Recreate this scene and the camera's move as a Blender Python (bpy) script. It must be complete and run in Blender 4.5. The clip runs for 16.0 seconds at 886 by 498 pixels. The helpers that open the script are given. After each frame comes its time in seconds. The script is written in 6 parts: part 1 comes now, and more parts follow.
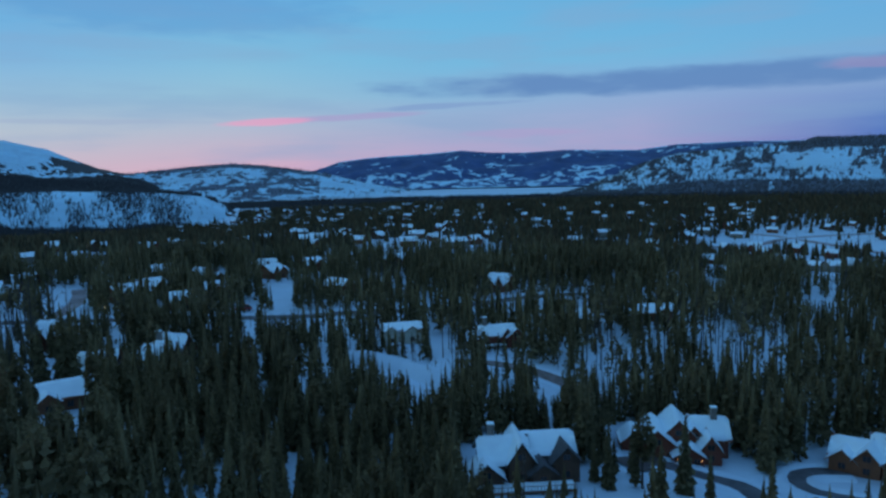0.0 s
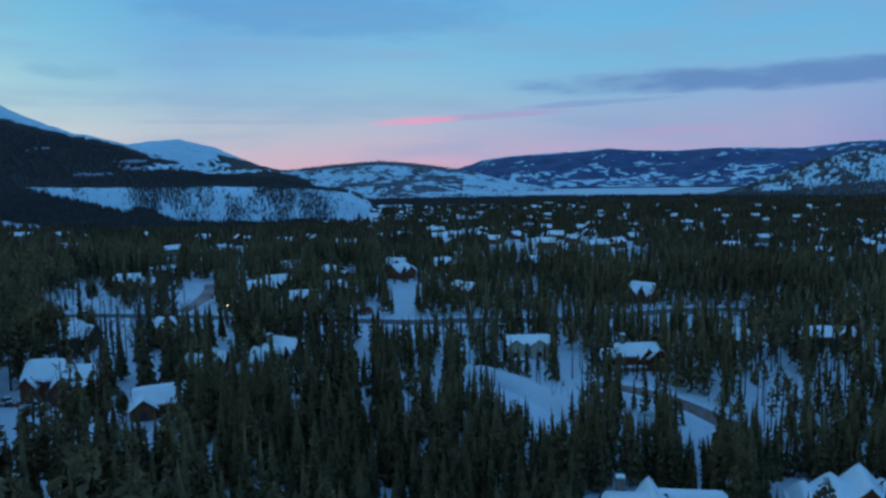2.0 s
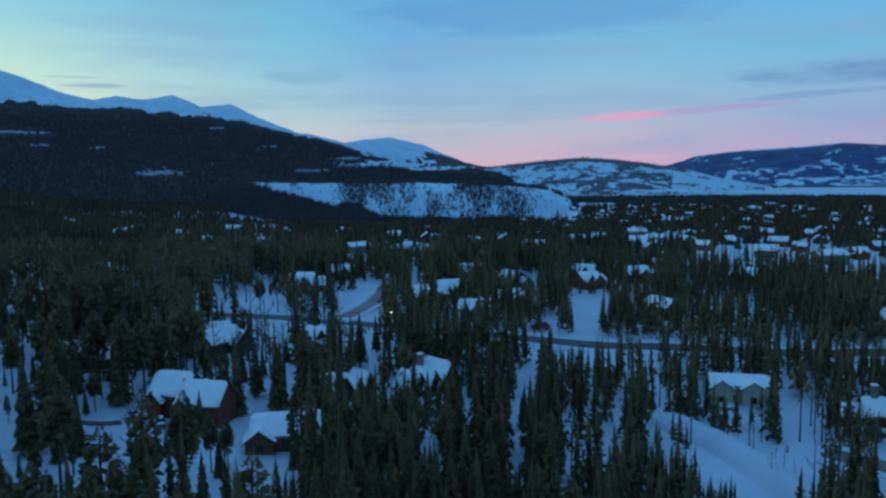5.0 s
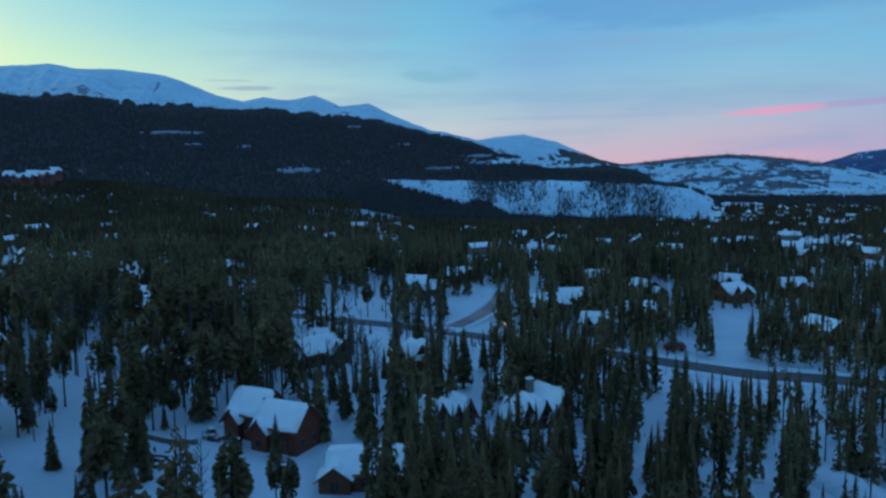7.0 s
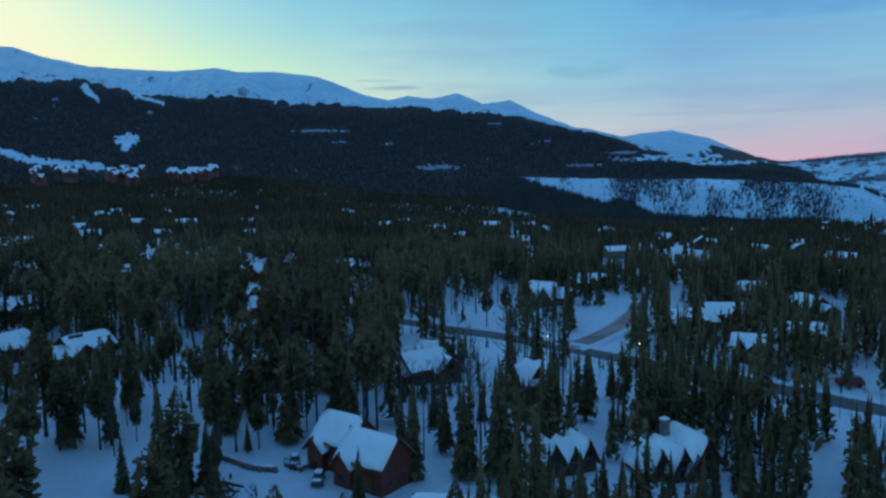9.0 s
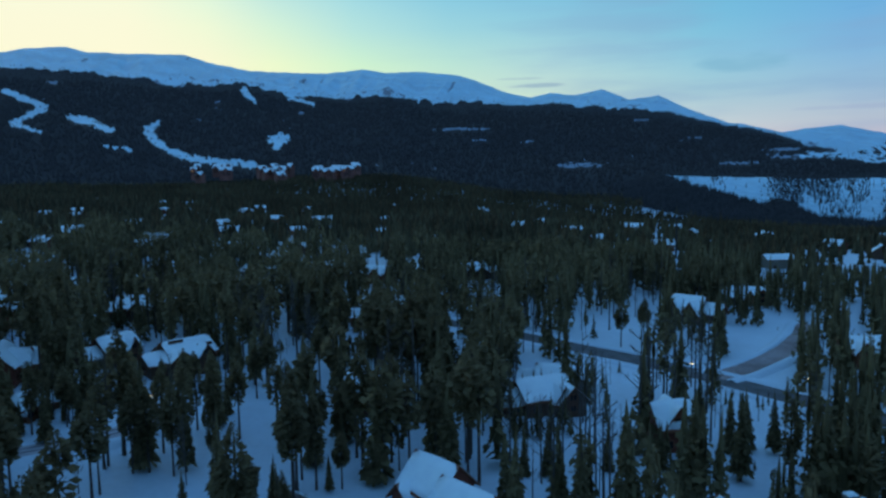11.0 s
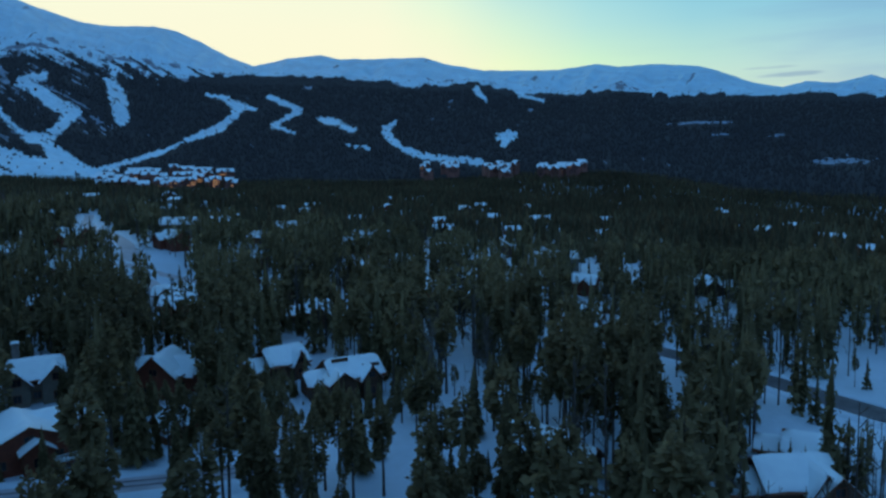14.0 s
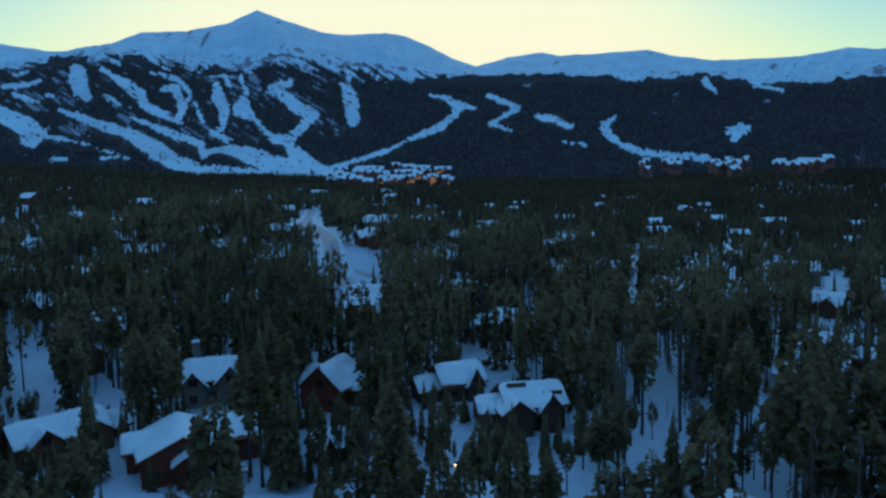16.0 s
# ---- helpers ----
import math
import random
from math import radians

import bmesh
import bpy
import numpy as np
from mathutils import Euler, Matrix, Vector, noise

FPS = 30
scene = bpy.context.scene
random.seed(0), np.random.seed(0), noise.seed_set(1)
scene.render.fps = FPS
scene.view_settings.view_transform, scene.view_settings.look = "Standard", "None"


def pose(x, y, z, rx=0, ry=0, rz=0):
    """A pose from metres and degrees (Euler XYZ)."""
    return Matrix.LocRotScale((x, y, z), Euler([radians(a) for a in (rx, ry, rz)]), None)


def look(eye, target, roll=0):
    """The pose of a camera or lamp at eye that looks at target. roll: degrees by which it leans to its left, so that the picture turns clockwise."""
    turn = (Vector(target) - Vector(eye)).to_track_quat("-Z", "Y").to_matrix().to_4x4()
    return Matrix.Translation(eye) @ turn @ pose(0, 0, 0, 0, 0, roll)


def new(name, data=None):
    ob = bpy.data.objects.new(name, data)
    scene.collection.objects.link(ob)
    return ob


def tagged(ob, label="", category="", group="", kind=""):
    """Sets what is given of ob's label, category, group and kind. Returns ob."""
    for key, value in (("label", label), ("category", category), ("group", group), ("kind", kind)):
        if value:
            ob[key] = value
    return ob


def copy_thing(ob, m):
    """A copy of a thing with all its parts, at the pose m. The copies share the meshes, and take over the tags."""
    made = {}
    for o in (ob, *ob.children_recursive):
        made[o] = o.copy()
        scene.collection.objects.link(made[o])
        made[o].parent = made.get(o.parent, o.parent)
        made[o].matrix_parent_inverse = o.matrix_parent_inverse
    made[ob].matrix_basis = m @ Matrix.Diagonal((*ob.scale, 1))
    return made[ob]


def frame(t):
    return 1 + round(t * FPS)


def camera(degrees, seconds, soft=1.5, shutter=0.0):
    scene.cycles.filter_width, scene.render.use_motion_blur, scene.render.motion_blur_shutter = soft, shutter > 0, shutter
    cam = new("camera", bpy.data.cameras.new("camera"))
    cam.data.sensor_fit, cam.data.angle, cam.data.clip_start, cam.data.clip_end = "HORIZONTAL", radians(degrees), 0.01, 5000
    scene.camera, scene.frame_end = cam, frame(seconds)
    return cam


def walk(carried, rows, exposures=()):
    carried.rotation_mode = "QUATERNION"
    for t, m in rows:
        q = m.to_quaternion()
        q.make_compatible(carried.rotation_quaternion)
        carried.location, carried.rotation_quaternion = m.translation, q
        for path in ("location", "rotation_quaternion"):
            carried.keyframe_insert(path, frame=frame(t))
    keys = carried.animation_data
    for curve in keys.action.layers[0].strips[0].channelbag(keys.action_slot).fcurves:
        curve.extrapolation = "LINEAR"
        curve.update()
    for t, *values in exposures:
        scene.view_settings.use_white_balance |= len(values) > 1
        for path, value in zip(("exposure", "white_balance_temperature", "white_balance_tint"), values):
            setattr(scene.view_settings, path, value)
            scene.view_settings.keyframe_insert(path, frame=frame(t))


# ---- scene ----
cam = camera(62.57, 16.0, soft=2.6)
PATH = [
    (0, (-0.00, -0.00, 56.70), (-0.00, 99.38, 45.61), -1.32),
    (0.5, (1.13, 6.10, 56.57), (-3.47, 105.38, 45.49), -1.25),
    (1, (2.09, 12.23, 56.37), (-7.35, 111.17, 45.31), -1.16),
    (1.5, (2.88, 18.41, 56.13), (-11.48, 116.76, 45.13), -1.09),
    (2, (3.32, 24.61, 55.96), (-16.09, 122.10, 45.01), -1.06),
    (2.5, (3.43, 30.80, 55.86), (-20.62, 127.25, 44.91), -1.03),
    (3, (3.32, 36.98, 55.74), (-24.73, 132.34, 44.79), -1.02),
    (3.5, (2.94, 43.05, 55.63), (-29.43, 137.03, 44.70), -1.01),
    (4, (2.37, 49.07, 55.56), (-34.52, 141.38, 44.67), -1.02),
    (4.5, (1.68, 55.12, 55.49), (-39.49, 145.60, 44.61), -1.02),
    (5, (0.59, 61.11, 55.44), (-44.75, 149.57, 44.56), -1.02),
    (5.5, (-0.86, 66.98, 55.40), (-50.25, 153.25, 44.52), -1.03),
    (6, (-2.61, 72.66, 55.39), (-55.92, 156.56, 44.49), -1.03),
    (6.5, (-4.62, 78.08, 55.40), (-61.73, 159.44, 44.50), -1.02),
    (7, (-6.68, 83.38, 55.40), (-67.21, 162.23, 44.48), -1.02),
    (7.5, (-8.88, 88.61, 55.43), (-73.19, 164.40, 44.54), -1.00),
    (8, (-11.38, 93.64, 55.46), (-79.32, 166.20, 44.57), -1.00),
    (8.5, (-14.13, 98.45, 55.46), (-85.38, 167.75, 44.51), -0.98),
    (9, (-16.98, 103.25, 55.42), (-91.45, 169.08, 44.46), -0.94),
    (9.5, (-20.09, 108.00, 55.39), (-97.62, 170.21, 44.41), -0.93),
    (10, (-23.73, 112.61, 55.35), (-104.18, 170.99, 44.38), -0.92),
    (10.5, (-27.75, 117.01, 55.30), (-110.94, 171.42, 44.36), -0.92),
    (11, (-32.02, 121.13, 55.24), (-117.72, 171.50, 44.34), -0.93),
    (11.5, (-36.39, 124.91, 55.19), (-124.35, 171.22, 44.32), -0.93),
    (12, (-40.73, 128.63, 55.14), (-130.70, 170.92, 44.30), -0.92),
    (12.5, (-45.14, 132.07, 55.08), (-136.98, 170.12, 44.27), -0.92),
    (13, (-49.59, 135.25, 55.04), (-143.35, 168.30, 44.27), -0.93),
    (13.5, (-54.17, 138.12, 55.00), (-149.69, 165.67, 44.22), -0.94),
    (14, (-58.83, 140.69, 54.98), (-155.85, 162.40, 44.21), -0.98),
    (14.5, (-63.60, 143.10, 55.01), (-161.89, 158.06, 44.28), -1.02),
    (15, (-68.49, 145.24, 55.02), (-167.62, 152.87, 44.32), -1.10),
    (15.5, (-73.47, 147.08, 55.00), (-172.90, 147.14, 44.36), -1.16),
    (16, (-78.37, 148.60, 54.97), (-177.52, 141.11, 44.38), -1.12),
]
walk(cam, [(t, look(eye, target, roll)) for t, eye, target, roll in PATH])

# ---- sky and light: dusk, sun already below the western range ----
world = bpy.data.worlds.new("dusk_sky")
scene.world = world
world.use_nodes = True
wt = world.node_tree
wt.nodes.clear()


def wn(kind, **kw):
    n = wt.nodes.new(kind)
    for k, v in kw.items():
        if k == "op":
            n.operation = v
        elif k == "clamp":
            n.use_clamp = v
    return n


def wmath(op, a, b=None, c=None, clamp=False):
    n = wn("ShaderNodeMath", op=op, clamp=clamp)
    for i, v in enumerate((a, b, c)):
        if v is None:
            continue
        if isinstance(v, (int, float)):
            n.inputs[i].default_value = v
        else:
            wt.links.new(v, n.inputs[i])
    return n.outputs[0]


def wramp(fac, stops):
    n = wn("ShaderNodeValToRGB")
    el = n.color_ramp.elements
    while len(el) < len(stops):
        el.new(0.5)
    for e, (p, c) in zip(el, stops):
        e.position, e.color = p, (*c, 1)
    wt.links.new(fac, n.inputs[0])
    return n.outputs[0]


def wmix(fac, a, b):
    n = wn("ShaderNodeMix")
    n.data_type = "RGBA"
    for sock, v in ((n.inputs[0], fac), (n.inputs[6], a), (n.inputs[7], b)):
        if isinstance(v, tuple):
            sock.default_value = (*v, 1)
        elif isinstance(v, (int, float)):
            sock.default_value = v
        else:
            wt.links.new(v, sock)
    return n.outputs[2]


wco = wn("ShaderNodeTexCoord").outputs["Generated"]
wsep = wn("ShaderNodeSeparateXYZ")
wt.links.new(wco, wsep.inputs[0])
sx, sy, sz = wsep.outputs
w_az = wmath("MULTIPLY", wmath("ARCTAN2", wmath("MULTIPLY", sx, -1.0), sy), 57.2958)   # degrees to the left of +y
w_el = wmath("MULTIPLY", wmath("ARCSINE", sz), 57.2958)
w_up = wmath("DIVIDE", w_el, 90.0, clamp=True)
GLOW_AZ = 97.0
w_gl = wmath("COSINE", wmath("MULTIPLY", wmath("SUBTRACT", w_az, GLOW_AZ), 0.0174533))
# Colours of the low sky, from the glow in the west (0) round to the east (180), one row for each height
GLOW_STEPS = (0, 15, 20, 25, 31, 38, 46, 57, 67, 82, 97, 112, 128, 155, 180)


def tone(c):
    """A display colour, 0 to 255, as linear light."""
    return tuple(v / 3294.6 if v < 10.3 else ((v / 255 + 0.055) / 1.055)**2.4 for v in c)


def sky_row(colors):
    return wramp(w_far, [(g / 180, tone(c)) for g, c in zip(GLOW_STEPS, colors)])


w_far = wmath("DIVIDE", wmath("MULTIPLY", wmath("ARCCOSINE", w_gl), 57.2958), 180.0, clamp=True)
ROW_0 = [(251, 236, 195), (251, 236, 196), (250, 236, 198), (245, 232, 198), (236, 222, 200), (228, 210, 202), (222, 200, 204), (214, 190, 200), (207, 183, 199),
         (210, 172, 196), (188, 164, 202), (174, 158, 202), (76, 110, 184), (60, 90, 145), (58, 88, 142)]
ROW_3 = [(252, 243, 200), (252, 243, 200), (250, 244, 202), (244, 244, 204), (228, 239, 205), (216, 230, 208), (208, 220, 212), (195, 208, 214), (182, 194, 209),
         (180, 186, 208), (160, 174, 208), (160, 168, 208), (98, 132, 196), (66, 98, 156), (62, 94, 150)]
ROW_5 = [(252, 248, 206), (252, 248, 206), (250, 248, 206), (244, 249, 206), (225, 244, 207), (208, 234, 209), (198, 224, 213), (165, 205, 217), (150, 189, 217),
         (150, 192, 216), (135, 182, 217), (138, 173, 215), (134, 165, 210), (70, 104, 165), (68, 102, 162)]
ROW_8 = [(253, 250, 216), (253, 250, 216), (250, 249, 213), (236, 250, 207), (208, 243, 209), (188, 229, 215), (174, 216, 221), (140, 198, 222), (126, 181, 222),
         (132, 190, 222), (118, 185, 223), (116, 182, 222), (112, 174, 218), (74, 118, 174), (72, 112, 170)]
ROW_10 = [(252, 250, 219), (251, 250, 218), (240, 250, 216), (214, 243, 217), (182, 228, 223), (158, 213, 223), (146, 204, 223), (122, 192, 222), (112, 176, 222),
          (118, 182, 222), (110, 182, 224), (108, 178, 222), (104, 172, 220), (76, 126, 178), (74, 122, 174)]
ROW_13 = [(250, 250, 221), (243, 250, 221), (222, 247, 222), (188, 230, 226), (160, 217, 228), (136, 202, 226), (126, 195, 225), (110, 185, 221), (102, 170, 220),
          (106, 172, 222), (103, 178, 224), (100, 175, 222), (97, 168, 220), (78, 130, 182), (76, 128, 180)]
ROW_20 = [(178, 218, 222), (166, 213, 222), (154, 208, 222), (140, 202, 222), (126, 193, 222), (118, 186, 220), (112, 180, 218), (102, 170, 215), (96, 162, 214),
          (96, 163, 215), (97, 165, 216), (95, 162, 214), (92, 158, 212), (80, 134, 186), (79, 132, 184)]
sky = sky_row(ROW_0)
for low, high, colors in ((0.2, 3, ROW_3), (3, 5.5, ROW_5), (5.5, 8, ROW_8), (8, 10.5, ROW_10), (10.5, 13, ROW_13), (13, 20, ROW_20)):
    sky = wmix(wmath("DIVIDE", wmath("SUBTRACT", w_el, low), high - low, clamp=True), sky, sky_row(colors))
dome = wramp(w_up, [(20 / 90, (.128, .31, .64)), (40 / 90, (.128, .31, .64)), (1.0, (.080, .225, .48))])
sky = wmix(wmath("DIVIDE", wmath("SUBTRACT", w_el, 20), 20, clamp=True), sky, dome)


def sky_noise(scale, sx_, sz_, detail=4.0, seed=0.0):
    """Noise over azimuth and height, drawn out along the horizon."""
    comb = wn("ShaderNodeCombineXYZ")
    wt.links.new(wmath("MULTIPLY", w_az, sx_), comb.inputs[0])
    wt.links.new(wmath("MULTIPLY", w_el, sz_), comb.inputs[1])
    comb.inputs[2].default_value = seed
    n = wn("ShaderNodeTexNoise")
    wt.links.new(comb.outputs[0], n.inputs["Vector"])
    n.inputs["Scale"].default_value, n.inputs["Detail"].default_value = scale, detail
    return n.outputs[0]


def cloud(base, az, el, half_w, half_h, slope, color, strength, seed, rough=1.1):
    """A long thin cloud lying at that azimuth and height."""
    da = wmath("SUBTRACT", w_az, az)
    de = wmath("SUBTRACT", wmath("SUBTRACT", w_el, el), wmath("MULTIPLY", da, slope))
    q = wmath("ADD", wmath("POWER", wmath("ABSOLUTE", wmath("DIVIDE", da, half_w)), 2.0), wmath("POWER", wmath("ABSOLUTE", wmath("DIVIDE", de, half_h)), 2.0))
    nz = wmath("MULTIPLY", wmath("SUBTRACT", sky_noise(1.0, 0.22, 0.9, 4.0, seed), 0.5), 2.6 * rough)
    m = wn("ShaderNodeMapRange")
    m.interpolation_type = "SMOOTHSTEP"
    wt.links.new(wmath("ADD", wmath("SUBTRACT", 1.0, q), nz), m.inputs[0])
    m.inputs[1].default_value, m.inputs[2].default_value = -0.15, 0.85
    return wmix(wmath("MULTIPLY", m.outputs[0], strength), base, color)


# a faint veil of high cloud, away from the glow, and a few long thin clouds
veil = wn("ShaderNodeMapRange")
veil.interpolation_type = "SMOOTHSTEP"
wt.links.new(sky_noise(1.0, 0.075, 0.50, 7.0, 3.0), veil.inputs[0])
veil.inputs[1].default_value, veil.inputs[2].default_value = 0.40, 0.70
veiled = wmath("MULTIPLY", wmath("DIVIDE", wmath("SUBTRACT", w_far, 0.17), 0.12, clamp=True), wmath("DIVIDE", wmath("SUBTRACT", 26, w_el), 12, clamp=True))
sky = wmix(wmath("MULTIPLY", wmath("MULTIPLY", veil.outputs[0], 0.42), veiled), sky, tone((132, 168, 206)))
sky = cloud(sky, 19, 11.6, 15, 2.0, 0.01, tone((90, 152, 208)), 0.45, 13.0, 0.8)
sky = cloud(sky, -21, 6.05, 29, 1.05, 0.002, tone((96, 136, 190)), 0.88, 1.0, 0.62)
sky = cloud(sky, -1, 4.75, 7, 0.24, -0.04, tone((128, 158, 204)), 0.7, 2.0)
sky = cloud(sky, -32, 6.4, 6, 0.45, 0, tone((150, 142, 190)), 0.6, 4.0)
sky = cloud(sky, 7.0, 4.0, 6.5, 0.3, -0.045, tone((166, 160, 204)), 0.75, 8.0, 0.8)
sky = cloud(sky, 13.2, 3.7, 4.6, 0.3, -0.05, tone((232, 160, 196)), 0.7, 5.0, 0.8)
sky = cloud(sky, -6, 2.5, 5, 0.4, 0, tone((186, 152, 202)), 0.3, 6.0)
sky = cloud(sky, 24, 3.75, 9, 0.22, 0, tone((160, 178, 206)), 0.6, 7.0)
sky = cloud(sky, 52.5, 6.2, 2.6, 0.2, -0.02, tone((148, 178, 198)), 0.75, 9.0)
sky = cloud(sky, 53.2, 6.75, 2.0, 0.14, 0, tone((160, 188, 202)), 0.6, 10.0)
sky = cloud(sky, 37.2, 7.2, 3.4, 0.7, 0, tone((122, 178, 206)), 0.55, 12.0)
bg = wn("ShaderNodeBackground")
wt.links.new(sky, bg.inputs[0])
bg.inputs[1].default_value = 1.0
wt.links.new(bg.outputs[0], wn("ShaderNodeOutputWorld").inputs[0])

# ---- materials ----
def leafy(m, share=0.5):
    """Lets part of the light through a needle or leaf material."""
    nt = m.node_tree
    b = nt.nodes["Principled BSDF"]
    glow, mix = nt.nodes.new("ShaderNodeBsdfTranslucent"), nt.nodes.new("ShaderNodeMixShader")
    nt.links.new(b.inputs["Base Color"].links[0].from_socket, glow.inputs["Color"])
    mix.inputs[0].default_value = share
    nt.links.new(b.outputs[0], mix.inputs[1])
    nt.links.new(glow.outputs[0], mix.inputs[2])
    nt.links.new(mix.outputs[0], nt.nodes["Material Output"].inputs["Surface"])
    b.inputs["Specular IOR Level"].default_value = 0.15
    return m


def material(name, color, rough=0.8, metal=0.0, spread=0.25, scale=1.0, bump=0.3, second=None, detail_scale=14.0, rand=0.0, emit=None, relief=0.5):
    """A surface with colour variation at two scales, fine relief, and a shade of its own for each object."""
    m = bpy.data.materials.new(name)
    m.use_nodes = True
    nt = m.node_tree
    b = nt.nodes["Principled BSDF"]
    b.inputs["Roughness"].default_value, b.inputs["Metallic"].default_value = rough, metal
    co = nt.nodes.new("ShaderNodeTexCoord")
    geo = nt.nodes.new("ShaderNodeNewGeometry")
    big, fine = nt.nodes.new("ShaderNodeTexNoise"), nt.nodes.new("ShaderNodeTexNoise")
    for n, s in ((big, scale), (fine, scale * detail_scale)):
        nt.links.new(geo.outputs["Position"], n.inputs["Vector"])
        n.inputs["Scale"].default_value, n.inputs["Detail"].default_value = s, 4.0
    mixn = nt.nodes.new("ShaderNodeMath")
    mixn.operation = "MULTIPLY_ADD"
    nt.links.new(big.outputs[0], mixn.inputs[0])
    mixn.inputs[1].default_value = 0.65
    half = nt.nodes.new("ShaderNodeMath")
    half.operation = "MULTIPLY"
    nt.links.new(fine.outputs[0], half.inputs[0])
    half.inputs[1].default_value = 0.35
    nt.links.new(half.outputs[0], mixn.inputs[2])
    ramp = nt.nodes.new("ShaderNodeValToRGB")
    ramp.color_ramp.elements[0].position, ramp.color_ramp.elements[1].position = 0.3, 0.7
    lo = [c * (1 - spread) for c in color]
    hi = second or [min(1.0, c * (1 + spread)) for c in color]
    ramp.color_ramp.elements[0].color, ramp.color_ramp.elements[1].color = (*lo, 1), (*hi, 1)
    nt.links.new(mixn.outputs[0], ramp.inputs[0])
    out = ramp.outputs[0]
    if rand:
        hsv = nt.nodes.new("ShaderNodeHueSaturation")
        nt.links.new(out, hsv.inputs["Color"])
        oi = nt.nodes.new("ShaderNodeObjectInfo")
        add = nt.nodes.new("ShaderNodeMath")
        add.operation = "ADD"
        nt.links.new(oi.outputs["Random"], add.inputs[0])
        nt.links.new(geo.outputs["Random Per Island"], add.inputs[1])
        fr = nt.nodes.new("ShaderNodeMath")
        fr.operation = "FRACT"
        nt.links.new(add.outputs[0], fr.inputs[0])
        mr = nt.nodes.new("ShaderNodeMapRange")
        mr.inputs[3].default_value, mr.inputs[4].default_value = 1 - rand, 1 + rand
        nt.links.new(fr.outputs[0], mr.inputs[0])
        nt.links.new(mr.outputs[0], hsv.inputs["Value"])
        out = hsv.outputs[0]
    nt.links.new(out, b.inputs["Base Color"])
    if bump:
        bn = nt.nodes.new("ShaderNodeBump")
        bn.inputs["Strength"].default_value, bn.inputs["Distance"].default_value = bump, 0.6 / scale if scale > 1 else relief
        nt.links.new(mixn.outputs[0], bn.inputs["Height"])
        nt.links.new(bn.outputs[0], b.inputs["Normal"])
    if emit:
        b.inputs["Emission Color"].default_value, b.inputs["Emission Strength"].default_value = (*emit[:3], 1), emit[3]
    return m


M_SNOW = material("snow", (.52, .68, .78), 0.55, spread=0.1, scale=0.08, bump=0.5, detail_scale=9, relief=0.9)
# Ground snow made paler: the fuller skylight on roofs is put into the colour.
M_SKYLITSNOW = material("roof_snow", (.74, .91, .98), 0.5, spread=0.06, scale=0.5, bump=0.3)
# Bluer than the valley snow: the haze of distance sits in the colour.
M_HAZESNOW = material("mountain_snow", (.42, .70, .84), 0.55, spread=0.22, scale=0.006, bump=1.0, detail_scale=9, relief=20.0)
# Near-black: the shade between dense far trees is put into the floor's colour.
M_SHADEFLOOR = material("forest_floor", (.015, .013, .015), 0.9, spread=0.3, scale=0.03, bump=0.4, second=(.019, .017, .020))
M_NEEDLE = material("needles", (.198, .158, .082), 0.75, spread=0.5, scale=0.022, bump=0.0, rand=0.35, detail_scale=22)
M_NEEDLE2 = material("pine_needles", (.202, .158, .084), 0.75, spread=0.5, scale=0.022, bump=0.0, rand=0.35, detail_scale=22)
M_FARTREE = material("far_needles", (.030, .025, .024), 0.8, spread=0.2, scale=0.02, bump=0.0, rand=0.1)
M_BARK = material("bark", (.085, .065, .055), 0.9, spread=0.35, scale=2.0, bump=0.6)
M_ASPEN = material("aspen_bark", (.095, .078, .066), 0.85, spread=0.4, scale=1.5, bump=0.3)
M_ASPHALT = material("asphalt", (.055, .055, .06), 0.7, spread=0.3, scale=0.3, bump=0.25, second=(.14, .14, .15))
M_PACKED = material("packed_snow", (.42, .43, .46), 0.6, spread=0.25, scale=0.25, bump=0.3)
M_WOOD_RED = material("red_brown_boards", (.20, .050, .027), 0.75, spread=0.3, scale=1.2, bump=0.4)
M_WOOD_BROWN = material("brown_boards", (.22, .085, .04), 0.75, spread=0.3, scale=1.2, bump=0.4)
M_WOOD_DARK = material("dark_boards", (.10, .05, .03), 0.75, spread=0.3, scale=1.2, bump=0.4)
M_TAN = material("tan_stucco", (.22, .185, .145), 0.85, spread=0.15, scale=0.8, bump=0.3)
M_FASCIA = material("fascia_timber", (.22, .08, .04), 0.7, spread=0.25, scale=1.0, bump=0.2)
M_STONE = material("chimney_stone", (.22, .19, .17), 0.9, spread=0.45, scale=1.6, bump=0.8)
M_SHINGLE = material("dark_shingle", (.07, .068, .07), 0.85, spread=0.35, scale=1.5, bump=0.4)
M_GLASS = material("window_glass", (.02, .025, .03), 0.08, spread=0.2, scale=0.3, bump=0.0)
M_LODGE = material("lodge_boards", (.26, .10, .075), 0.75, spread=0.3, scale=0.2, bump=0.2, rand=0.25)
M_LIT = material("lit_window", (.3, .2, .1), 0.3, spread=0.2, scale=0.4, bump=0.0, emit=(1.0, .45, .14, 0.35))
M_LAMP = material("lamp_glass", (.5, .3, .15), 0.3, bump=0.0, emit=(1.0, .50, .2, 0.9))
M_LANTERN = material("lantern_glass", (.6, .5, .35), 0.3, bump=0.0, emit=(1.0, .70, .36, 3.5))
M_METAL = material("dark_metal", (.08, .08, .085), 0.45, metal=0.8, spread=0.2, scale=2.0, bump=0.1)
M_THIN = material("thin_snowy_scrub", (.20, .28, .36), 0.8, spread=0.45, scale=0.03, bump=0.3, detail_scale=6)
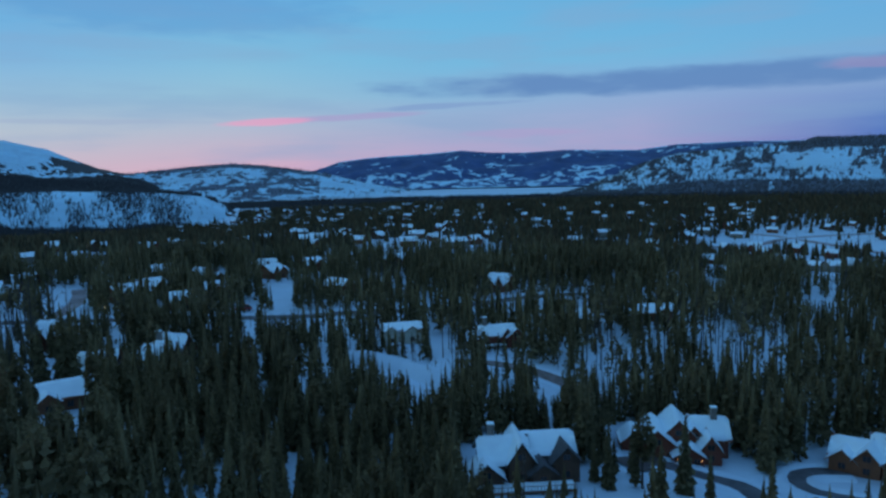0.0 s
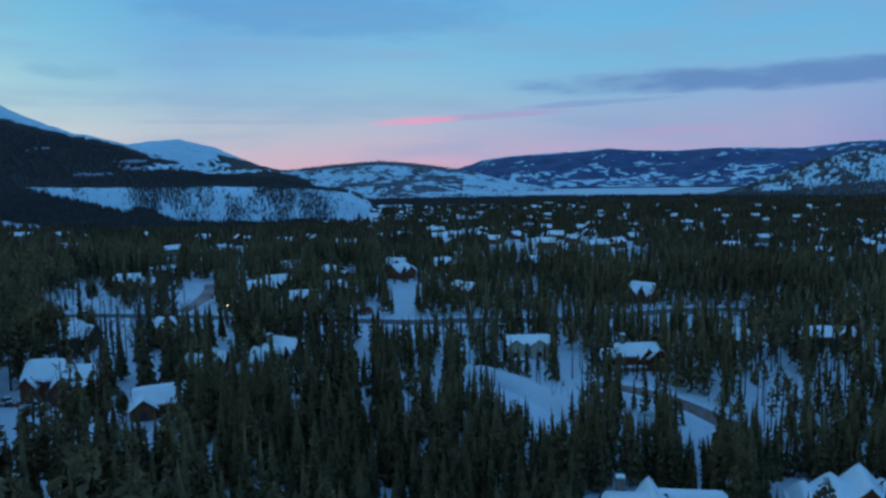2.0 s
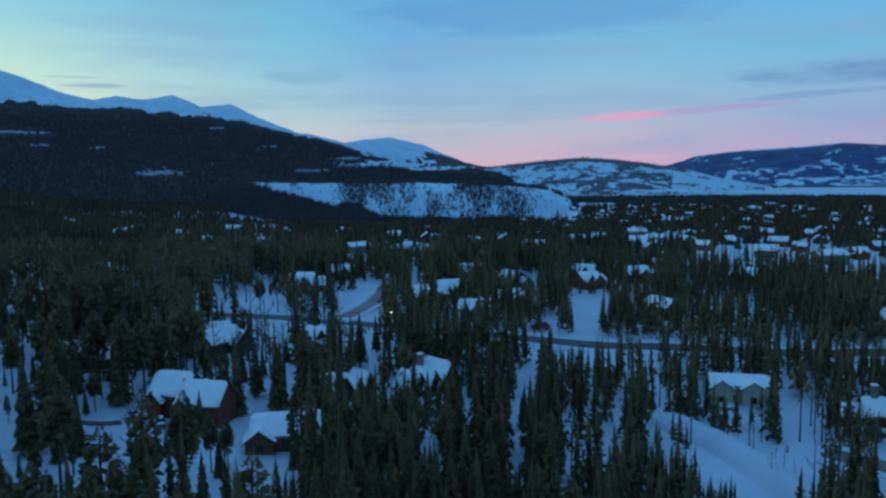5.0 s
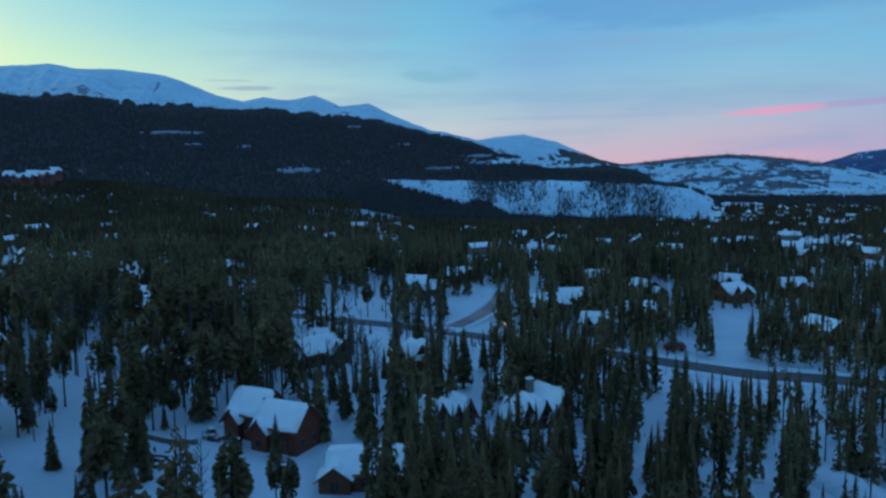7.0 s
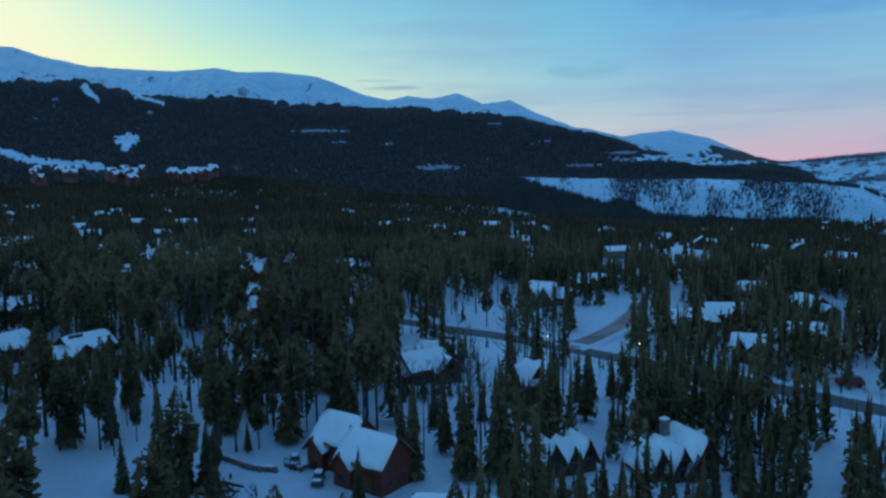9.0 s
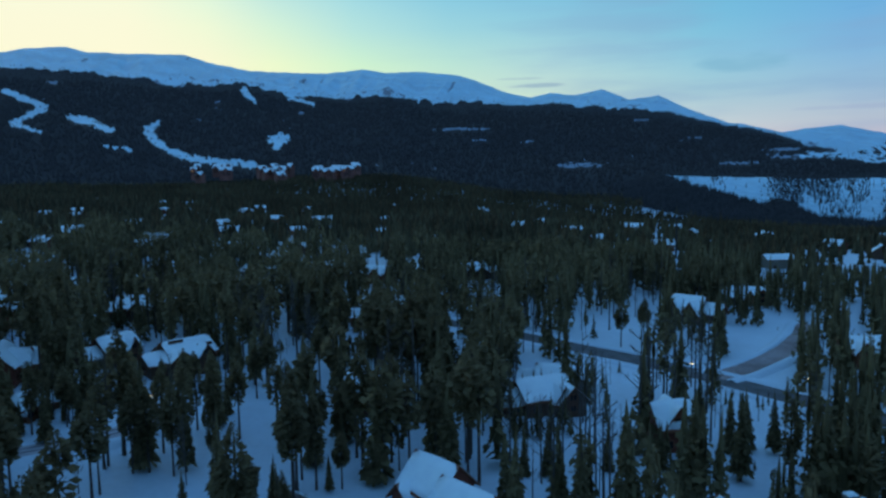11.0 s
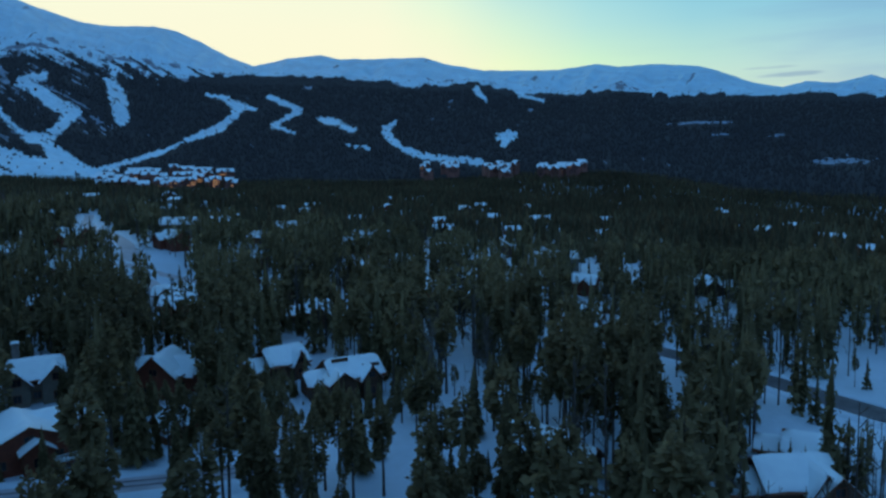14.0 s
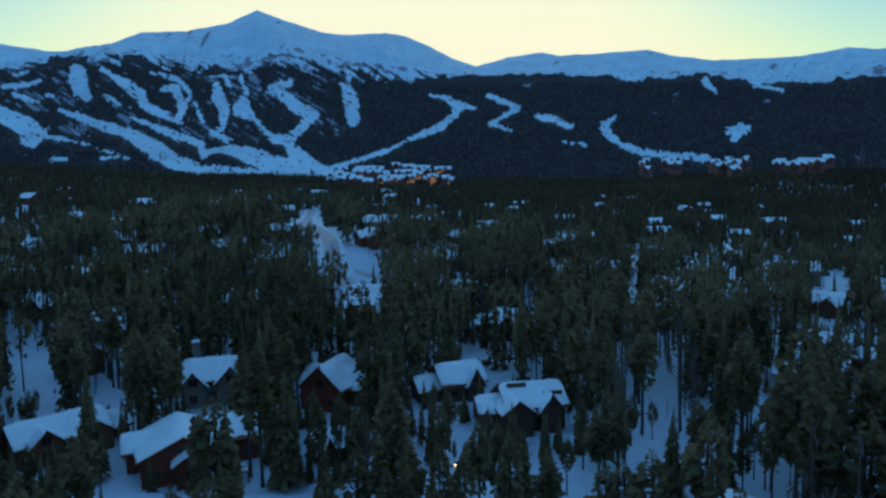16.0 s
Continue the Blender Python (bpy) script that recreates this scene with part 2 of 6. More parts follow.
M_SCREE = material("snow_dusted_scree", (.16, .19, .24), 0.9, spread=0.5, scale=0.02, bump=0.6, detail_scale=8, second=(.34, .42, .50))
M_VNEEDLE = material("valley_needles", (.146, .116, .063), 0.8, spread=0.55, scale=0.014, bump=0.0, rand=0.35, detail_scale=22)
M_VNEEDLE2 = material("valley_pine_needles", (.156, .104, .053), 0.8, spread=0.55, scale=0.014, bump=0.0, rand=0.35, detail_scale=22)
for needles in (M_NEEDLE, M_NEEDLE2, M_VNEEDLE, M_VNEEDLE2):
    leafy(needles)

# ---- tools ----
def _hash(ix, iy, seed):
    h = (ix.astype(np.int64) * 374761393 + iy.astype(np.int64) * 668265263 + seed * 974634777) & 0xFFFFFFFF
    h = ((h ^ (h >> 13)) * 1274126177) & 0xFFFFFFFF
    return ((h ^ (h >> 16)) & 0xFFFF) / 65535.0


def vnoise(x, y, seed=0):
    """Smooth noise over the plane, from -1 to 1."""
    x, y = np.asarray(x, float), np.asarray(y, float)
    ix, iy = np.floor(x), np.floor(y)
    fx, fy = x - ix, y - iy
    fx, fy = fx * fx * (3 - 2 * fx), fy * fy * (3 - 2 * fy)
    a, b, c, d = _hash(ix, iy, seed), _hash(ix + 1, iy, seed), _hash(ix, iy + 1, seed), _hash(ix + 1, iy + 1, seed)
    return 2 * ((a * (1 - fx) + b * fx) * (1 - fy) + (c * (1 - fx) + d * fx) * fy) - 1


def fbm(x, y, octaves=4, seed=0):
    out, amp, tot = 0, 1.0, 0
    for k in range(octaves):
        out, tot = out + amp * vnoise(np.asarray(x) * 2**k, np.asarray(y) * 2**k, seed + 17 * k), tot + amp
        amp *= 0.5
    return out / tot


CX, CY = -40.0, 90.0       # middle of the flight, from which the far land is laid out


def polar(az, r):
    """A place by its bearing (degrees to the left of +y) and distance from the middle of the flight."""
    a = np.radians(az)
    return CX - np.sin(a) * r, CY + np.cos(a) * r


def bearing(x, y):
    dx, dy = np.asarray(x, float) - CX, np.asarray(y, float) - CY
    return np.degrees(np.arctan2(-dx, dy)), np.hypot(dx, dy)


# Heights of the valley's ground here and there
SPOTS = [(10, 147, -6), (67, 172, -13), (-15, 264, -6), (15, 256, -8), (52, 277, -5), (-57, 307, 1), (-97, 401, 2), (28, 330, 0), (-200, 318, 4),
         (-80, 216, -2), (-95, 195, 2), (-136, 204, 6), (-130, 178, 2), (-170, 178, 8), (-206, 151, 10), (-252, 112, 15), (-191, 88, 9), (-132, 139, 3),
         (-529, 544, 8), (-405, 57, 30)]
FARSPOTS = [(-32, 600, -28), (-15, 700, -12), (0, 800, -8), (20, 800, -22), (40, 800, -20), (20, 1100, -44), (38, 1100, -42), (28, 1250, -56), (0, 1100, -14), (60, 800, 6), (80, 800, 20), (100, 800, 34), (120, 700, 44),
            (-30, 1300, -15), (-10, 1400, -18), (10, 1400, -22), (28, 1400, -44), (45, 1400, 2), (65, 1400, 44), (90, 1400, 32), (108, 1400, 50), (122, 1400, 72),
            (180, 500, 0), (-90, 500, -20), (-135, 900, -10)]
_sp = np.array(SPOTS + [(*polar(a, r), z) for a, r, z in FARSPOTS], float)


def ground_z(x, y):
    x, y = np.asarray(x, float), np.asarray(y, float)
    sh = x.shape
    x, y = x.ravel(), y.ravel()
    d2 = (x[:, None] - _sp[:, 0])**2 + (y[:, None] - _sp[:, 1])**2
    r = np.hypot(x - CX, y - CY)
    soft = (28 + 0.12 * r)[:, None]**2
    w = 1 / (d2 + soft)**1.8
    z = (w * _sp[:, 2]).sum(1) / w.sum(1)
    z = z + 0.9 * fbm(x / 45, y / 45, 3, 5) + 3.0 * fbm(x / 260, y / 260, 2, 8) * np.clip((r - 350) / 400, 0, 1)
    return z.reshape(sh)


def mesh_object(name, verts, faces, mats, index=None, smooth=True, parent=None):
    me = bpy.data.meshes.new(name)
    me.from_pydata(np.asarray(verts).tolist(), [], np.asarray(faces).tolist() if not isinstance(faces, list) else faces)
    for m in mats:
        me.materials.append(m)
    if index is not None:
        me.polygons.foreach_set("material_index", np.asarray(index, np.int32))
    if smooth:
        me.polygons.foreach_set("use_smooth", np.ones(len(me.polygons), bool))
    me.update()
    ob = new(name, me)
    if parent is not None:
        ob.parent = parent
    return ob


def grid_faces(na, nr, wrap=False):
    a = np.arange(na if wrap else na - 1)[:, None]
    r = np.arange(nr - 1)[None, :]
    b = (a + 1) % na
    return np.stack([a * nr + r, a * nr + r + 1, b * nr + r + 1, b * nr + r], -1).reshape(-1, 4)


# ---- the ground: one sheet out to the horizon ----
def build_ground():
    az = np.arange(0, 360, 0.75)
    rr = np.concatenate([[0.01], np.arange(6, 420, 6), np.geomspace(424, 4850, 60)])
    A, R = np.meshgrid(az, rr, indexing="ij")
    x, y = polar(A, R)
    z = ground_z(x, y)
    far = np.clip((R - 1450) / 900, 0, 1)
    z = z * (1 - far) + far * -50
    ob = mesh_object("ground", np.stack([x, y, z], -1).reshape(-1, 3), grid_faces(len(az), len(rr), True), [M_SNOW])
    return tagged(ob, "snow-covered valley floor with gentle rises", "ground", kind="structure")


build_ground()

# ---- mountains ----
CREST = [(17, -40), (20.5, 40), (23.2, 62), (25, 94), (26.7, 146), (28.4, 203), (30.8, 246), (33.1, 233), (34.4, 218), (36.8, 266), (38, 280), (39.5, 325), (41.4, 388),
         (42.8, 443), (44.9, 425), (46.9, 490), (48.9, 461), (50.8, 479), (52.2, 453), (54.2, 490), (56.2, 553), (57.5, 587), (60.7, 617), (63.3, 610),
         (65.1, 630), (67.8, 606), (73.4, 618), (76.4, 658), (78, 698), (84.3, 690), (85.7, 714), (88.3, 694), (90.7, 648), (92.5, 696), (94.1, 761),
         (96, 826), (97.5, 845), (101, 835), (102.7, 856), (105.2, 916), (107, 965), (109.2, 887), (112, 840), (115.1, 824), (117.7, 733), (120.5, 700), (128, 760)]
TREELINE = [(17, -60), (20, -35), (22.5, 30), (24.5, 48), (27, 50), (29.3, 63), (32.2, 112), (35.4, 172), (39.1, 216), (42.2, 250), (45, 272), (49.2, 290), (53.4, 293), (56.6, 306),
            (58.9, 298), (61.1, 320), (62.7, 347), (66, 330), (70.2, 343), (73.6, 383), (76.2, 376), (80.8, 386), (84.7, 403), (92.2, 411), (96.5, 423),
            (99, 457), (102.4, 489), (104.9, 509), (109, 455), (112.9, 471), (117.3, 492), (120.1, 457), (123.5, 411), (128, 400)]
R_FOOT, R_TREE, R_CREST = 1300.0, 2900.0, 4300.0


def curve(table, a):
    """A smooth height along a table of (bearing, height)."""
    t = np.array(table, float)
    return np.interp(a, t[:, 0], t[:, 1])


def massif_z(A, R):
    x, y = polar(A, R)
    fx, fy = polar(A, np.full_like(R, R_FOOT))
    base = ground_z(fx, fy) - 4 - 50 * np.clip((27 - A) / 8, 0, 1)
    tree, crest = curve(TREELINE, A), curve(CREST, A)
    t = np.clip((R - R_FOOT) / (R_TREE - R_FOOT), 0, 1)
    s = np.clip((R - R_TREE) / (R_CREST - R_TREE), 0, 1)
    z = base + (tree - base) * t**1.12 + (crest - tree) * s**0.93
    z += 24 * fbm(x / 480, y / 480, 3, 21) * np.clip(4 * t * (1 - t), 0, 1) * np.clip((A - 24) / 20, 0.15, 1)
    gully = 1 - 2 * np.abs(fbm(A / 1.9 + R / 1900, R / 1300, 4, 33))       # sharp spurs with hollows between them
    z += (46 * (gully - .55) + 16 * fbm(A / 0.8 + R / 1500, R / 500, 3, 36)) * np.clip(4.6 * s * (1 - s)**1.7, 0, 1) * np.clip((crest - tree) / 250, 0, 1)
    z += 4 * fbm(A / 0.7, R / 900, 3, 34) * s
    back = np.clip((R - R_CREST) / 450, 0, 1)
    return z - back * 160


def slanted(A, E, across, along, octaves, seed):
    """Noise in streaks that run down the flank towards the north."""
    return fbm((A - 1.7 * E) / across, (1.7 * A + E) / along, octaves, seed)


def snow_on_massif(A, R):
    """Where the massif lies open under snow: above the ragged tree line, whose trees climb in streaks."""
    ski = np.clip((A - 91) / 4, 0, 1) * np.clip((125 - A) / 3, 0, 1)
    edge = R_TREE + 40 - 100 * ski + (120 + 250 * ski) * fbm(A / 3.0, R / 700, 3, 40) + (110 + 90 * ski) * fbm(A / 0.55 + R / 500, R / 260, 3, 41)
    edge = edge + 360 * ski * slanted(A, R / 190, 0.5, 3.0, 3, 42)
    return (R > edge) & (A + 2.6 * fbm(A / 1.1, R / 260, 4, 43) + (R - R_TREE) / 900 > 28.4)


def rock_on_massif(A, R):
    """Bare rock and scree that show through the snow in thin streaks, and low scrub just above the trees."""
    s = (R - R_TREE) / (R_CREST - R_TREE)
    streak = fbm(A / 0.42 + R / 420, R / 900, 4, 47) + 0.55 * fbm(A / 3.5, R / 900, 2, 48)
    scrub = fbm(A / 0.6, R / 70, 3, 49) + 0.4 * fbm(A / 4.0, R / 500, 2, 50)
    return (streak > 0.66 - 0.08 * (s > 0.55)) | ((s < 0.16) & (scrub > 0.26 + 1.6 * np.clip(s, 0, 1)))


# Ski runs: bearing, height above the flight's level (degrees), half width (degrees)
RUN_LINES = [
    [(93.7, 5.8, 0.18), (92.2, 5.43, 0.36), (91.3, 4.82, 0.58), (91.8, 4.2, 0.4), (92.6, 3.37, 0.49), (93.8, 2.88, 0.31), (95.3, 2.27, 0.13), (96.2, 1.73, 0.27), (98.0, 1.12, 0.27), (99.7, 0.64, 0.27), (101.0, 0.1, 0.44)],
    [(91.3, 4.82, 0.4), (90.0, 4.71, 0.09)],
    [(89.2, 5.61, 0.27), (88.0, 5.15, 0.31), (86.9, 4.62, 0.36), (88.8, 3.58, 0.22), (87.1, 2.94, 0.13)],
    [(85.4, 4.03, 0.27), (83.9, 3.69, 0.36), (82.7, 3.11, 0.31)],
    [(79.6, 3.63, 0.31), (80.2, 3.15, 0.53), (79.8, 2.4, 0.31), (78.8, 1.63, 0.29), (77.2, 1.09, 0.36), (75.2, 0.83, 0.27), (72.8, 0.57, 0.44)],
    [(71.6, 2.45, 0.34), (70.5, 2.52, 0.42)],
    [(70.9, 2.75, 0.30), (71.1, 1.95, 0.42)],
    [(83.1, 2.08, 0.13), (81.4, 1.74, 0.13)],
    [(100.1, 6.72, 0.53), (99.7, 5.81, 0.67), (99.3, 4.75, 0.75), (99.2, 3.95, 0.62)],
    [(104.1, 6.78, 0.36), (105.4, 6.32, 0.53), (104.4, 5.75, 0.58), (103.1, 4.79, 0.67), (102.3, 4.37, 0.75), (102.8, 3.53, 0.44), (103.4, 2.99, 0.49), (103.7, 2.28, 0.49), (102.7, 1.12, 0.84), (101.3, 0.07, 0.98)],
    [(104.7, 2.63, 0.36), (103.3, 2.91, 0.36)],
    [(107.8, 7.36, 0.18), (107.3, 6.23, 0.22), (107.5, 4.89, 0.84), (106.5, 4.18, 0.31), (105.7, 3.35, 0.22), (104.7, 2.63, 0.36), (103.7, 2.19, 0.36)],
    [(109.5, 6.62, 0.31), (109.2, 5.61, 0.67), (108.7, 4.8, 0.53), (108.7, 3.57, 0.31), (109.4, 3.12, 0.36), (108.0, 2.54, 0.18)],
    [(109.4, 1.85, 0.22), (107.8, 1.91, 0.49), (106.4, 1.51, 0.8), (104.4, 0.72, 0.89), (102.1, 0.17, 0.98)],
    [(114.9, 4.25, 0.11), (113.1, 3.46, 0.31), (111.2, 2.76, 0.4), (110.0, 2.35, 0.36), (109.7, 1.52, 0.36), (108.8, 1.88, 0.18)],
    [(119.5, 4.7, 0.11), (118.2, 4.22, 0.36), (116.4, 3.57, 0.44), (114.6, 2.9, 0.58), (113.1, 2.01, 0.8), (111.5, 1.0, 0.67), (109.3, 0.35, 0.62), (107.3, 0.31, 0.4), (104.8, 0.22, 0.22)],
    [(124.2, 4.78, 0.67), (122.6, 4.19, 0.75), (121.3, 3.5, 0.84), (120.9, 2.74, 0.89)],
    [(120.8, 3.27, 0.53), (119.7, 2.86, 0.2), (117.9, 2.47, 0.09), (116.5, 1.99, 0.09), (114.9, 1.46, 0.11)],
    [(119.4, 1.31, 0.22), (118.6, 1.34, 0.18)],
    [(116.3, 1.43, 0.22), (114.7, 1.37, 0.11)],
    [(118.7, 7.26, 0.8), (118.4, 6.13, 0.75), (117.9, 5.61, 0.4)],
    [(116.8, 5.71, 0.18), (115.8, 5.26, 0.18), (115.0, 4.92, 0.09)],
    [(117.2, 7.54, 0.18), (116.2, 7.07, 0.27), (115.3, 6.44, 0.49), (114.4, 5.68, 0.49), (114.1, 5.05, 0.36), (113.2, 4.66, 0.36), (112.4, 4.18, 0.22), (111.5, 3.9, 0.11)],
    [(113.1, 6.29, 0.27), (112.3, 6.38, 0.4), (111.9, 5.59, 0.31), (111.6, 4.79, 0.44), (111.8, 3.98, 0.2)],
    [(114.0, 7.4, 0.16), (112.1, 6.98, 0.22), (111.6, 6.39, 0.27), (111.2, 5.8, 0.2), (111.5, 5.23, 0.27)],
    [(110.8, 5.32, 0.11), (110.3, 4.39, 0.18), (110.1, 3.95, 0.13)],
    [(123.1, 6.2, 0.27), (122.1, 6.24, 0.27), (120.9, 6.65, 0.11)],
    [(122.5, 5.75, 0.22), (121.7, 5.44, 0.22), (120.9, 5.24, 0.09)],
    [(122.6, 6.92, 0.18), (121.9, 7.13, 0.18)],
    [(120.5, 5.7, 0.11), (120.0, 5.56, 0.09)],
    [(110.3, 7.17, 0.11), (109.0, 7.27, 0.18), (108.5, 6.55, 0.22)],
    [(73.7, 6.15, 0.31), (73.4, 5.66, 0.27), (72.9, 5.24, 0.18)],
    [(70.4, 5.48, 0.18), (68.6, 5.06, 0.13)],
]
EYE_Z = 55.0


def run_at(A, E):
    """Which ski run covers a bearing and height; -1 for none."""
    best = np.full(np.shape(A), -1)
    jag = 0.16 * slanted(A, E, 0.30, 1.1, 3, 61) + 0.10 * fbm(A / 0.16, E / 0.14, 2, 62) - 0.03
    island = slanted(A, E, 0.22, 0.9, 3, 63) > 0.46
    for k, line in enumerate(RUN_LINES):
        for (a0, e0, w0), (a1, e1, w1) in zip(line, line[1:]):
            da, de = a1 - a0, e1 - e0
            t = np.clip(((A - a0) * da + (E - e0) * de) / (da * da + de * de), 0, 1)
            d = np.hypot(A - a0 - t * da, E - e0 - t * de)
            best = np.where((best < 0) & (d < (w0 + t * (w1 - w0)) * 0.76 + 0.01 + jag), k, best)
    return np.where(island, -1, best)


def glade_at(A, E):
    """Thin snowy glades between the runs on the ski mountain."""
    inside = np.clip((A - 97.5) / 3, 0, 1) * np.clip((126 - A) / 3, 0, 1) * np.clip((E - 1.8) / 1.5, 0, 1) * np.clip((7.8 - E) / 0.6, 0, 1)
    return slanted(A, E, 0.20, 1.7, 3, 66) + 0.5 * slanted(A, E, 1.3, 4.0, 2, 67) > 0.95 - 0.50 * inside


# Bald patches in the forest on the flank: bearing, height, half width, half height (degrees)
BALD = [(57.2, 3.05, 2.0, .10), (55.6, 2.2, 1.1, .06), (52.1, 2.0, .7, .06), (48, .15, 2.0, .2), (36.7, .1, 1.4, .1), (47.5, 5.0, .4, .12), (44, 3.4, .9, .06), (40, 2.0, .9, .05),
        (34, 1.0, 1.2, .1), (86.5, 6.3, .5, .12), (75.5, 5.2, .3, .1), (69.5, 4.4, .3, .08), (31.7, 0.55, 3.4, .22), (27, .1, 2.4, .16), (29.2, .4, 2.0, .2)]


def bald_at(A, E):
    out = np.zeros(np.shape(A), bool)
    jag = 1.7 * fbm(A / 0.22, E / 0.09, 3, 71) - .25
    for a, e, wa, we in BALD:
        out |= ((A - a) / wa)**2 + ((E - e) / we)**2 < 0.8 + jag
    return out


def angle_up(Z, R):
    return np.degrees(np.arctan2(Z - EYE_Z, R))


def build_massif():
    az = np.concatenate([np.arange(17, 58, 0.10), np.arange(58, 125, 0.08), np.arange(125, 132.01, 0.25)])
    rr = np.concatenate([np.linspace(R_FOOT - 60, R_TREE - 100, 100), np.linspace(R_TREE - 84, R_CREST, 66), [4420, 4580, 4720]])
    A, R = np.meshgrid(az, rr, indexing="ij")
    x, y = polar(A, R)
    z = massif_z(A, R) - 14 * (R < R_FOOT - 1)
    V = np.stack([x, y, z], -1).reshape(-1, 3)
    F = grid_faces(len(az), len(rr))
    fa, fr = A.ravel()[F].mean(1), R.ravel()[F].mean(1)
    fe = angle_up(V[:, 2][F].mean(1), fr)
    snow = snow_on_massif(fa, fr)
    bald = bald_at(fa, fe) | glade_at(fa, fe)
    rock = snow & rock_on_massif(fa, fr)
    run = np.where(snow, -1, run_at(fa, fe))
    keep = run < 0
    ob = mesh_object("mountain_range", V, F[keep], [M_SHADEFLOOR, M_HAZESNOW, M_THIN, M_SCREE], np.where(rock, 3, np.where(snow, 1, np.where(bald, 2 - (fa < 33), 0)))[keep])
    tagged(ob, "long mountain range, snow-white above a dark forested flank", "mountain", kind="structure")
    for k in range(len(RUN_LINES)):
        some = F[run == k]
        if len(some):
            used, inv = np.unique(some, return_inverse=True)
            piece = mesh_object("ski_run", V[used], inv.reshape(-1, 4), [M_HAZESNOW])
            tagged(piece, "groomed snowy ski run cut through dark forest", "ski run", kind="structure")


build_massif()


def ridge(name, label, table, r_crest, r_foot, z_foot, az_step, dark, seed, rough=10.0, mats=None, back=250, plateau=0.0, grain=170.0, rows=44, upright=False):
    """A lone ridge: its crest follows the table, its flank falls towards the valley."""
    t = np.array(table, float)
    lo, hi = t[:, 0].min(), t[:, 0].max()
    az = np.arange(lo, hi + 1e-6, az_step)
    rr = np.concatenate([np.linspace(r_foot, r_crest, rows), r_crest + np.linspace(0.15, 1, 5) * back])
    A, R = np.meshgrid(az, rr, indexing="ij")
    x, y = polar(A, R)
    order = np.argsort(t[:, 0])
    crest = np.interp(A, t[order, 0], t[order, 1])
    s = np.clip((R - r_foot) / (r_crest - r_foot), 0, 1)
    prof = np.clip(s / (1 - plateau), 0, 1)
    prof = prof * prof * (3 - 2 * prof) * 0.5 + prof * 0.5
    z = z_foot + (crest - z_foot) * prof
    z += rough * fbm(x / 240, y / 240, 4, seed) * np.clip(4 * s * (1 - s), 0, 1)
    z -= np.clip((R - r_crest) / back, 0, 1) * (crest - z_foot + 40) * 0.8
    F = grid_faces(len(az), len(rr))
    fx, fy, fs = x.ravel()[F].mean(1), y.ravel()[F].mean(1), s.ravel()[F].mean(1)
    fb = bearing(fx, fy)[0]
    is_dark = 0.7 * fbm(fb / 0.5, fs / .16, 4, seed + 3) + 0.5 * fbm(fb / 0.14, fs / .05, 2, seed + 4) + dark(fb, fs) > 0 if upright else 0.6 * fbm(fx / grain, fy / grain, 4, seed + 3) + 0.6 * fbm(fx / grain * 3.5, fy / grain * 3.5, 3, seed + 4) + dark(fb, fs) > 0
    ob = mesh_object(name, np.stack([x, y, z], -1).reshape(-1, 3), F, mats or [M_HAZESNOW, M_SHADEFLOOR], is_dark.astype(int))
    tagged(ob, label, "hill", kind="structure")
    return ob


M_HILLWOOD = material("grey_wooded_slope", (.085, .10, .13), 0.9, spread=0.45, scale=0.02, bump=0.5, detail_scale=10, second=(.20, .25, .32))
# No air is modelled; the blue haze of distance is put into this forest colour.
M_FARHAZE = material("far_forest", (.04, .085, .20), 0.9, spread=0.35, scale=0.008, bump=0.3)
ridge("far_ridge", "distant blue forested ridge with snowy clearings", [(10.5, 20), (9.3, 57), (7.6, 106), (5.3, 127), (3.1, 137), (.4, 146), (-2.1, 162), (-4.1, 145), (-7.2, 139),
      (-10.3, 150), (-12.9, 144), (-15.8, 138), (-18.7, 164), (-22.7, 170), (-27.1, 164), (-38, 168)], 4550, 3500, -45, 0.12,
      lambda a, s: 0.36 - 0.26 * (s < 0.4) - 0.6 * (s > 0.95), 60, 48, [M_HAZESNOW, M_FARHAZE], grain=120, rows=90)
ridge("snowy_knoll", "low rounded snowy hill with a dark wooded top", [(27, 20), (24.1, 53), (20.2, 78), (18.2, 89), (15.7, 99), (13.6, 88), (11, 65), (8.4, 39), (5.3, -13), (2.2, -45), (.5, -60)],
      3600, 2700, -60, 0.12, lambda a, s: -0.04 + 0.8 * (s > 0.86) * (a > 10.5) * (a < 22) - 0.3 * (a < 9), 70, 20, [M_HAZESNOW, M_HILLWOOD], grain=110, rows=64)
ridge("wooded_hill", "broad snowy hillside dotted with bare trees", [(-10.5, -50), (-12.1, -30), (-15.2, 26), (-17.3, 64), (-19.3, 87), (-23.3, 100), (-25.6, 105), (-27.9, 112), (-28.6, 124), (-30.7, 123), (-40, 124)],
      2600, 1700, -22, 0.2, lambda a, s: 0.9 * np.clip((-26.6 - a) / 1.2, 0, 1) * (s > 0.76) + 0.5 * (s < 0.25) - 0.10 - 0.4 * (a < -26.5) * (a > -31) * (s < 0.72) * (s > 0.46), 80, 18, [M_HAZESNOW, M_HILLWOOD], grain=60, rows=80, upright=True)
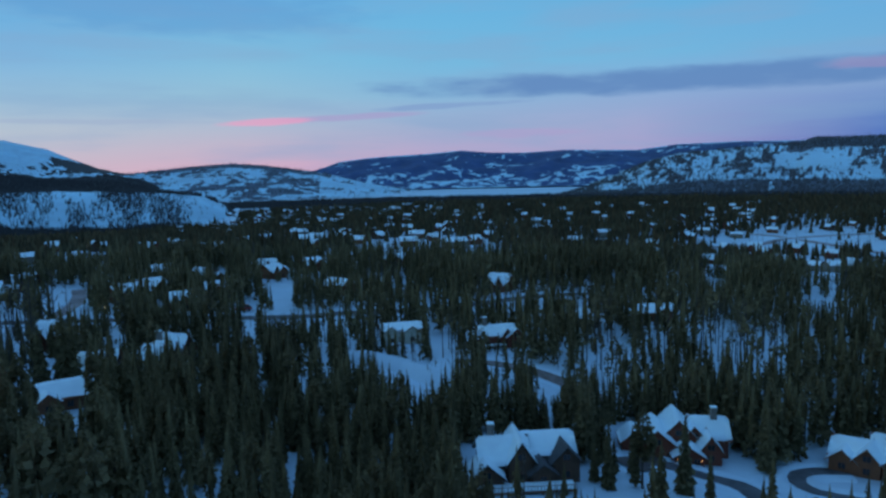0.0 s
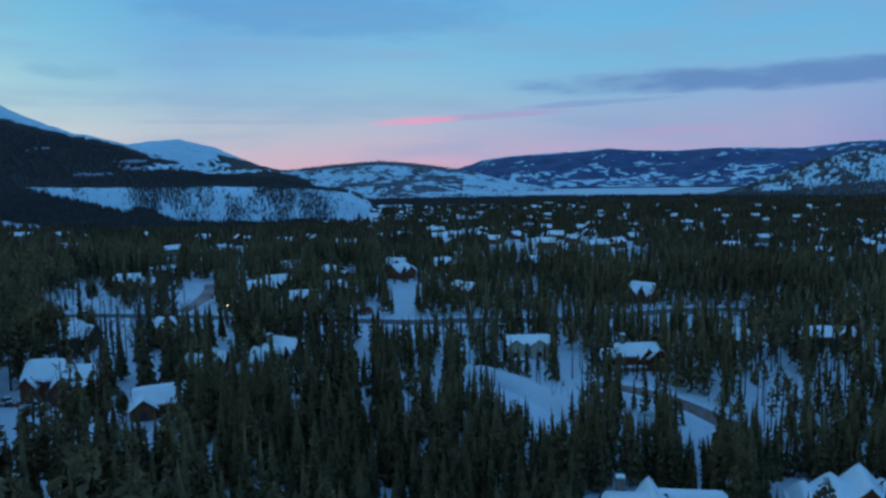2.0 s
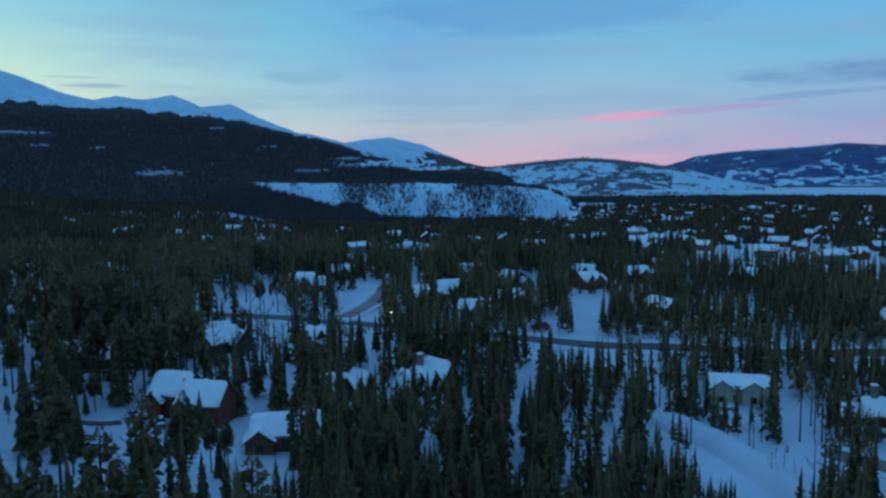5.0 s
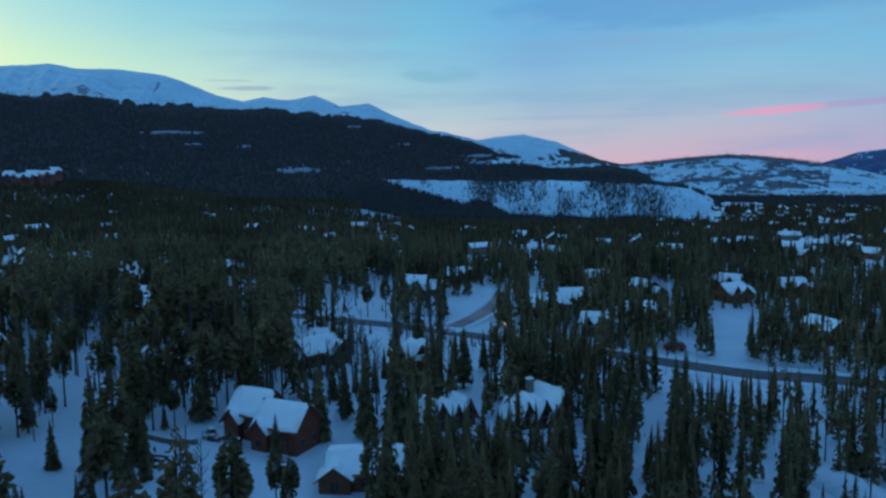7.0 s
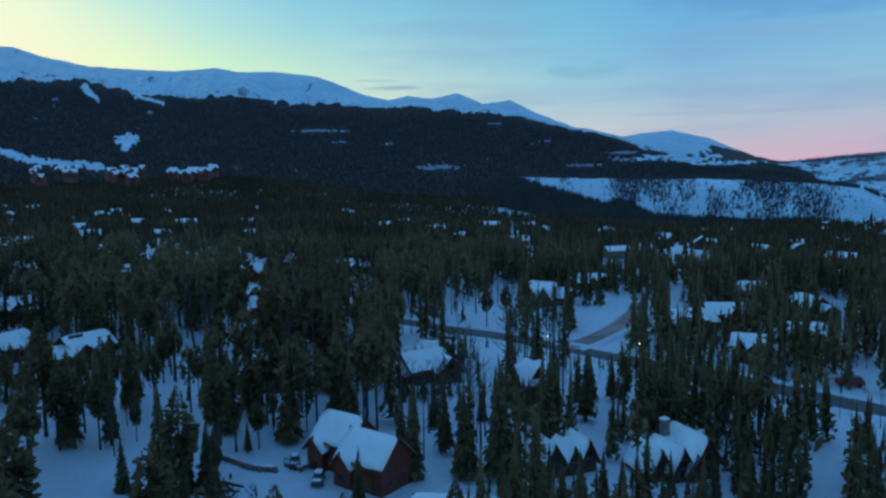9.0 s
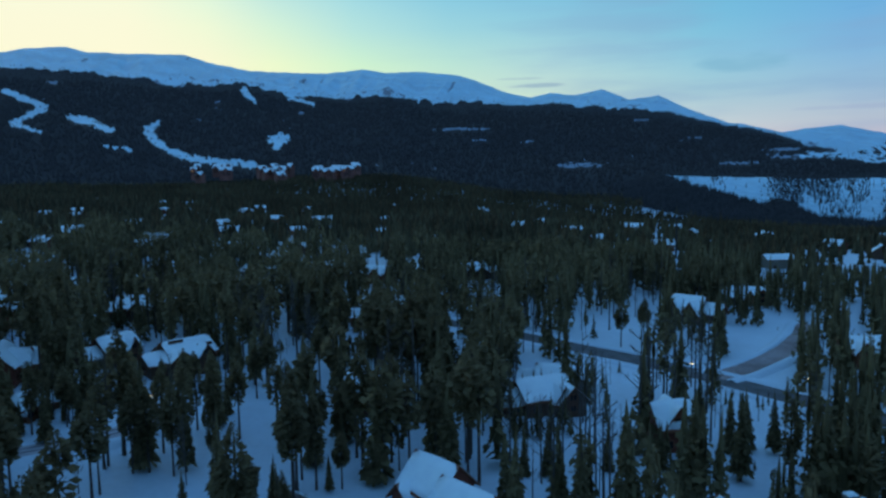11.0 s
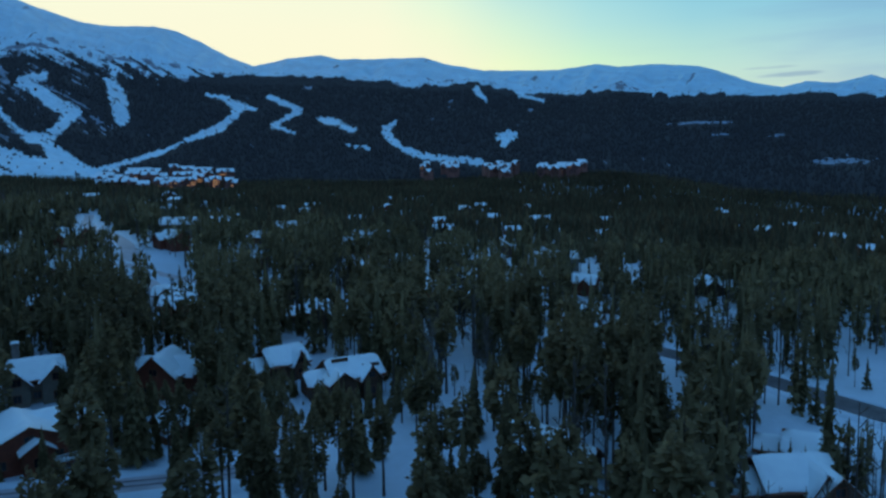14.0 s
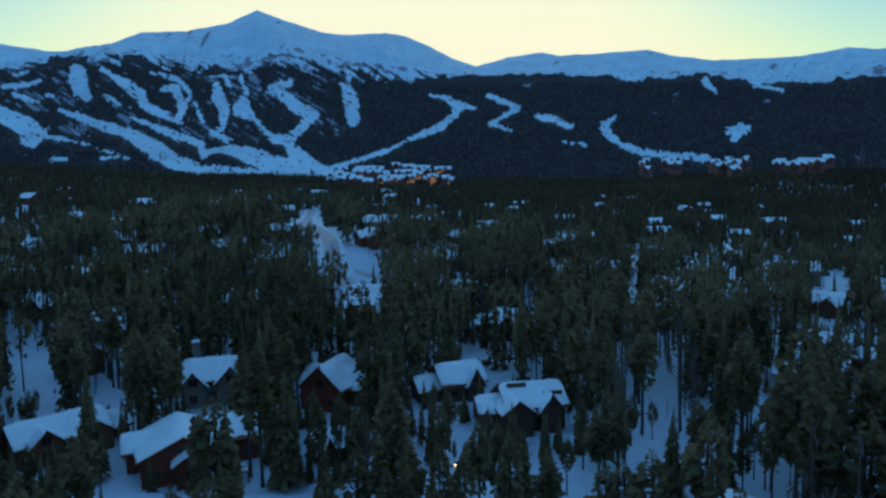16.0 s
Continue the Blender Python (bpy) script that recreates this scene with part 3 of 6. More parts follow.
ridge("snowy_bench", "flat-topped snowy bench with sparse trees on its edge", [(44.5, 20), (42.1, 37), (38, 32), (33, 28), (30.5, 26), (28, 28), (26, 25), (24, 22), (20.3, 17), (17.6, 9), (16.4, -8), (14.8, -46)],
      1560, 1210, -46, 0.3, lambda a, s: -0.75 + 1.6 * (s < np.interp(a, [16, 17, 19, 21.4, 22.5, 24, 28, 31.4, 32.8, 33.6, 34.8, 36.5, 40.3, 42.5], [.10, .12, .15, .18, .18, .16, .18, .24, .38, .42, .36, .44, .60, .8])), 90, 5, plateau=0.25)

# ---- clearings: middle, half length, half width, bearing of the length, depth of low growth on the near side, 1 where tall bare trunks stand in them ----
OPEN_ROAD_A = [(-77, 338, 47, 7.4, 103, 58, 0), (-158, 307, 36.5, 5.9, 120, 64, 0), (-77, 337, 44.5, 5.4, 105, 53, 0), (-200, 291, 39.1, 7.8, 132, 60, 0),
               (-157, 294, 30.1, 7.8, 125, 54, 0), (-78, 334, 46, 6.6, 106, 44, 0), (-106, 232, 12.2, 4.2, 123, 38, 1), (-199, 280, 39.4, 10.5, 136, 53, 1),
               (-156, 291, 19.6, 8.5, 127, 50, 0), (-172, 232, 12.7, 5.9, 140, 44, 0), (-111, 229, 14.8, 4.8, 127, 31, 0), (-86, 256, 14.6, 3.5, 115, 34, 1),
               (-69, 247, 20.7, 3.7, 111, 30, 0)]
OPEN_ROAD_B = [(-83, 304, 9.4, 6.4, 109, 43, 0), (-134, 289, 15.4, 1.8, 122, 46, 0), (-163, 302, 25.6, 9.4, 126, 44, 0), (-142, 276, 9.2, 6.2, 125, 40, 0),
               (-152, 240, 12.8, 3.4, 135, 33, 0), (-120, 246, 15.3, 3.3, 125, 28, 0), (-370, 280, 49.3, 4.6, 155, 82, 0), (-198, 269, 18.3, 5.8, 139, 48, 1),
               (-227, 273, 15.2, 4.6, 142, 51, 1), (-204, 275, 31.9, 6.6, 138, 41, 0), (-217, 233, 10.3, 3.1, 150, 39, 0)]
OPEN_CHALET_A = [(-100, 183, 10.4, 6, 119, 45, 0), (-114, 208, 14, 3.8, 119, 51, 0), (-120, 153, 13.4, 4.3, 136, 37, 0), (-103, 133, 14.6, 3.4, 136, 29, 1),
                 (-104, 175, 14.5, 4.2, 127, 38, 1), (-53, 201, 12.2, 1.6, 108, 32, 0), (-41, 198, 11.4, 1.7, 105, 30, 0), (-78, 148, 18.1, 4.2, 125, 25, 1),
                 (-140, 141, 21.6, 6.3, 154, 30, 0), (-131, 160, 6.3, 5, 146, 34, 0), (-112, 186, 8, 5, 132, 30, 1), (-96, 169, 14.5, 6.6, 134, 26, 0),
                 (-55, 202, 15.7, 3.4, 112, 24, 0)]
OPEN_CHALET_B = [(-70, 191, 8.5, 2.8, 120, 27, 0), (-69, 207, 14.6, 1.6, 116, 28, 0), (-38, 218, 13.5, 3.4, 104, 27, 0), (-137, 162, 8.2, 5.1, 153, 30, 0),
                 (-104, 181, 8, 5.5, 137, 24, 0), (-143, 194, 9.6, 4.6, 144, 32, 1), (-145, 193, 9.9, 4.3, 148, 25, 1), (-142, 140, 12, 13, 160, 24, 0)]
OPEN_EAST_A = [(-4, 255, 24.2, 2.7, 91, 45, 0), (-11, 233, 13.6, 3.3, 93, 43, 0), (54, 237, 26, 6.6, 77, 40, 1), (73, 246, 16.8, 5.3, 74, 37, 1),
               (100, 240, 31.3, 15.1, 68, 36, 1), (35, 153, 17.1, 3.5, 77, 29, 0), (-9, 222, 13, 4.1, 94, 35, 1), (-1, 244, 23.7, 5.2, 91, 37, 1),
               (17, 221, 14.9, 5, 86, 34, 0), (31, 209, 11.3, 6.5, 81, 34, 0), (52, 229, 24.5, 5.8, 77, 35, 1), (-24, 222, 9.6, 7, 98, 29, 0),
               (34, 140, 21, 5.8, 77, 20, 0)]
OPEN_EAST_B = [(52, 140, 20, 10.7, 70, 20, 0), (76, 138, 16, 10.2, 61, 20, 0), (15, 135, 11, 12, 84, 20, 0)]
OPEN_LANE_A = [(-184, 174, 24.3, 7, 151, 39, 1), (-150, 156, 18.9, 3.7, 150, 35, 1), (-177, 168, 20, 4.4, 157, 34, 0), (-163, 131, 20.9, 5.4, 168, 30, 1),
               (-170, 122, 12.3, 6.5, -179, 26, 0), (-168, 160, 22.4, 5, 165, 25, 0), (-219, 146, 15.8, 4.4, 174, 37, 0), (-185, 177, 6.9, 2.1, 161, 32, 0),
               (-180, 162, 19, 3.6, 169, 23, 0), (-192, 157, 7.2, 2.9, 172, 27, 0), (-185, 168, 6.5, 2.1, 167, 27, 1), (-237, 144, 13.9, 3.9, 178, 38, 0),
               (-175, 120, 8.1, 5.4, -171, 24, 0)]
OPEN_LANE_B = [(-234, 205, 13.1, 3.4, 160, 43, 0), (-283, 197, 50.6, 2.1, 166, 45, 1), (-195, 184, 6.9, 2.1, 162, 31, 0), (-178, 116, 5.3, 5.3, -165, 23, 0),
               (-227, 149, 12, 3.8, 179, 34, 1), (-186, 159, 13.3, 6.5, 174, 22, 0), (-183, 168, 12.1, 2.8, 169, 22, 1), (-226, 204, 11.8, 3.9, 160, 38, 0),
               (-246, 220, 25.3, 3.2, 157, 41, 1), (-205, 209, 20.4, 1.6, 155, 30, 0), (-176, 181, 4.5, 3.4, 162, 24, 0), (-232, 206, 15.4, 3.9, 160, 37, 0)]
OPEN_WEST = [(-177, 102, 7.8, 4.4, -163, 26, 0), (-233, 49, 19.6, 2.1, -149, 44, 0), (-227, 71, 17.8, 4.6, -155, 39, 1), (-214, 93, 8.3, 5.8, -160, 34, 0),
             (-178, 95, 6.7, 6.3, -155, 25, 0), (-246, 33, 29.5, 6.8, -146, 45, 0), (-218, 70, 6.3, 5.6, -152, 39, 0), (-343, 99, 24.6, 8.1, -170, 65, 0),
             (-375, -55, 77, 6, -146, 60, 1)]
OPEN_TOWN = [(214, 407, 110, 9, 62, 60, 0), (206, 543, 190, 6, 69, 60, 0), (340, 715, 50, 12, 40, 60, 0), (380, 640, 40, 10, 63, 60, 0),
             (275, 545, 50, 12, 63, 60, 0), (330, 640, 60, 14, 63, 60, 0), (-490, 36, 70, 8, -165, 60, 0), (-504, 563, 34, 5, 137, 60, 0),
             (-419, 536, 40, 7, 133, 60, 0), (-576, 581, 36, 8, 139, 60, 0)]
OPEN_BERM = [(-25, 218, 6, 7.5, 100, 28, 0), (-15, 209, 6, 6, 97, 28, 0), (-5, 199, 6, 6.5, 95, 28, 0)]
OPEN_SLOPE = [(-186, 170, 12.5, 1.7, 167, 26, 0), (-166, 192, 8.2, 1.9, 154, 25, 1), (-280, 285, 13.7, 8.9, 147, 68, 0), (-192, 241, 9.5, 3.4, 144, 40, 0),
              (-206, 209, 17.5, 1.9, 155, 36, 1), (-202, 226, 7.4, 2.4, 149, 40, 0), (-330, 99, 20.5, 3.8, -172, 68, 0),
              (-367, 239, 23, 5.9, 163, 72, 0), (-337, 264, 37.5, 7.5, 156, 67, 0), (-380, 306, 37.1, 6.9, 153, 79, 0), (-195, 184, 15.3, 2.7, 163, 26, 1),
              (-235, 183, 11.1, 2.4, 168, 38, 0), (-271, 195, 28.1, 3.3, 167, 44, 1), (-220, 232, 13.8, 4.3, 151, 39, 0), (-237, 230, 17.2, 3.6, 154, 43, 1),
              (-316, 193, 13, 3.5, 169, 63, 0), (-528, 31, 120, 9, -167, 60, 0), (-373, 79, 26, 4.4, -169, 50, 0)]
OPEN_LOTS = [(-159, 310, 26.7, 3.7, 124, 52, 0), (-213, 308, 24.5, 8.3, 134, 64, 0), (-184, 340, 11.4, 6.1, 125, 64, 0), (-280, 475, 25.6, 8.6, 125, 113, 0), (-282, 557, 59.2, 26.3, 120, 128, 0),
             (-145, 346, 10.3, 5.6, 118, 59, 0), (-172, 367, 23.9, 4.7, 121, 64, 0), (-134, 348, 24.0, 2.9, 116, 55, 1), (-126, 399, 12.1, 5.5, 111, 65, 0), (-328, 453, 56.1, 3.9, 132, 111, 0)]
OPENINGS = np.array(OPEN_BERM + OPEN_LOTS + OPEN_SLOPE + OPEN_ROAD_A + OPEN_ROAD_B + OPEN_CHALET_A + OPEN_CHALET_B + OPEN_EAST_A + OPEN_EAST_B + OPEN_LANE_A + OPEN_LANE_B + OPEN_WEST + OPEN_TOWN, float)
FRONTS = []     # one row per house near the flight: place, bearing of its open side, half width
YARDS = []      # one row per house: middle, half length, half width, bearing
ROADS = [
    ("road", "ploughed two-lane asphalt road between snow banks", [(-262, 222), (-215, 244), (-188, 254), (-160, 263.5), (-132, 270), (-103, 277), (-75, 281.5), (-56, 285), (-39, 293), (-20, 301), (0, 308), (40, 322), (90, 335)], 4.6),
    ("side_road", "snowy side road joining the ploughed road", [(-149, 267), (-152, 288), (-159, 312), (-172, 340)], 3.2),
    ("lane", "snow-covered lane with wheel tracks", [(-172, 90), (-173.5, 105), (-174.5, 116), (-176, 130), (-179, 144)], 2.8),
    ("driveway", "dark cleared driveway curving up to a house", [(46, 154), (50, 151), (55, 147), (59.5, 143.5), (61, 138), (60, 126)], 2.5),
    ("driveway", "dark cleared driveway through a snowy yard", [(86, 150), (80, 151), (75, 149.5), (72.5, 145), (74, 140), (80, 135), (86, 126), (86, 112)], 2.0),
    ("town_road", "brown slushy town street between snowy lots", [(250, 832), (303, 814), (345, 814), (390, 812), (466, 762), (560, 700)], 6.0),
    ("town_road", "brown slushy town street between snowy lots", [(262, 785), (302, 763), (348, 725), (374, 628), (390, 520)], 6.0),
    ("town_road", "brown slushy town street between snowy lots", [(240, 674), (300, 690), (348, 725), (420, 735), (500, 720)], 5.0),
    ("access_road", "brown gravel drive cut into a snowy bank", [(4, 228), (17, 226), (27, 219), (37, 207), (44, 196)], 3.4),
    ("hill_road", "far road climbing through the trees", [(-320, 100), (-345, 88), (-380, 78), (-430, 60), (-520, 30), (-640, 4)], 3.2),
    ("park_lane", "pale snowy lane beside a roof", [(-326, 124), (-333, 108), (-344, 90), (-352, 70)], 2.6),
]


def box_dist(x, y, row):
    """How far outside a turned rounded box a place lies, as a share of its size (below 1: inside)."""
    cx, cy, l, w, ang = row[:5]
    c, s = math.cos(math.radians(ang)), math.sin(math.radians(ang))
    u, v = (x - cx) * c + (y - cy) * s, -(x - cx) * s + (y - cy) * c
    return np.maximum(np.abs(u) / l, np.abs(v) / w) * 0.5 + 0.5 * np.hypot(u / l, v / w)


def line_dist(x, y, pts):
    best = np.full(np.shape(x), 1e9)
    for (x0, y0), (x1, y1) in zip(pts, pts[1:]):
        dx, dy = x1 - x0, y1 - y0
        t = np.clip(((x - x0) * dx + (y - y0) * dy) / (dx * dx + dy * dy), 0, 1)
        best = np.minimum(best, np.hypot(x - x0 - t * dx, y - y0 - t * dy))
    return best


# ---- roads ----
def smooth_line(pts, step=3.0):
    """A rounded line through the points, cut into even steps."""
    p = np.array([pts[0]] + list(pts) + [pts[-1]], float)
    out = []
    for i in range(1, len(p) - 2):
        n = max(2, int(np.hypot(*(p[i + 1] - p[i])) / step))
        for t in np.linspace(0, 1, n, endpoint=False):
            out.append(0.5 * (2 * p[i] + (p[i + 1] - p[i - 1]) * t + (2 * p[i - 1] - 5 * p[i] + 4 * p[i + 1] - p[i + 2]) * t**2
                              + (3 * p[i] - p[i - 1] - 3 * p[i + 1] + p[i + 2]) * t**3))
    out.append(p[-2])
    return np.array(out)


def ribbon(name, line, offsets, heights, mat, wobble=0.0, seed=0):
    """A strip along a line, lying on the ground: its cross-section runs through the offsets at those heights."""
    d = np.gradient(line, axis=0)
    d /= np.linalg.norm(d, axis=1)[:, None] + 1e-9
    nrm = np.stack([-d[:, 1], d[:, 0]], -1)
    V = []
    s = np.arange(len(line))
    mid = ground_z(line[:, 0], line[:, 1])
    for k, (o, h) in enumerate(zip(offsets, heights)):
        oo = o + wobble * fbm(s / 4 + seed, np.full(len(s), k * 3.1), 3, seed)
        p = line + nrm * oo[:, None]
        V.append(np.stack([p[:, 0], p[:, 1], 0.5 * mid + 0.5 * ground_z(p[:, 0], p[:, 1]) + h + (wobble * 0.4 * fbm(s / 3, np.full(len(s), k * 1.7), 2, seed + 5) if h > 0.2 else 0)], -1))
    V = np.stack(V, 1)
    return mesh_object(name, V.reshape(-1, 3), grid_faces(len(line), len(offsets)), [mat])


M_GRAVEL = material("brown_gravel", (.17, .10, .07), 0.9, spread=0.4, scale=0.5, bump=0.5, second=(.3, .26, .25))
M_APRON = material("brown_paving", (.085, .065, .06), 0.75, spread=0.3, scale=0.5, bump=0.3)
M_TRACK = material("worn_track", (.20, .20, .22), 0.8, spread=0.4, scale=0.4, bump=0.3)
M_SLUSH = material("brown_slush", (.22, .15, .13), 0.85, spread=0.35, scale=0.08, bump=0.3, second=(.42, .36, .36))
for k, (rname, rlabel, rpts, half) in enumerate(ROADS):
    line = smooth_line(rpts)
    mat = {"lane": M_PACKED, "side_road": M_SLUSH, "hill_road": M_PACKED, "park_lane": M_PACKED, "access_road": M_GRAVEL, "town_road": M_SLUSH}.get(rname, M_ASPHALT)
    tagged(ribbon(rname, line, [-half, -half * .5, 0, half * .5, half], [.30, .36, .38, .36, .30], mat), rlabel, "road", kind="structure")
    for side in (-1, 1):
        off = [side * (half - 0.2), side * (half + .4), side * (half + 1.3), side * (half + 2.4), side * (half + 3.8)]
        tagged(ribbon("snow_bank", line, off if side > 0 else off, [.25, .6, .8, .5, -.3], M_SNOW, 0.5, 10 * k + side), "ploughed snow bank along a road", "snow bank", kind="structure")
    if rname == "lane":
        for side in (-1, 1):
            tagged(ribbon("wheel_track", line, [side * 0.9 - .3, side * 0.9 + .3], [.43, .43], M_TRACK, 0.05, k), "dark wheel track worn into snow", "track", kind="structure")
# the pale bank of pushed-up snow below the houses
tagged(ribbon("snow_berm", smooth_line([(-30, 230), (-22, 225), (-15, 220), (-8, 212), (1, 201), (8, 194)], 2.0), [-5, -3.5, -1.5, 1, 3.5, 5.5], [-.4, 1.3, 3.0, 3.3, 1.4, -.4], M_SNOW, 0.8, 77),
       "long smooth bank of pushed-up snow", "snow bank", kind="structure")
# the broad apron before the lodge's garage
tagged(ribbon("apron", smooth_line([(37.5, 151.5), (42, 153.5), (47, 155), (52.5, 156)], 1.5), [-5, -2.5, 0, 2, 3.6], [.30, .37, .40, .40, .34], M_APRON), "dark brown paved apron before a garage", "driveway", kind="structure")


# ---- houses ----
def part(name, verts, faces, mat, parent, label="", smooth=False):
    ob = mesh_object(name, verts, faces, [mat], smooth=smooth, parent=parent)
    return tagged(ob, label)


def box_mesh(x0, x1, y0, y1, z0, z1):
    V = [(x, y, z) for z in (z0, z1) for y in (y0, y1) for x in (x0, x1)]
    return V, [(0, 2, 3, 1), (4, 5, 7, 6), (0, 1, 5, 4), (2, 6, 7, 3), (0, 4, 6, 2), (1, 3, 7, 5)]


def boxes_mesh(rows):
    V, F = [], []
    for r in rows:
        v, f = box_mesh(*r)
        F += [tuple(i + len(V) for i in q) for q in f]
        V += v
    return V, F


def turned(V, axis, ox, oy):
    """Wing coordinates (u along the ridge, v across, z) to house coordinates."""
    return [((u if axis == "x" else -v) + ox, (v if axis == "x" else u) + oy, z) for u, v, z in V]


def wing_wall(l, w, h, rise):
    """A gabled body: l along the ridge, w across."""
    a, b = l / 2, w / 2
    V = [(-a, -b, -2.5), (-a, b, -2.5), (a, b, -2.5), (a, -b, -2.5), (-a, -b, h), (-a, b, h), (a, b, h), (a, -b, h), (-a, 0, h + rise), (a, 0, h + rise)]
    return V, [(0, 1, 5, 8, 4), (3, 7, 9, 6, 2), (0, 4, 7, 3), (1, 2, 6, 5), (4, 8, 9, 7), (5, 6, 9, 8)]


def wing_roof(l, w, h, rise, over, thick, lift=0.0):
    """Two roof slabs that overhang the walls."""
    a, b = l / 2 + over, w / 2
    sl = rise / b
    bo = b + over
    ze, zr = h - over * sl + lift, h + rise + lift
    V = []
    for x in (-a, a):
        V += [(x, -bo, ze), (x, 0, zr), (x, bo, ze), (x, -bo, ze + thick), (x, 0, zr + thick), (x, bo, ze + thick)]
    F = [(0, 1, 4, 3), (1, 2, 5, 4), (6, 9, 10, 7), (7, 10, 11, 8), (3, 4, 10, 9), (4, 5, 11, 10), (0, 6, 7, 1), (1, 7, 8, 2), (0, 3, 9, 6), (2, 8, 11, 5)]
    return V, F


def wing_snow(l, w, h, rise, over, thick, deep, seed):
    """The snow that lies on both slabs: thick, soft-edged, uneven."""
    a, b = l / 2 + over - 0.03, w / 2
    sl = rise / b
    bo = b + over - 0.03
    nu, nv = max(6, int(l / 1.3)), 9
    U, W = np.meshgrid(np.linspace(-a, a, nu), np.linspace(-bo, bo, nv), indexing="ij")
    W = W * (1 - 0.16 * np.clip(fbm(U / 1.6, np.sign(W) * 5.3 + seed, 3, seed + 2) + .15, 0, 1))     # the snow ends unevenly above the eaves
    top = h + rise - np.abs(W) * sl + thick
    edge = np.minimum(np.clip((a - np.abs(U)) / 0.35, 0, 1), np.clip((np.abs(W[:, :1]) - np.abs(W)) / 0.35, 0, 1))
    soft = 0.25 + 0.75 * np.sqrt(edge)
    z = top + deep * soft * (1 + 0.45 * fbm(U / 2.5 + seed, W / 2.5, 3, seed)) - 0.12 * np.exp(-(W / 0.6)**2)
    lo = top + 0.01
    V = np.concatenate([np.stack([U, W, z], -1).reshape(-1, 3), np.stack([U, W, lo], -1).reshape(-1, 3)])
    n = nu * nv
    F = [tuple(q[::-1]) for q in grid_faces(nu, nv).tolist()]
    idx = np.arange(n).reshape(nu, nv)
    rim = list(idx[:, 0]) + list(idx[-1, 1:]) + list(idx[-2::-1, -1]) + list(idx[0, -2:0:-1])
    for p, q in zip(rim, rim[1:] + rim[:1]):
        F.append((int(p), int(q), int(q) + n, int(p) + n))
    return V.tolist(), F


_window_cache = {}
SCREENS = []     # houses with young firs along their front


def add_window(parent, x, y, z, w, h, side, lit=False, frame_mat=None):
    """A framed window on a wall: side 0 faces -y, 1 +x, 2 +y, 3 -x. The pane sits in the frame."""
    key = (round(w, 1), round(h, 1))
    if key not in _window_cache:
        t = 0.12
        rows = [(-w / 2 - t, w / 2 + t, -.10, .02, h / 2, h / 2 + t), (-w / 2 - t, w / 2 + t, -.14, .02, -h / 2 - t, -h / 2), (-w / 2 - t, -w / 2, -.10, .02, -h / 2, h / 2),
                (w / 2, w / 2 + t, -.10, .02, -h / 2, h / 2), (-.04, .04, -.08, .02, -h / 2, h / 2)]
        fr = mesh_object("window", *boxes_mesh(rows), [frame_mat or M_FASCIA], smooth=False)
        pn = mesh_object("pane", *box_mesh(-w / 2, w / 2, -.04, .01, -h / 2, h / 2), [M_GLASS], smooth=False)
        pl = mesh_object("pane", *box_mesh(-w / 2, w / 2, -.04, .01, -h / 2, h / 2), [M_LIT], smooth=False)
        _window_cache[key] = (fr.data, pn.data, pl.data)
        for o in (fr, pn, pl):
            bpy.data.objects.remove(o)
    fd, pd, ld = _window_cache[key]
    win = new("window", fd)
    win.parent = parent
    win.matrix_basis = pose(x, y, z, 0, 0, 90 * side)
    pane = new("pane", ld if lit else pd)
    pane.parent = win
    if lit:
        tagged(win, "window with warm light behind it")
    return win


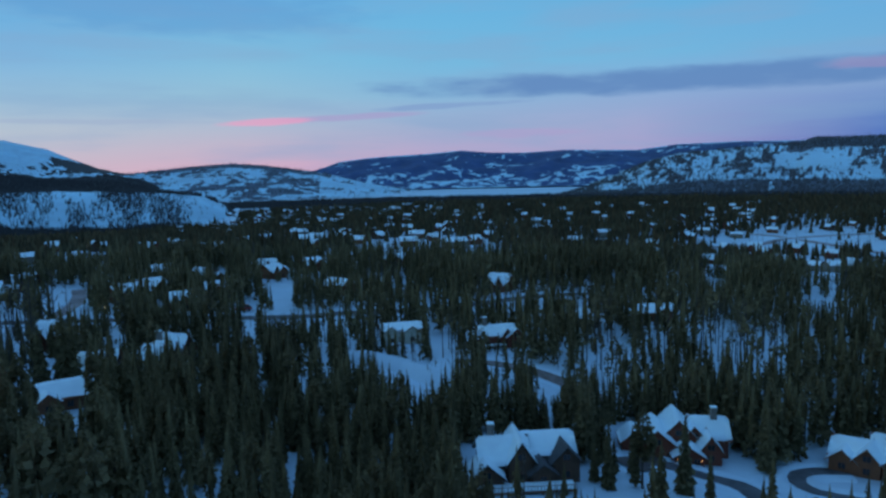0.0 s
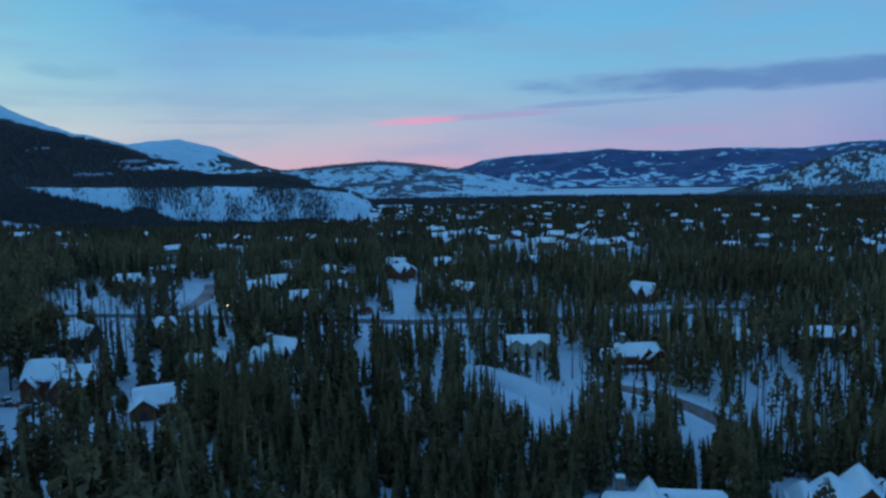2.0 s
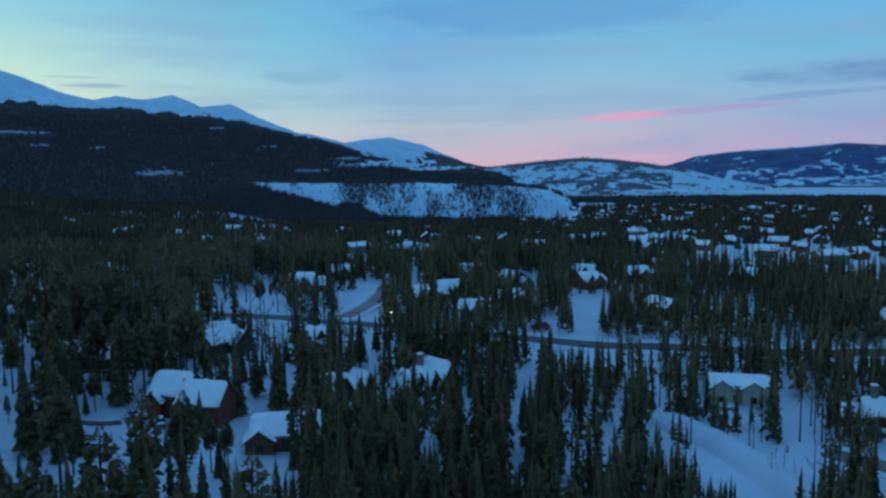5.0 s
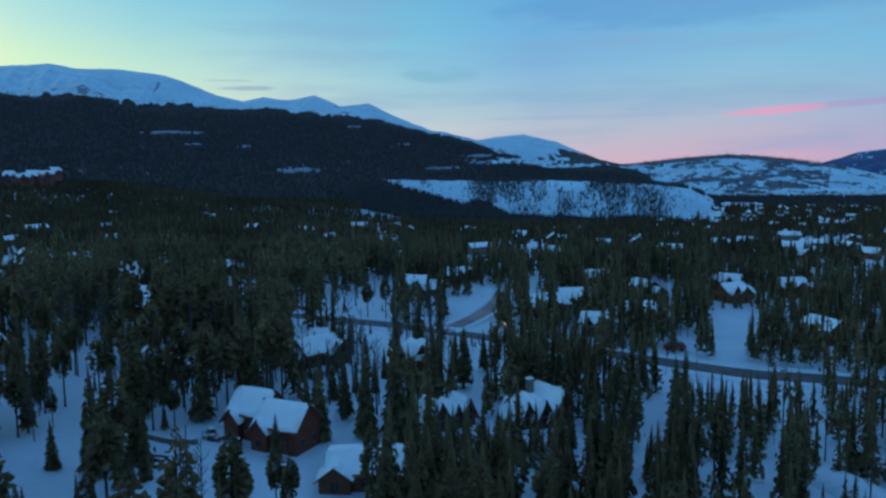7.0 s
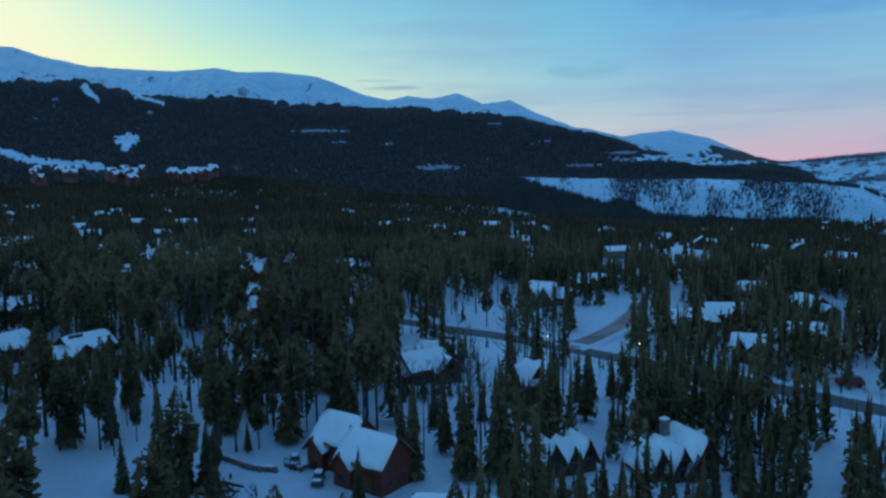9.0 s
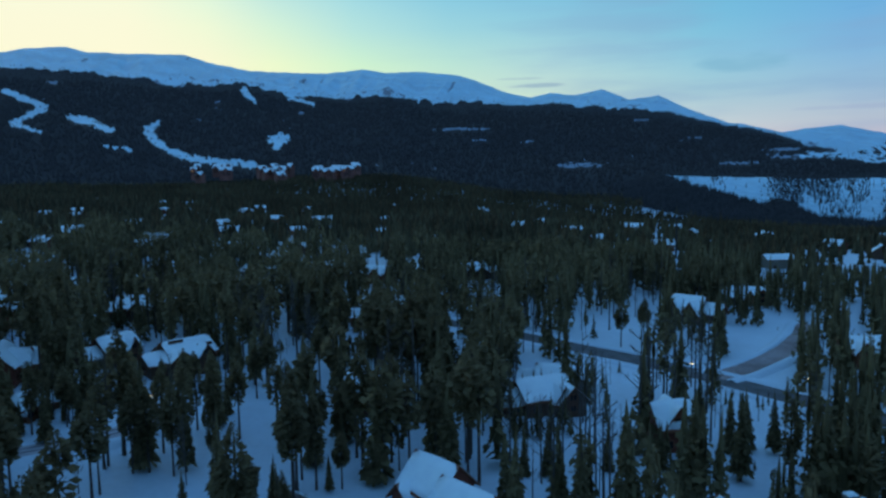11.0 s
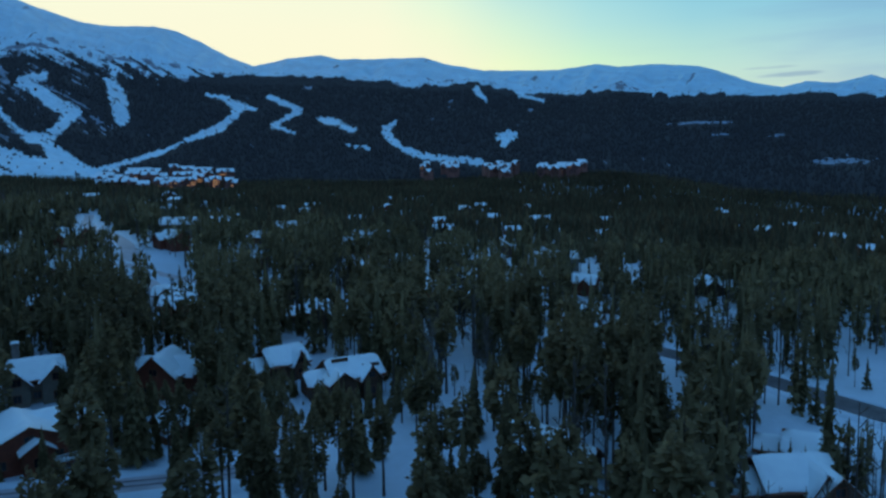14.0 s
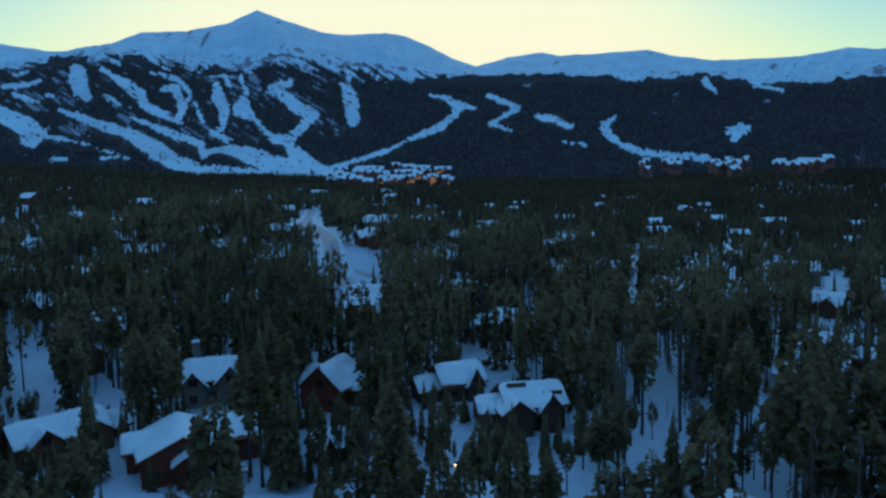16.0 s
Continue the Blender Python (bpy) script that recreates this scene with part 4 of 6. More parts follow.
def house(name, x, y, rz, wings, wall, label, seed=0, chimney=None, lit=0.1, extras=(), yard=(18, 12, 10), deep=0.38, category="house", group="", roof_mat=None, z=None, bare=(), spare=1.0, front=None):
    """A house with gabled wings (ox, oy, length along the ridge, width, eave height, rise, ridge axis). Its front faces local -y."""
    rnd = random.Random(seed)
    lit = lit * 0.3 if seed >= 50 else 0.0
    base = float(ground_z(np.array([x]), np.array([y]))[0]) if z is None else z
    rz_front = rz if front is None else front
    if 9 <= seed < 50 and seed != 13:
        rz += 30 * math.sin(seed * 2.3)
    root = new(name)
    root.matrix_basis = pose(x, y, base, 0, 0, rz)
    tagged(root, label, category, group)
    if seed <= 3:
        wings = [(0.86 * ox, 0.86 * oy, 0.86 * l, 0.86 * w, 0.72 * h, 0.86 * rise, axis) for ox, oy, l, w, h, rise, axis in wings]
        chimney = (0.86 * chimney[0], 0.86 * chimney[1], 0.8 * chimney[2]) if chimney else None
        extras = [(e[0], *(0.86 * v for v in e[1:5]), 0.82 * e[5], 0.82 * e[6]) for e in extras]
    if 5 <= seed < 31:
        wings = [(0.88 * ox, 0.88 * oy, 0.88 * l, 0.88 * w, (0.62 if seed in (5, 6) else 0.68 if seed == 9 else 0.85) * h, rise, axis) for ox, oy, l, w, h, rise, axis in wings]
    if 9 <= seed < 50 and len(wings) <= 2:      # a cross gable and a lower side wing
        ox, oy, l, w, h, rise, axis = wings[0]
        q = rnd.choice((-1, 1))
        if axis == "x":
            wings = wings + [(ox + q * l * .22, oy - w * .28, w * .75, l * .34, h * .96, rise * .85, "y"), (ox - q * (l / 2 + 1.6), oy + .6, 5.5, w * .72, h * .72, rise * .7, "x")]
        else:
            wings = wings + [(ox, oy + 1, w + 3.5, l * .4, h * .9, rise * .75, "x")]
    if seed in (5, 6, 10, 11):
        wings = [(0.86 * ox, 0.86 * oy, 0.86 * l, 0.86 * w, 0.86 * h, 0.9 * rise, axis) for ox, oy, l, w, h, rise, axis in wings]
        chimney = (chimney[0] * .8, chimney[1] * .8, chimney[2] * .82) if chimney else None
    deep *= 0.62
    reach = max(abs(v[0]) + v[2] / 2 for v in wings)
    wall_line = min(v[1] - (v[3] if v[6] == "x" else v[2]) / 2 for v in wings)
    if 5 <= seed < 50:
        SCREENS.append((x, y, rz, reach, wall_line, 0.8 if seed in (5, 6) else 0.3 if seed in (8, 22) else 2.2 if seed == 13 else 1.7))
    for k, (ox, oy, l, w, h, rise, axis) in enumerate(wings):
        V, F = wing_wall(l, w, h, rise)
        body = part("wall", turned(V, axis, ox, oy), F, wall, root)
        V, F = wing_roof(l, w, h, rise, 0.75, 0.22, 0.004 * k)
        roof = part("roof", turned(V, axis, ox, oy), F, roof_mat or M_FASCIA, root)
        if k not in bare:
            V, F = wing_snow(l, w, h, rise, 0.75, 0.22 + 0.004 * k, deep, seed * 7 + k)
            part("snow_cover", turned(V, axis, ox, oy), F, M_SKYLITSNOW, roof, "thick smooth snow on the roof", True)
        # windows on the front and on both ends
        floors = [z0 for z0 in (1.5, 4.3) if z0 < h - 0.6][:2 if spare == 1 else 1]
        fw, fd = (l, w) if axis == "x" else (w, l)
        for z0 in floors:
            n = max(1, int(fw / 3.2 * spare))
            for i in range(n):
                wx = ox + (i + 0.5) / n * fw - fw / 2
                add_window(body, wx, oy - fd / 2 - 0.01, z0, 1.3, 1.4, 0, rnd.random() < lit)
            m = max(1, int(fd / 4.0)) if spare == 1 else 0
            for i in range(m):
                wy = oy + (i + 0.5) / m * fd - fd / 2
                for side, sx_ in ((1, 1), (3, -1)):
                    add_window(body, ox + sx_ * (fw / 2 + 0.01), wy, z0, 1.1, 1.4, side, rnd.random() < lit)
        if axis == "y" and rise > 2.2 and spare == 1:
            add_window(body, ox, oy - fd / 2 - 0.01, h + rise * 0.22, 1.5, 1.3, 0, rnd.random() < lit)
    if chimney:
        cx, cy, ct = chimney
        rows = [(cx - .7, cx + .7, cy - .6, cy + .6, 0, ct), (cx - .85, cx + .85, cy - .75, cy + .75, ct, ct + .25)]
        ch = part("chimney", *boxes_mesh(rows), M_STONE, root, "stone chimney")
        part("snow_cap", *boxes_mesh([(cx - .75, cx + .75, cy - .65, cy + .65, ct + .25, ct + .5), (cx - .55, cx + .55, cy - .45, cy + .45, ct + .5, ct + .62)]), M_SKYLITSNOW, ch, "snow cap on the chimney")
    for ex in extras:
        kind, ex0, ex1, ey0, ey1, ez0, ez1 = ex
        if kind == "deck":
            dk = part("deck", *boxes_mesh([(ex0, ex1, ey0, ey1, ez1 - .25, ez1)] + [(px, px + .25, ey0, ey0 + .25, -2, ez1 - .25) for px in np.linspace(ex0, ex1 - .25, 4)]), M_WOOD_BROWN, root, "timber deck")
            part("snow_cover", *box_mesh(ex0 + .1, ex1 - .1, ey0 + .1, ey1 - .05, ez1 + .004, ez1 + .3), M_SKYLITSNOW, dk, "snow lying on the deck")
            part("railing", *boxes_mesh([(ex0, ex1, ey0, ey0 + .09, ez1 + .95, ez1 + 1.05)] + [(px, px + .08, ey0, ey0 + .08, ez1, ez1 + .95) for px in np.linspace(ex0, ex1 - .08, max(4, int((ex1 - ex0) / .6)))]), M_WOOD_DARK, dk)
        elif kind == "garage":
            part("garage_door", *boxes_mesh([(ex0, ex1, ey0 - .08, ey0, q, q + (ez1 - ez0) / 4 - .05) for q in np.linspace(ez0, ez1, 4, endpoint=False)]), M_WOOD_BROWN, root)
        elif kind == "door":
            dr = part("door", *box_mesh(ex0, ex1, ey0 - .09, ey0, ez0, ez1), M_WOOD_DARK, root)
            part("handle", *box_mesh(ex1 - .2, ex1 - .12, ey0 - .16, ey0 - .09, 1.0, 1.2), M_METAL, dr)
        elif kind == "lamp":
            lm = part("wall_lamp", *boxes_mesh([(ex0 - .06, ex0 + .06, ey0 - .12, ey0, ez0 + .22, ez0 + .3)]), M_METAL, root)
            part("lamp_glass", *boxes_mesh([(ex0 - .08, ex0 + .08, ey0 - .24, ey0 - .08, ez0 - .12, ez0 + .22)]), M_LAMP, lm, "glowing warm lamp glass")
        elif kind == "clerestory":
            part("clerestory", *box_mesh(ex0, ex1, ey0, ey1, ez0, ez1), M_WOOD_DARK, root, "dark raised strip in the roof")
    big = 0.85 if seed == 22 else 0.8 if seed in (5, 6) else 1.1 if seed in (1, 2, 4) else 0.85 if seed <= 6 or seed == 8 else 0.76 if 12 <= seed <= 17 else 0.66 if seed in (18, 19) else 0.55 if seed == 9 else 0.32 if seed in (7, 20, 30) else 0.58
    half_l, half_w, ahead = big * yard[0], min(1, big + .15) * yard[1], big * yard[2]
    if 5 <= seed < 50:
        half_l, half_w, ahead = 0.78 * half_l, 0.85 * half_w, 0.72 * ahead
    c, s = math.cos(math.radians(rz_front)), math.sin(math.radians(rz_front))
    YARDS.append((x + s * ahead, y - c * ahead, half_l, half_w, rz_front - 90))
    if seed in (4, 5, 6, 7, 10, 12, 14, 15, 16, 17, 18, 22, 23):
        FRONTS.append((x, y, rz_front - 90, reach))
    return root


def facing(x, y, ex, ey):
    """The turn by which a house at (x, y) shows its front to (ex, ey)."""
    return math.degrees(math.atan2(ex - x, y - ey))


house("lodge_house", 53, 163, facing(53, 163, 0, 0) + 9, [(-11.5, 1, 9, 6, 4.5, 2.6, "y"), (-5.8, 0, 14, 9.5, 5.2, 3.9, "y"), (0.3, 3.5, 13, 8.5, 6.6, 4.3, "y"), (4.2, 2.2, 10, 6, 6.0, 3.2, "y"),
      (8.6, 3, 9, 10, 6.0, 4.2, "x"), (1.8, -7.5, 6, 7.5, 3.4, 2.5, "y"), (7.5, -5, 6, 5.4, 4.6, 3.6, "y")], M_WOOD_RED,
      "large red-brown timber lodge with many snowy gables and lit porch", 1, (10, 2.5, 12.5), 0.14,
      [("garage", -8.8, -3.2, -7.02, 0, .2, 2.8), ("lamp", -9.6, 0, -7.05, 0, 2.4, 0), ("lamp", -2.2, 0, -7.05, 0, 2.4, 0), ("lamp", -1.2, 0, -10.55, 0, 2.2, 0), ("lamp", 4.8, 0, -10.55, 0, 2.2, 0),
       ("door", 1.2, 2.4, -10.52, 0, .1, 2.3), ("lamp", -11.5, 0, -3.55, 0, 2.4, 0)], (26, 16, 12))
house("family_house", 15, 144, facing(15, 144, 0, 0) + 10, [(-4.5, 1, 11, 11, 5.6, 4.4, "x"), (-0.8, 0.5, 13, 6, 6.6, 4.4, "y"), (6.2, 3, 12.5, 9.5, 6.4, 3.8, "x"), (9.8, -1, 9, 6.2, 6.0, 3.2, "y"), (-9.2, -4.8, 8, 7.4, 3.6, 3.2, "y"), (3.8, -5, 6, 5.4, 4.0, 2.0, "y")],
      M_WOOD_DARK, "dark timber house with broad snowy roofs and stone chimney", 2, (-7, 2, 12.5), 0.08,
      [("deck", -12.5, 10.5, -12.5, -8.2, 0, 1.2)], (24, 15, 8), bare=(3, 5), roof_mat=M_SHINGLE)
house("wide_house", 93, 151, facing(93, 151, 20, 0) - 14, [(-4, 0, 12, 9, 4.6, 3.2, "x"), (5, 3, 13, 10, 5.6, 3.6, "x"), (-7, -4, 6, 6, 4.0, 2.4, "y"), (-1.5, -3.5, 8, 6, 5.0, 3.2, "y"), (5.5, -4, 8, 7, 5.4, 3.0, "y")], M_WOOD_BROWN,
      "brown house with wide snow-laden roofs beside a driveway", 3, (2, 2, 10.5), 0.1, (), (20, 13, 8))
house("chalet", -118.5, 172.5, 14, [(-4.1, 1.4, 8, 7.6, 5.8, 3.7, "x"), (4.5, -0.8, 9.2, 8, 4.8, 3.7, "x"), (-6.6, -1.8, 4.2, 3.4, 4.6, 1.9, "y"), (1.4, -3.6, 4.4, 3.6, 4.0, 2.0, "y")],
      M_WOOD_RED, "red-brown twin-gabled chalet with snowy roofs on a cleared lot", 4, None, 0.06,
      [("deck", -12, -8, -6, -2, 0, 1.2), ("garage", 4.2, 7.2, -4.82, 0, .1, 2.4), ("door", -3.2, -2.2, -2.42, 0, .1, 2.2)], (30, 14, 16), front=facing(-118.5, 172.5, -10, 85))
house("gabled_house", -86, 218, facing(-86, 218, -20, 105) + 40, [(0, 1.8, 14, 6, 4.6, 3.0, "x"), (-6.4, -1, 9, 5.2, 4.2, 3.9, "y"), (-1.8, -2.5, 10, 5.6, 4.4, 4.0, "y"), (4.8, -2, 12, 7.6, 5.2, 5.0, "y"), (1.6, -4.8, 6, 4, 3.6, 3.0, "y"), (9.2, 1.5, 7, 5, 3.8, 3.6, "x")], M_WOOD_DARK,
      "dark house with a cluster of steep snowy gables among firs", 5, (1, 2.5, 10), 0.04, (), (17, 11, 9), front=facing(-86, 218, -20, 105) + 24)
house("gabled_house", -99, 203, facing(-99, 203, -20, 105) + 32, [(0, 1.5, 12, 5, 3.8, 2.4, "x"), (-4.8, -1.5, 9, 6, 4.4, 4.2, "y"), (0.4, -2, 8, 4, 4.2, 3.2, "y"), (4.6, -1.8, 8, 4.4, 4.4, 3.8, "y")], M_WOOD_DARK,
      "dark low house with three small snowy gables", 6, None, 0.04, (), (15, 10, 8), front=facing(-99, 203, -20, 105) + 14)
house("red_barn", -124.5, 224, facing(-124.5, 224, -20, 105) + 28, [(0, 0, 7.5, 7.5, 5.6, 3.6, "x"), (0.3, 0, 7, 6, 5.7, 3.5, "y")], M_WOOD_RED, "small red-walled house with a rounded snow-heaped roof", 7, None, 0.0, (), (15, 7, 9), deep=1.1)
house("cabin", -92, 171.8, facing(-92, 171.8, -15, 70), [(0, 0, 14, 11, 3.8, 2.9, "x"), (-5.5, -4.5, 5, 6, 3.4, 2.0, "y")], M_WOOD_BROWN, "brown cabin under one broad smooth snowy roof", 8, None, 0.0, (), (13, 11, 3), deep=0.55)
house("forest_house", -150.5, 214, facing(-150.5, 214, -50, 135), [(0, 0, 12, 10, 5.2, 3.2, "x"), (4.5, -3.5, 8, 7, 4.6, 2.8, "y")], M_WOOD_DARK, "dark house with smooth deep snow on its roof", 9, None, 0.03, (), (16, 9, 9), deep=0.6)
house("hall_house", -197, 315, facing(-197, 315, -30, 120), [(-2, 0, 14, 11, 5.0, 5.0, "x"), (-5, -5, 8, 7, 4.6, 4.4, "y"), (2.5, -4.5, 8, 7, 4.6, 4.2, "y"), (8, 2, 9, 8, 4.4, 3.2, "x")], M_WOOD_DARK, "large dark lodge with sweeping snowy roof above a snowfield", 10, None, 0.05, (), (24, 20, 16))
house("hall_house", -206, 352, facing(-206, 352, -30, 120), [(0, 0, 13, 9, 4.5, 3.4, "x"), (9, 2, 9, 8, 4.2, 3.0, "y")], M_WOOD_BROWN, "brown house with snowy gables at the forest edge", 11, None, 0.05, (), (16, 13, 8))
house("modern_house", -210, 154, facing(-210, 154, -70, 145), [(0, 0, 12, 11, 5.2, 2.8, "x"), (-4.5, -4.2, 7.5, 6, 4.8, 2.0, "y")], M_WOOD_DARK, "dark modern house, pitched snowy roof with raised dark strips", 12, None, 0.05,
      [("clerestory", -4.5, -1.0, -1.4, -1.0, 6.0, 7.6), ("clerestory", 1.6, 5.2, -3.4, -3.0, 5.0, 6.3)], (18, 10, 10))
house("red_house", -187, 98, facing(-187, 98, -70, 145) + 6, [(0, 0, 14, 14, 4.8, 2.7, "y"), (7.5, 3.2, 12, 10, 4.6, 2.5, "x"), (0.8, -7.2, 4, 4.6, 3.9, 1.3, "y"), (-6.2, 3.5, 6, 7, 4.2, 1.9, "x")], M_WOOD_RED,
      "red-walled house with broad smooth snowy roof planes", 13, None, 0.05, [("deck", 3, 9, -9.4, -6.4, 0, 1.0)], (20, 13, 9), deep=0.5)
house("long_house", -192, 74, facing(-192, 74, -70, 145), [(0, 0, 16, 9, 4.2, 2.6, "x"), (5, -4, 6, 6, 4.0, 2.0, "y")], M_WOOD_BROWN, "long brown house under a single snowy roof", 14, None, 0.03, (), (18, 12, 8), deep=0.5)
house("stone_house", -218, 91, facing(-218, 91, -70, 140), [(0, 0, 11, 9, 5.8, 3.2, "x"), (4, -3, 7, 6, 5.4, 2.8, "y"), (-4, -3.5, 5, 5, 5.0, 2.4, "y")], M_TAN, "tan-walled house with snowy gables in a yard", 15, (-3, 2, 11), 0.05, (), (17, 9, 9))
house("gable_front_house", -216, 116, facing(-216, 116, -70, 140), [(0, 0, 12, 9.5, 5.2, 4.0, "y"), (5, 3, 7, 7, 4.8, 2.6, "x")], M_WOOD_RED, "red-brown house with a steep snowy front gable", 16, None, 0.05,
      [("lamp", -1.0, 0, -6.05, 0, 1.9, 0)], (18, 8, 9))
house("cabin", -222, 140, facing(-222, 140, -70, 140), [(0, 0, 10, 8, 4.4, 3.0, "x")], M_WOOD_DARK, "dark cabin with a smooth snowy roof", 17, None, 0.04, (), (15, 7, 8))
house("tall_house", -269, 113, facing(-269, 113, -70, 140), [(0, 0, 10, 9, 7.8, 2.6, "x"), (3, -3, 5, 5, 7.0, 2.0, "y")], M_WOOD_BROWN, "tall brown house with a tilted snowy roof", 18, None, 0.06, (), (20, 8, 12))
house("long_house", -306, 108, facing(-306, 108, -70, 140), [(0, 0, 17, 9, 4.2, 2.4, "x")], M_TAN, "long pale house with a flat snowy roof", 19, None, 0.03, (), (18, 11, 10))
house("cabin", -192, 120.5, facing(-192, 120.5, -70, 140), [(0, 0, 5.5, 5, 3.4, 2.2, "x")], M_WOOD_BROWN, "small brown cabin half hidden by trees", 20, None, 0.0, (), (9, 5, 4))
house("cabin", -168, 181, facing(-168, 181, -65, 140), [(0, 0, 11, 9, 4.2, 3.2, "x"), (4, -3, 6, 6, 4.0, 2.6, "y")], M_WOOD_DARK, "dark cabin with patchy snow on its gables", 21, None, 0.03, (), (15, 8, 8))
house("white_house", -16, 258, facing(-16, 258, 5, 30), [(0, 0, 16, 9, 5.6, 1.8, "x"), (-5, -4, 5, 6, 5.2, 1.8, "y"), (3.5, -4, 5, 6, 5.2, 1.6, "y")], material("cream_stucco", (.46, .44, .36), 0.85, spread=0.12, scale=0.8, bump=0.2), "cream-walled house with large windows and low snowy roof", 22, None, 0.0,
      [("deck", -11, -2, -10.5, -7.2, 0, .9)], (20, 10, 12), deep=0.3)
house("red_house", 18, 253, facing(18, 253, 5, 30), [(0, 0, 14, 9, 4.6, 3.0, "x"), (6.5, -3.5, 8, 7, 4.4, 2.6, "y")], M_WOOD_RED, "red-brown house above a gravel cutting", 23, (-4, 0, 9.5), 0.06, [("deck", -8, 2, -7.2, -4.6, 0, 1.0)], (20, 11, 12))
house("forest_house", 27, 341, facing(27, 341, 5, 30), [(0, 0, 12, 10, 5.0, 3.8, "x"), (-3, -4, 7, 6, 4.6, 2.8, "y")], M_WOOD_BROWN, "brown house with heavy snow on its hipped gables", 24, None, 0.05, (), (26, 9, 16))
house("long_house", 82, 284, facing(82, 284, 0, 20), [(0, 0, 18, 9, 4.4, 2.4, "x")], M_WOOD_BROWN, "long brown house with a thin snowy roof", 25, None, 0.05, (), (22, 12, 12))
house("cabin", 52, 276, facing(52, 276, 0, 20), [(0, 0, 8, 7, 4.2, 2.8, "x")], M_WOOD_DARK, "dark cabin among bare trees", 26, None, 0.05, (), (17, 7, 10))
house("forest_house", -99, 407, facing(-99, 407, -10, 60), [(0, 0, 13, 9, 4.4, 2.8, "x")], M_WOOD_BROWN, "brown house at the top of a snowy field", 27, None, 0.05, (), (26, 9, 16))
house("cabin", -234, 54, facing(-234, 54, -75, 145), [(0, 0, 8, 8, 5.2, 2.6, "y")], M_WOOD_RED, "small red-brown cabin among firs", 28, None, 0.03, (), (12, 6, 6))
house("forest_house", -289, 11, facing(-289, 11, -75, 145), [(0, 0, 12, 9, 4.4, 2.8, "x")], M_WOOD_BROWN, "brown house at the edge of a snowfield", 29, None, 0.06, (), (16, 9, 8))
house("cabin", -160, 226, facing(-160, 226, -40, 130), [(0, 0, 9, 7, 3.8, 2.4, "x")], M_WOOD_DARK, "dark cabin under deep snow in the forest", 30, None, 0.0, (), (15, 6, 8))
for sx_, sy_, sl_, sd_ in [(-310, 301, 12, 31), (-258, 229, 11, 32), (-138, 312, 13, 33), (-135, 333, 12, 34), (-49, 336, 12, 35), (-380, 24, 13, 36), (-292, 73, 9, 38),
                           (-315, 137, 10, 39), (-270, 151, 8, 40), (-306, 186, 10, 41), (-110, 300, 9, 42),
                           (-122, 369, 12, 43), (-149, 382, 11, 44), (-106, 325, 10, 45), (-297, 138, 9, 48), (-291, 198, 10, 49),
                           (-235, 217, 9, 36), (-317, 253, 11, 38), (-90, 379, 10, 39), (-28, 423, 11, 41), (-74, 404, 11, 33), (-511, -109, 14, 35), (-590, -108, 14, 32)]:
    house("forest_house", sx_, sy_, facing(sx_, sy_, -50, 110) + 20 * math.sin(sd_), [(0, 0, sl_, 8.5, 4.4, 2.9, "x"), (2, -3, 6, 5, 4.0, 2.2, "y")], (M_WOOD_BROWN, M_WOOD_DARK, M_WOOD_RED)[sd_ % 3],
          "timber house with a snowy roof half hidden by trees", sd_, None, 0.08, (), (20, 8, 12), group="houses in the forest")

# ---- far houses of the valley town, built once for each kind and copied ----
far_kinds = []
for k, (wings, wall) in enumerate([([(0, 0, 13, 9, 4.6, 3.0, "x")], M_WOOD_BROWN), ([(0, 0, 11, 9, 5.2, 3.4, "y"), (5, 2, 8, 7, 4.4, 2.6, "x")], M_WOOD_DARK),
                                   ([(0, 0, 18, 11, 5.8, 2.8, "x")], M_TAN), ([(0, 0, 12, 9, 5.2, 3.2, "x"), (-3, -4, 6, 6, 4.6, 2.6, "y")], M_WOOD_RED)]):
    far_kinds.append(house("town_house", *polar(150 + 4 * k, 420), 20, wings, wall, "timber town house with a snow-covered roof", 50 + k, None, 0.12, (), (10, 8, 0), group="houses of the valley town", spare=0.5))
rng = np.random.default_rng(11)
placed = []


def sprinkle(n, az0, az1, r0, r1, gap, size):
    made, tries = 0, 0
    while made < n and tries < 4000:
        tries += 1
        a, r = rng.uniform(az0, az1), math.sqrt(rng.uniform(r0 * r0, r1 * r1))
        hx, hy = (float(v) for v in polar(a, r))
        if any((hx - px)**2 + (hy - py)**2 < gap * gap for px, py in placed) or any((hx - q[0])**2 + (hy - q[1])**2 < 900 for q in YARDS[:46]):
            continue
        if min(float(line_dist(hx, hy, rd[2])) for rd in ROADS) < 16:
            continue
        placed.append((hx, hy))
        rz = facing(hx, hy, CX, CY) + rng.uniform(-50, 50)
        size_ = rng.uniform(.6, .92) if r > 700 else rng.uniform(.8, 1.05)
        copy_thing(far_kinds[int(rng.integers(4))], pose(hx, hy, float(ground_z(np.array([hx]), np.array([hy]))[0]), 0, 0, rz) @ Matrix.Scale(size_, 4))
        b = facing(hx, hy, CX, CY)
        yard = min(75, max(12, r * size))
        c, s = math.cos(math.radians(b)), math.sin(math.radians(b))
        YARDS.append((hx + s * yard * .6, hy - c * yard * .6, yard, 6.5, b - 90))
        made += 1


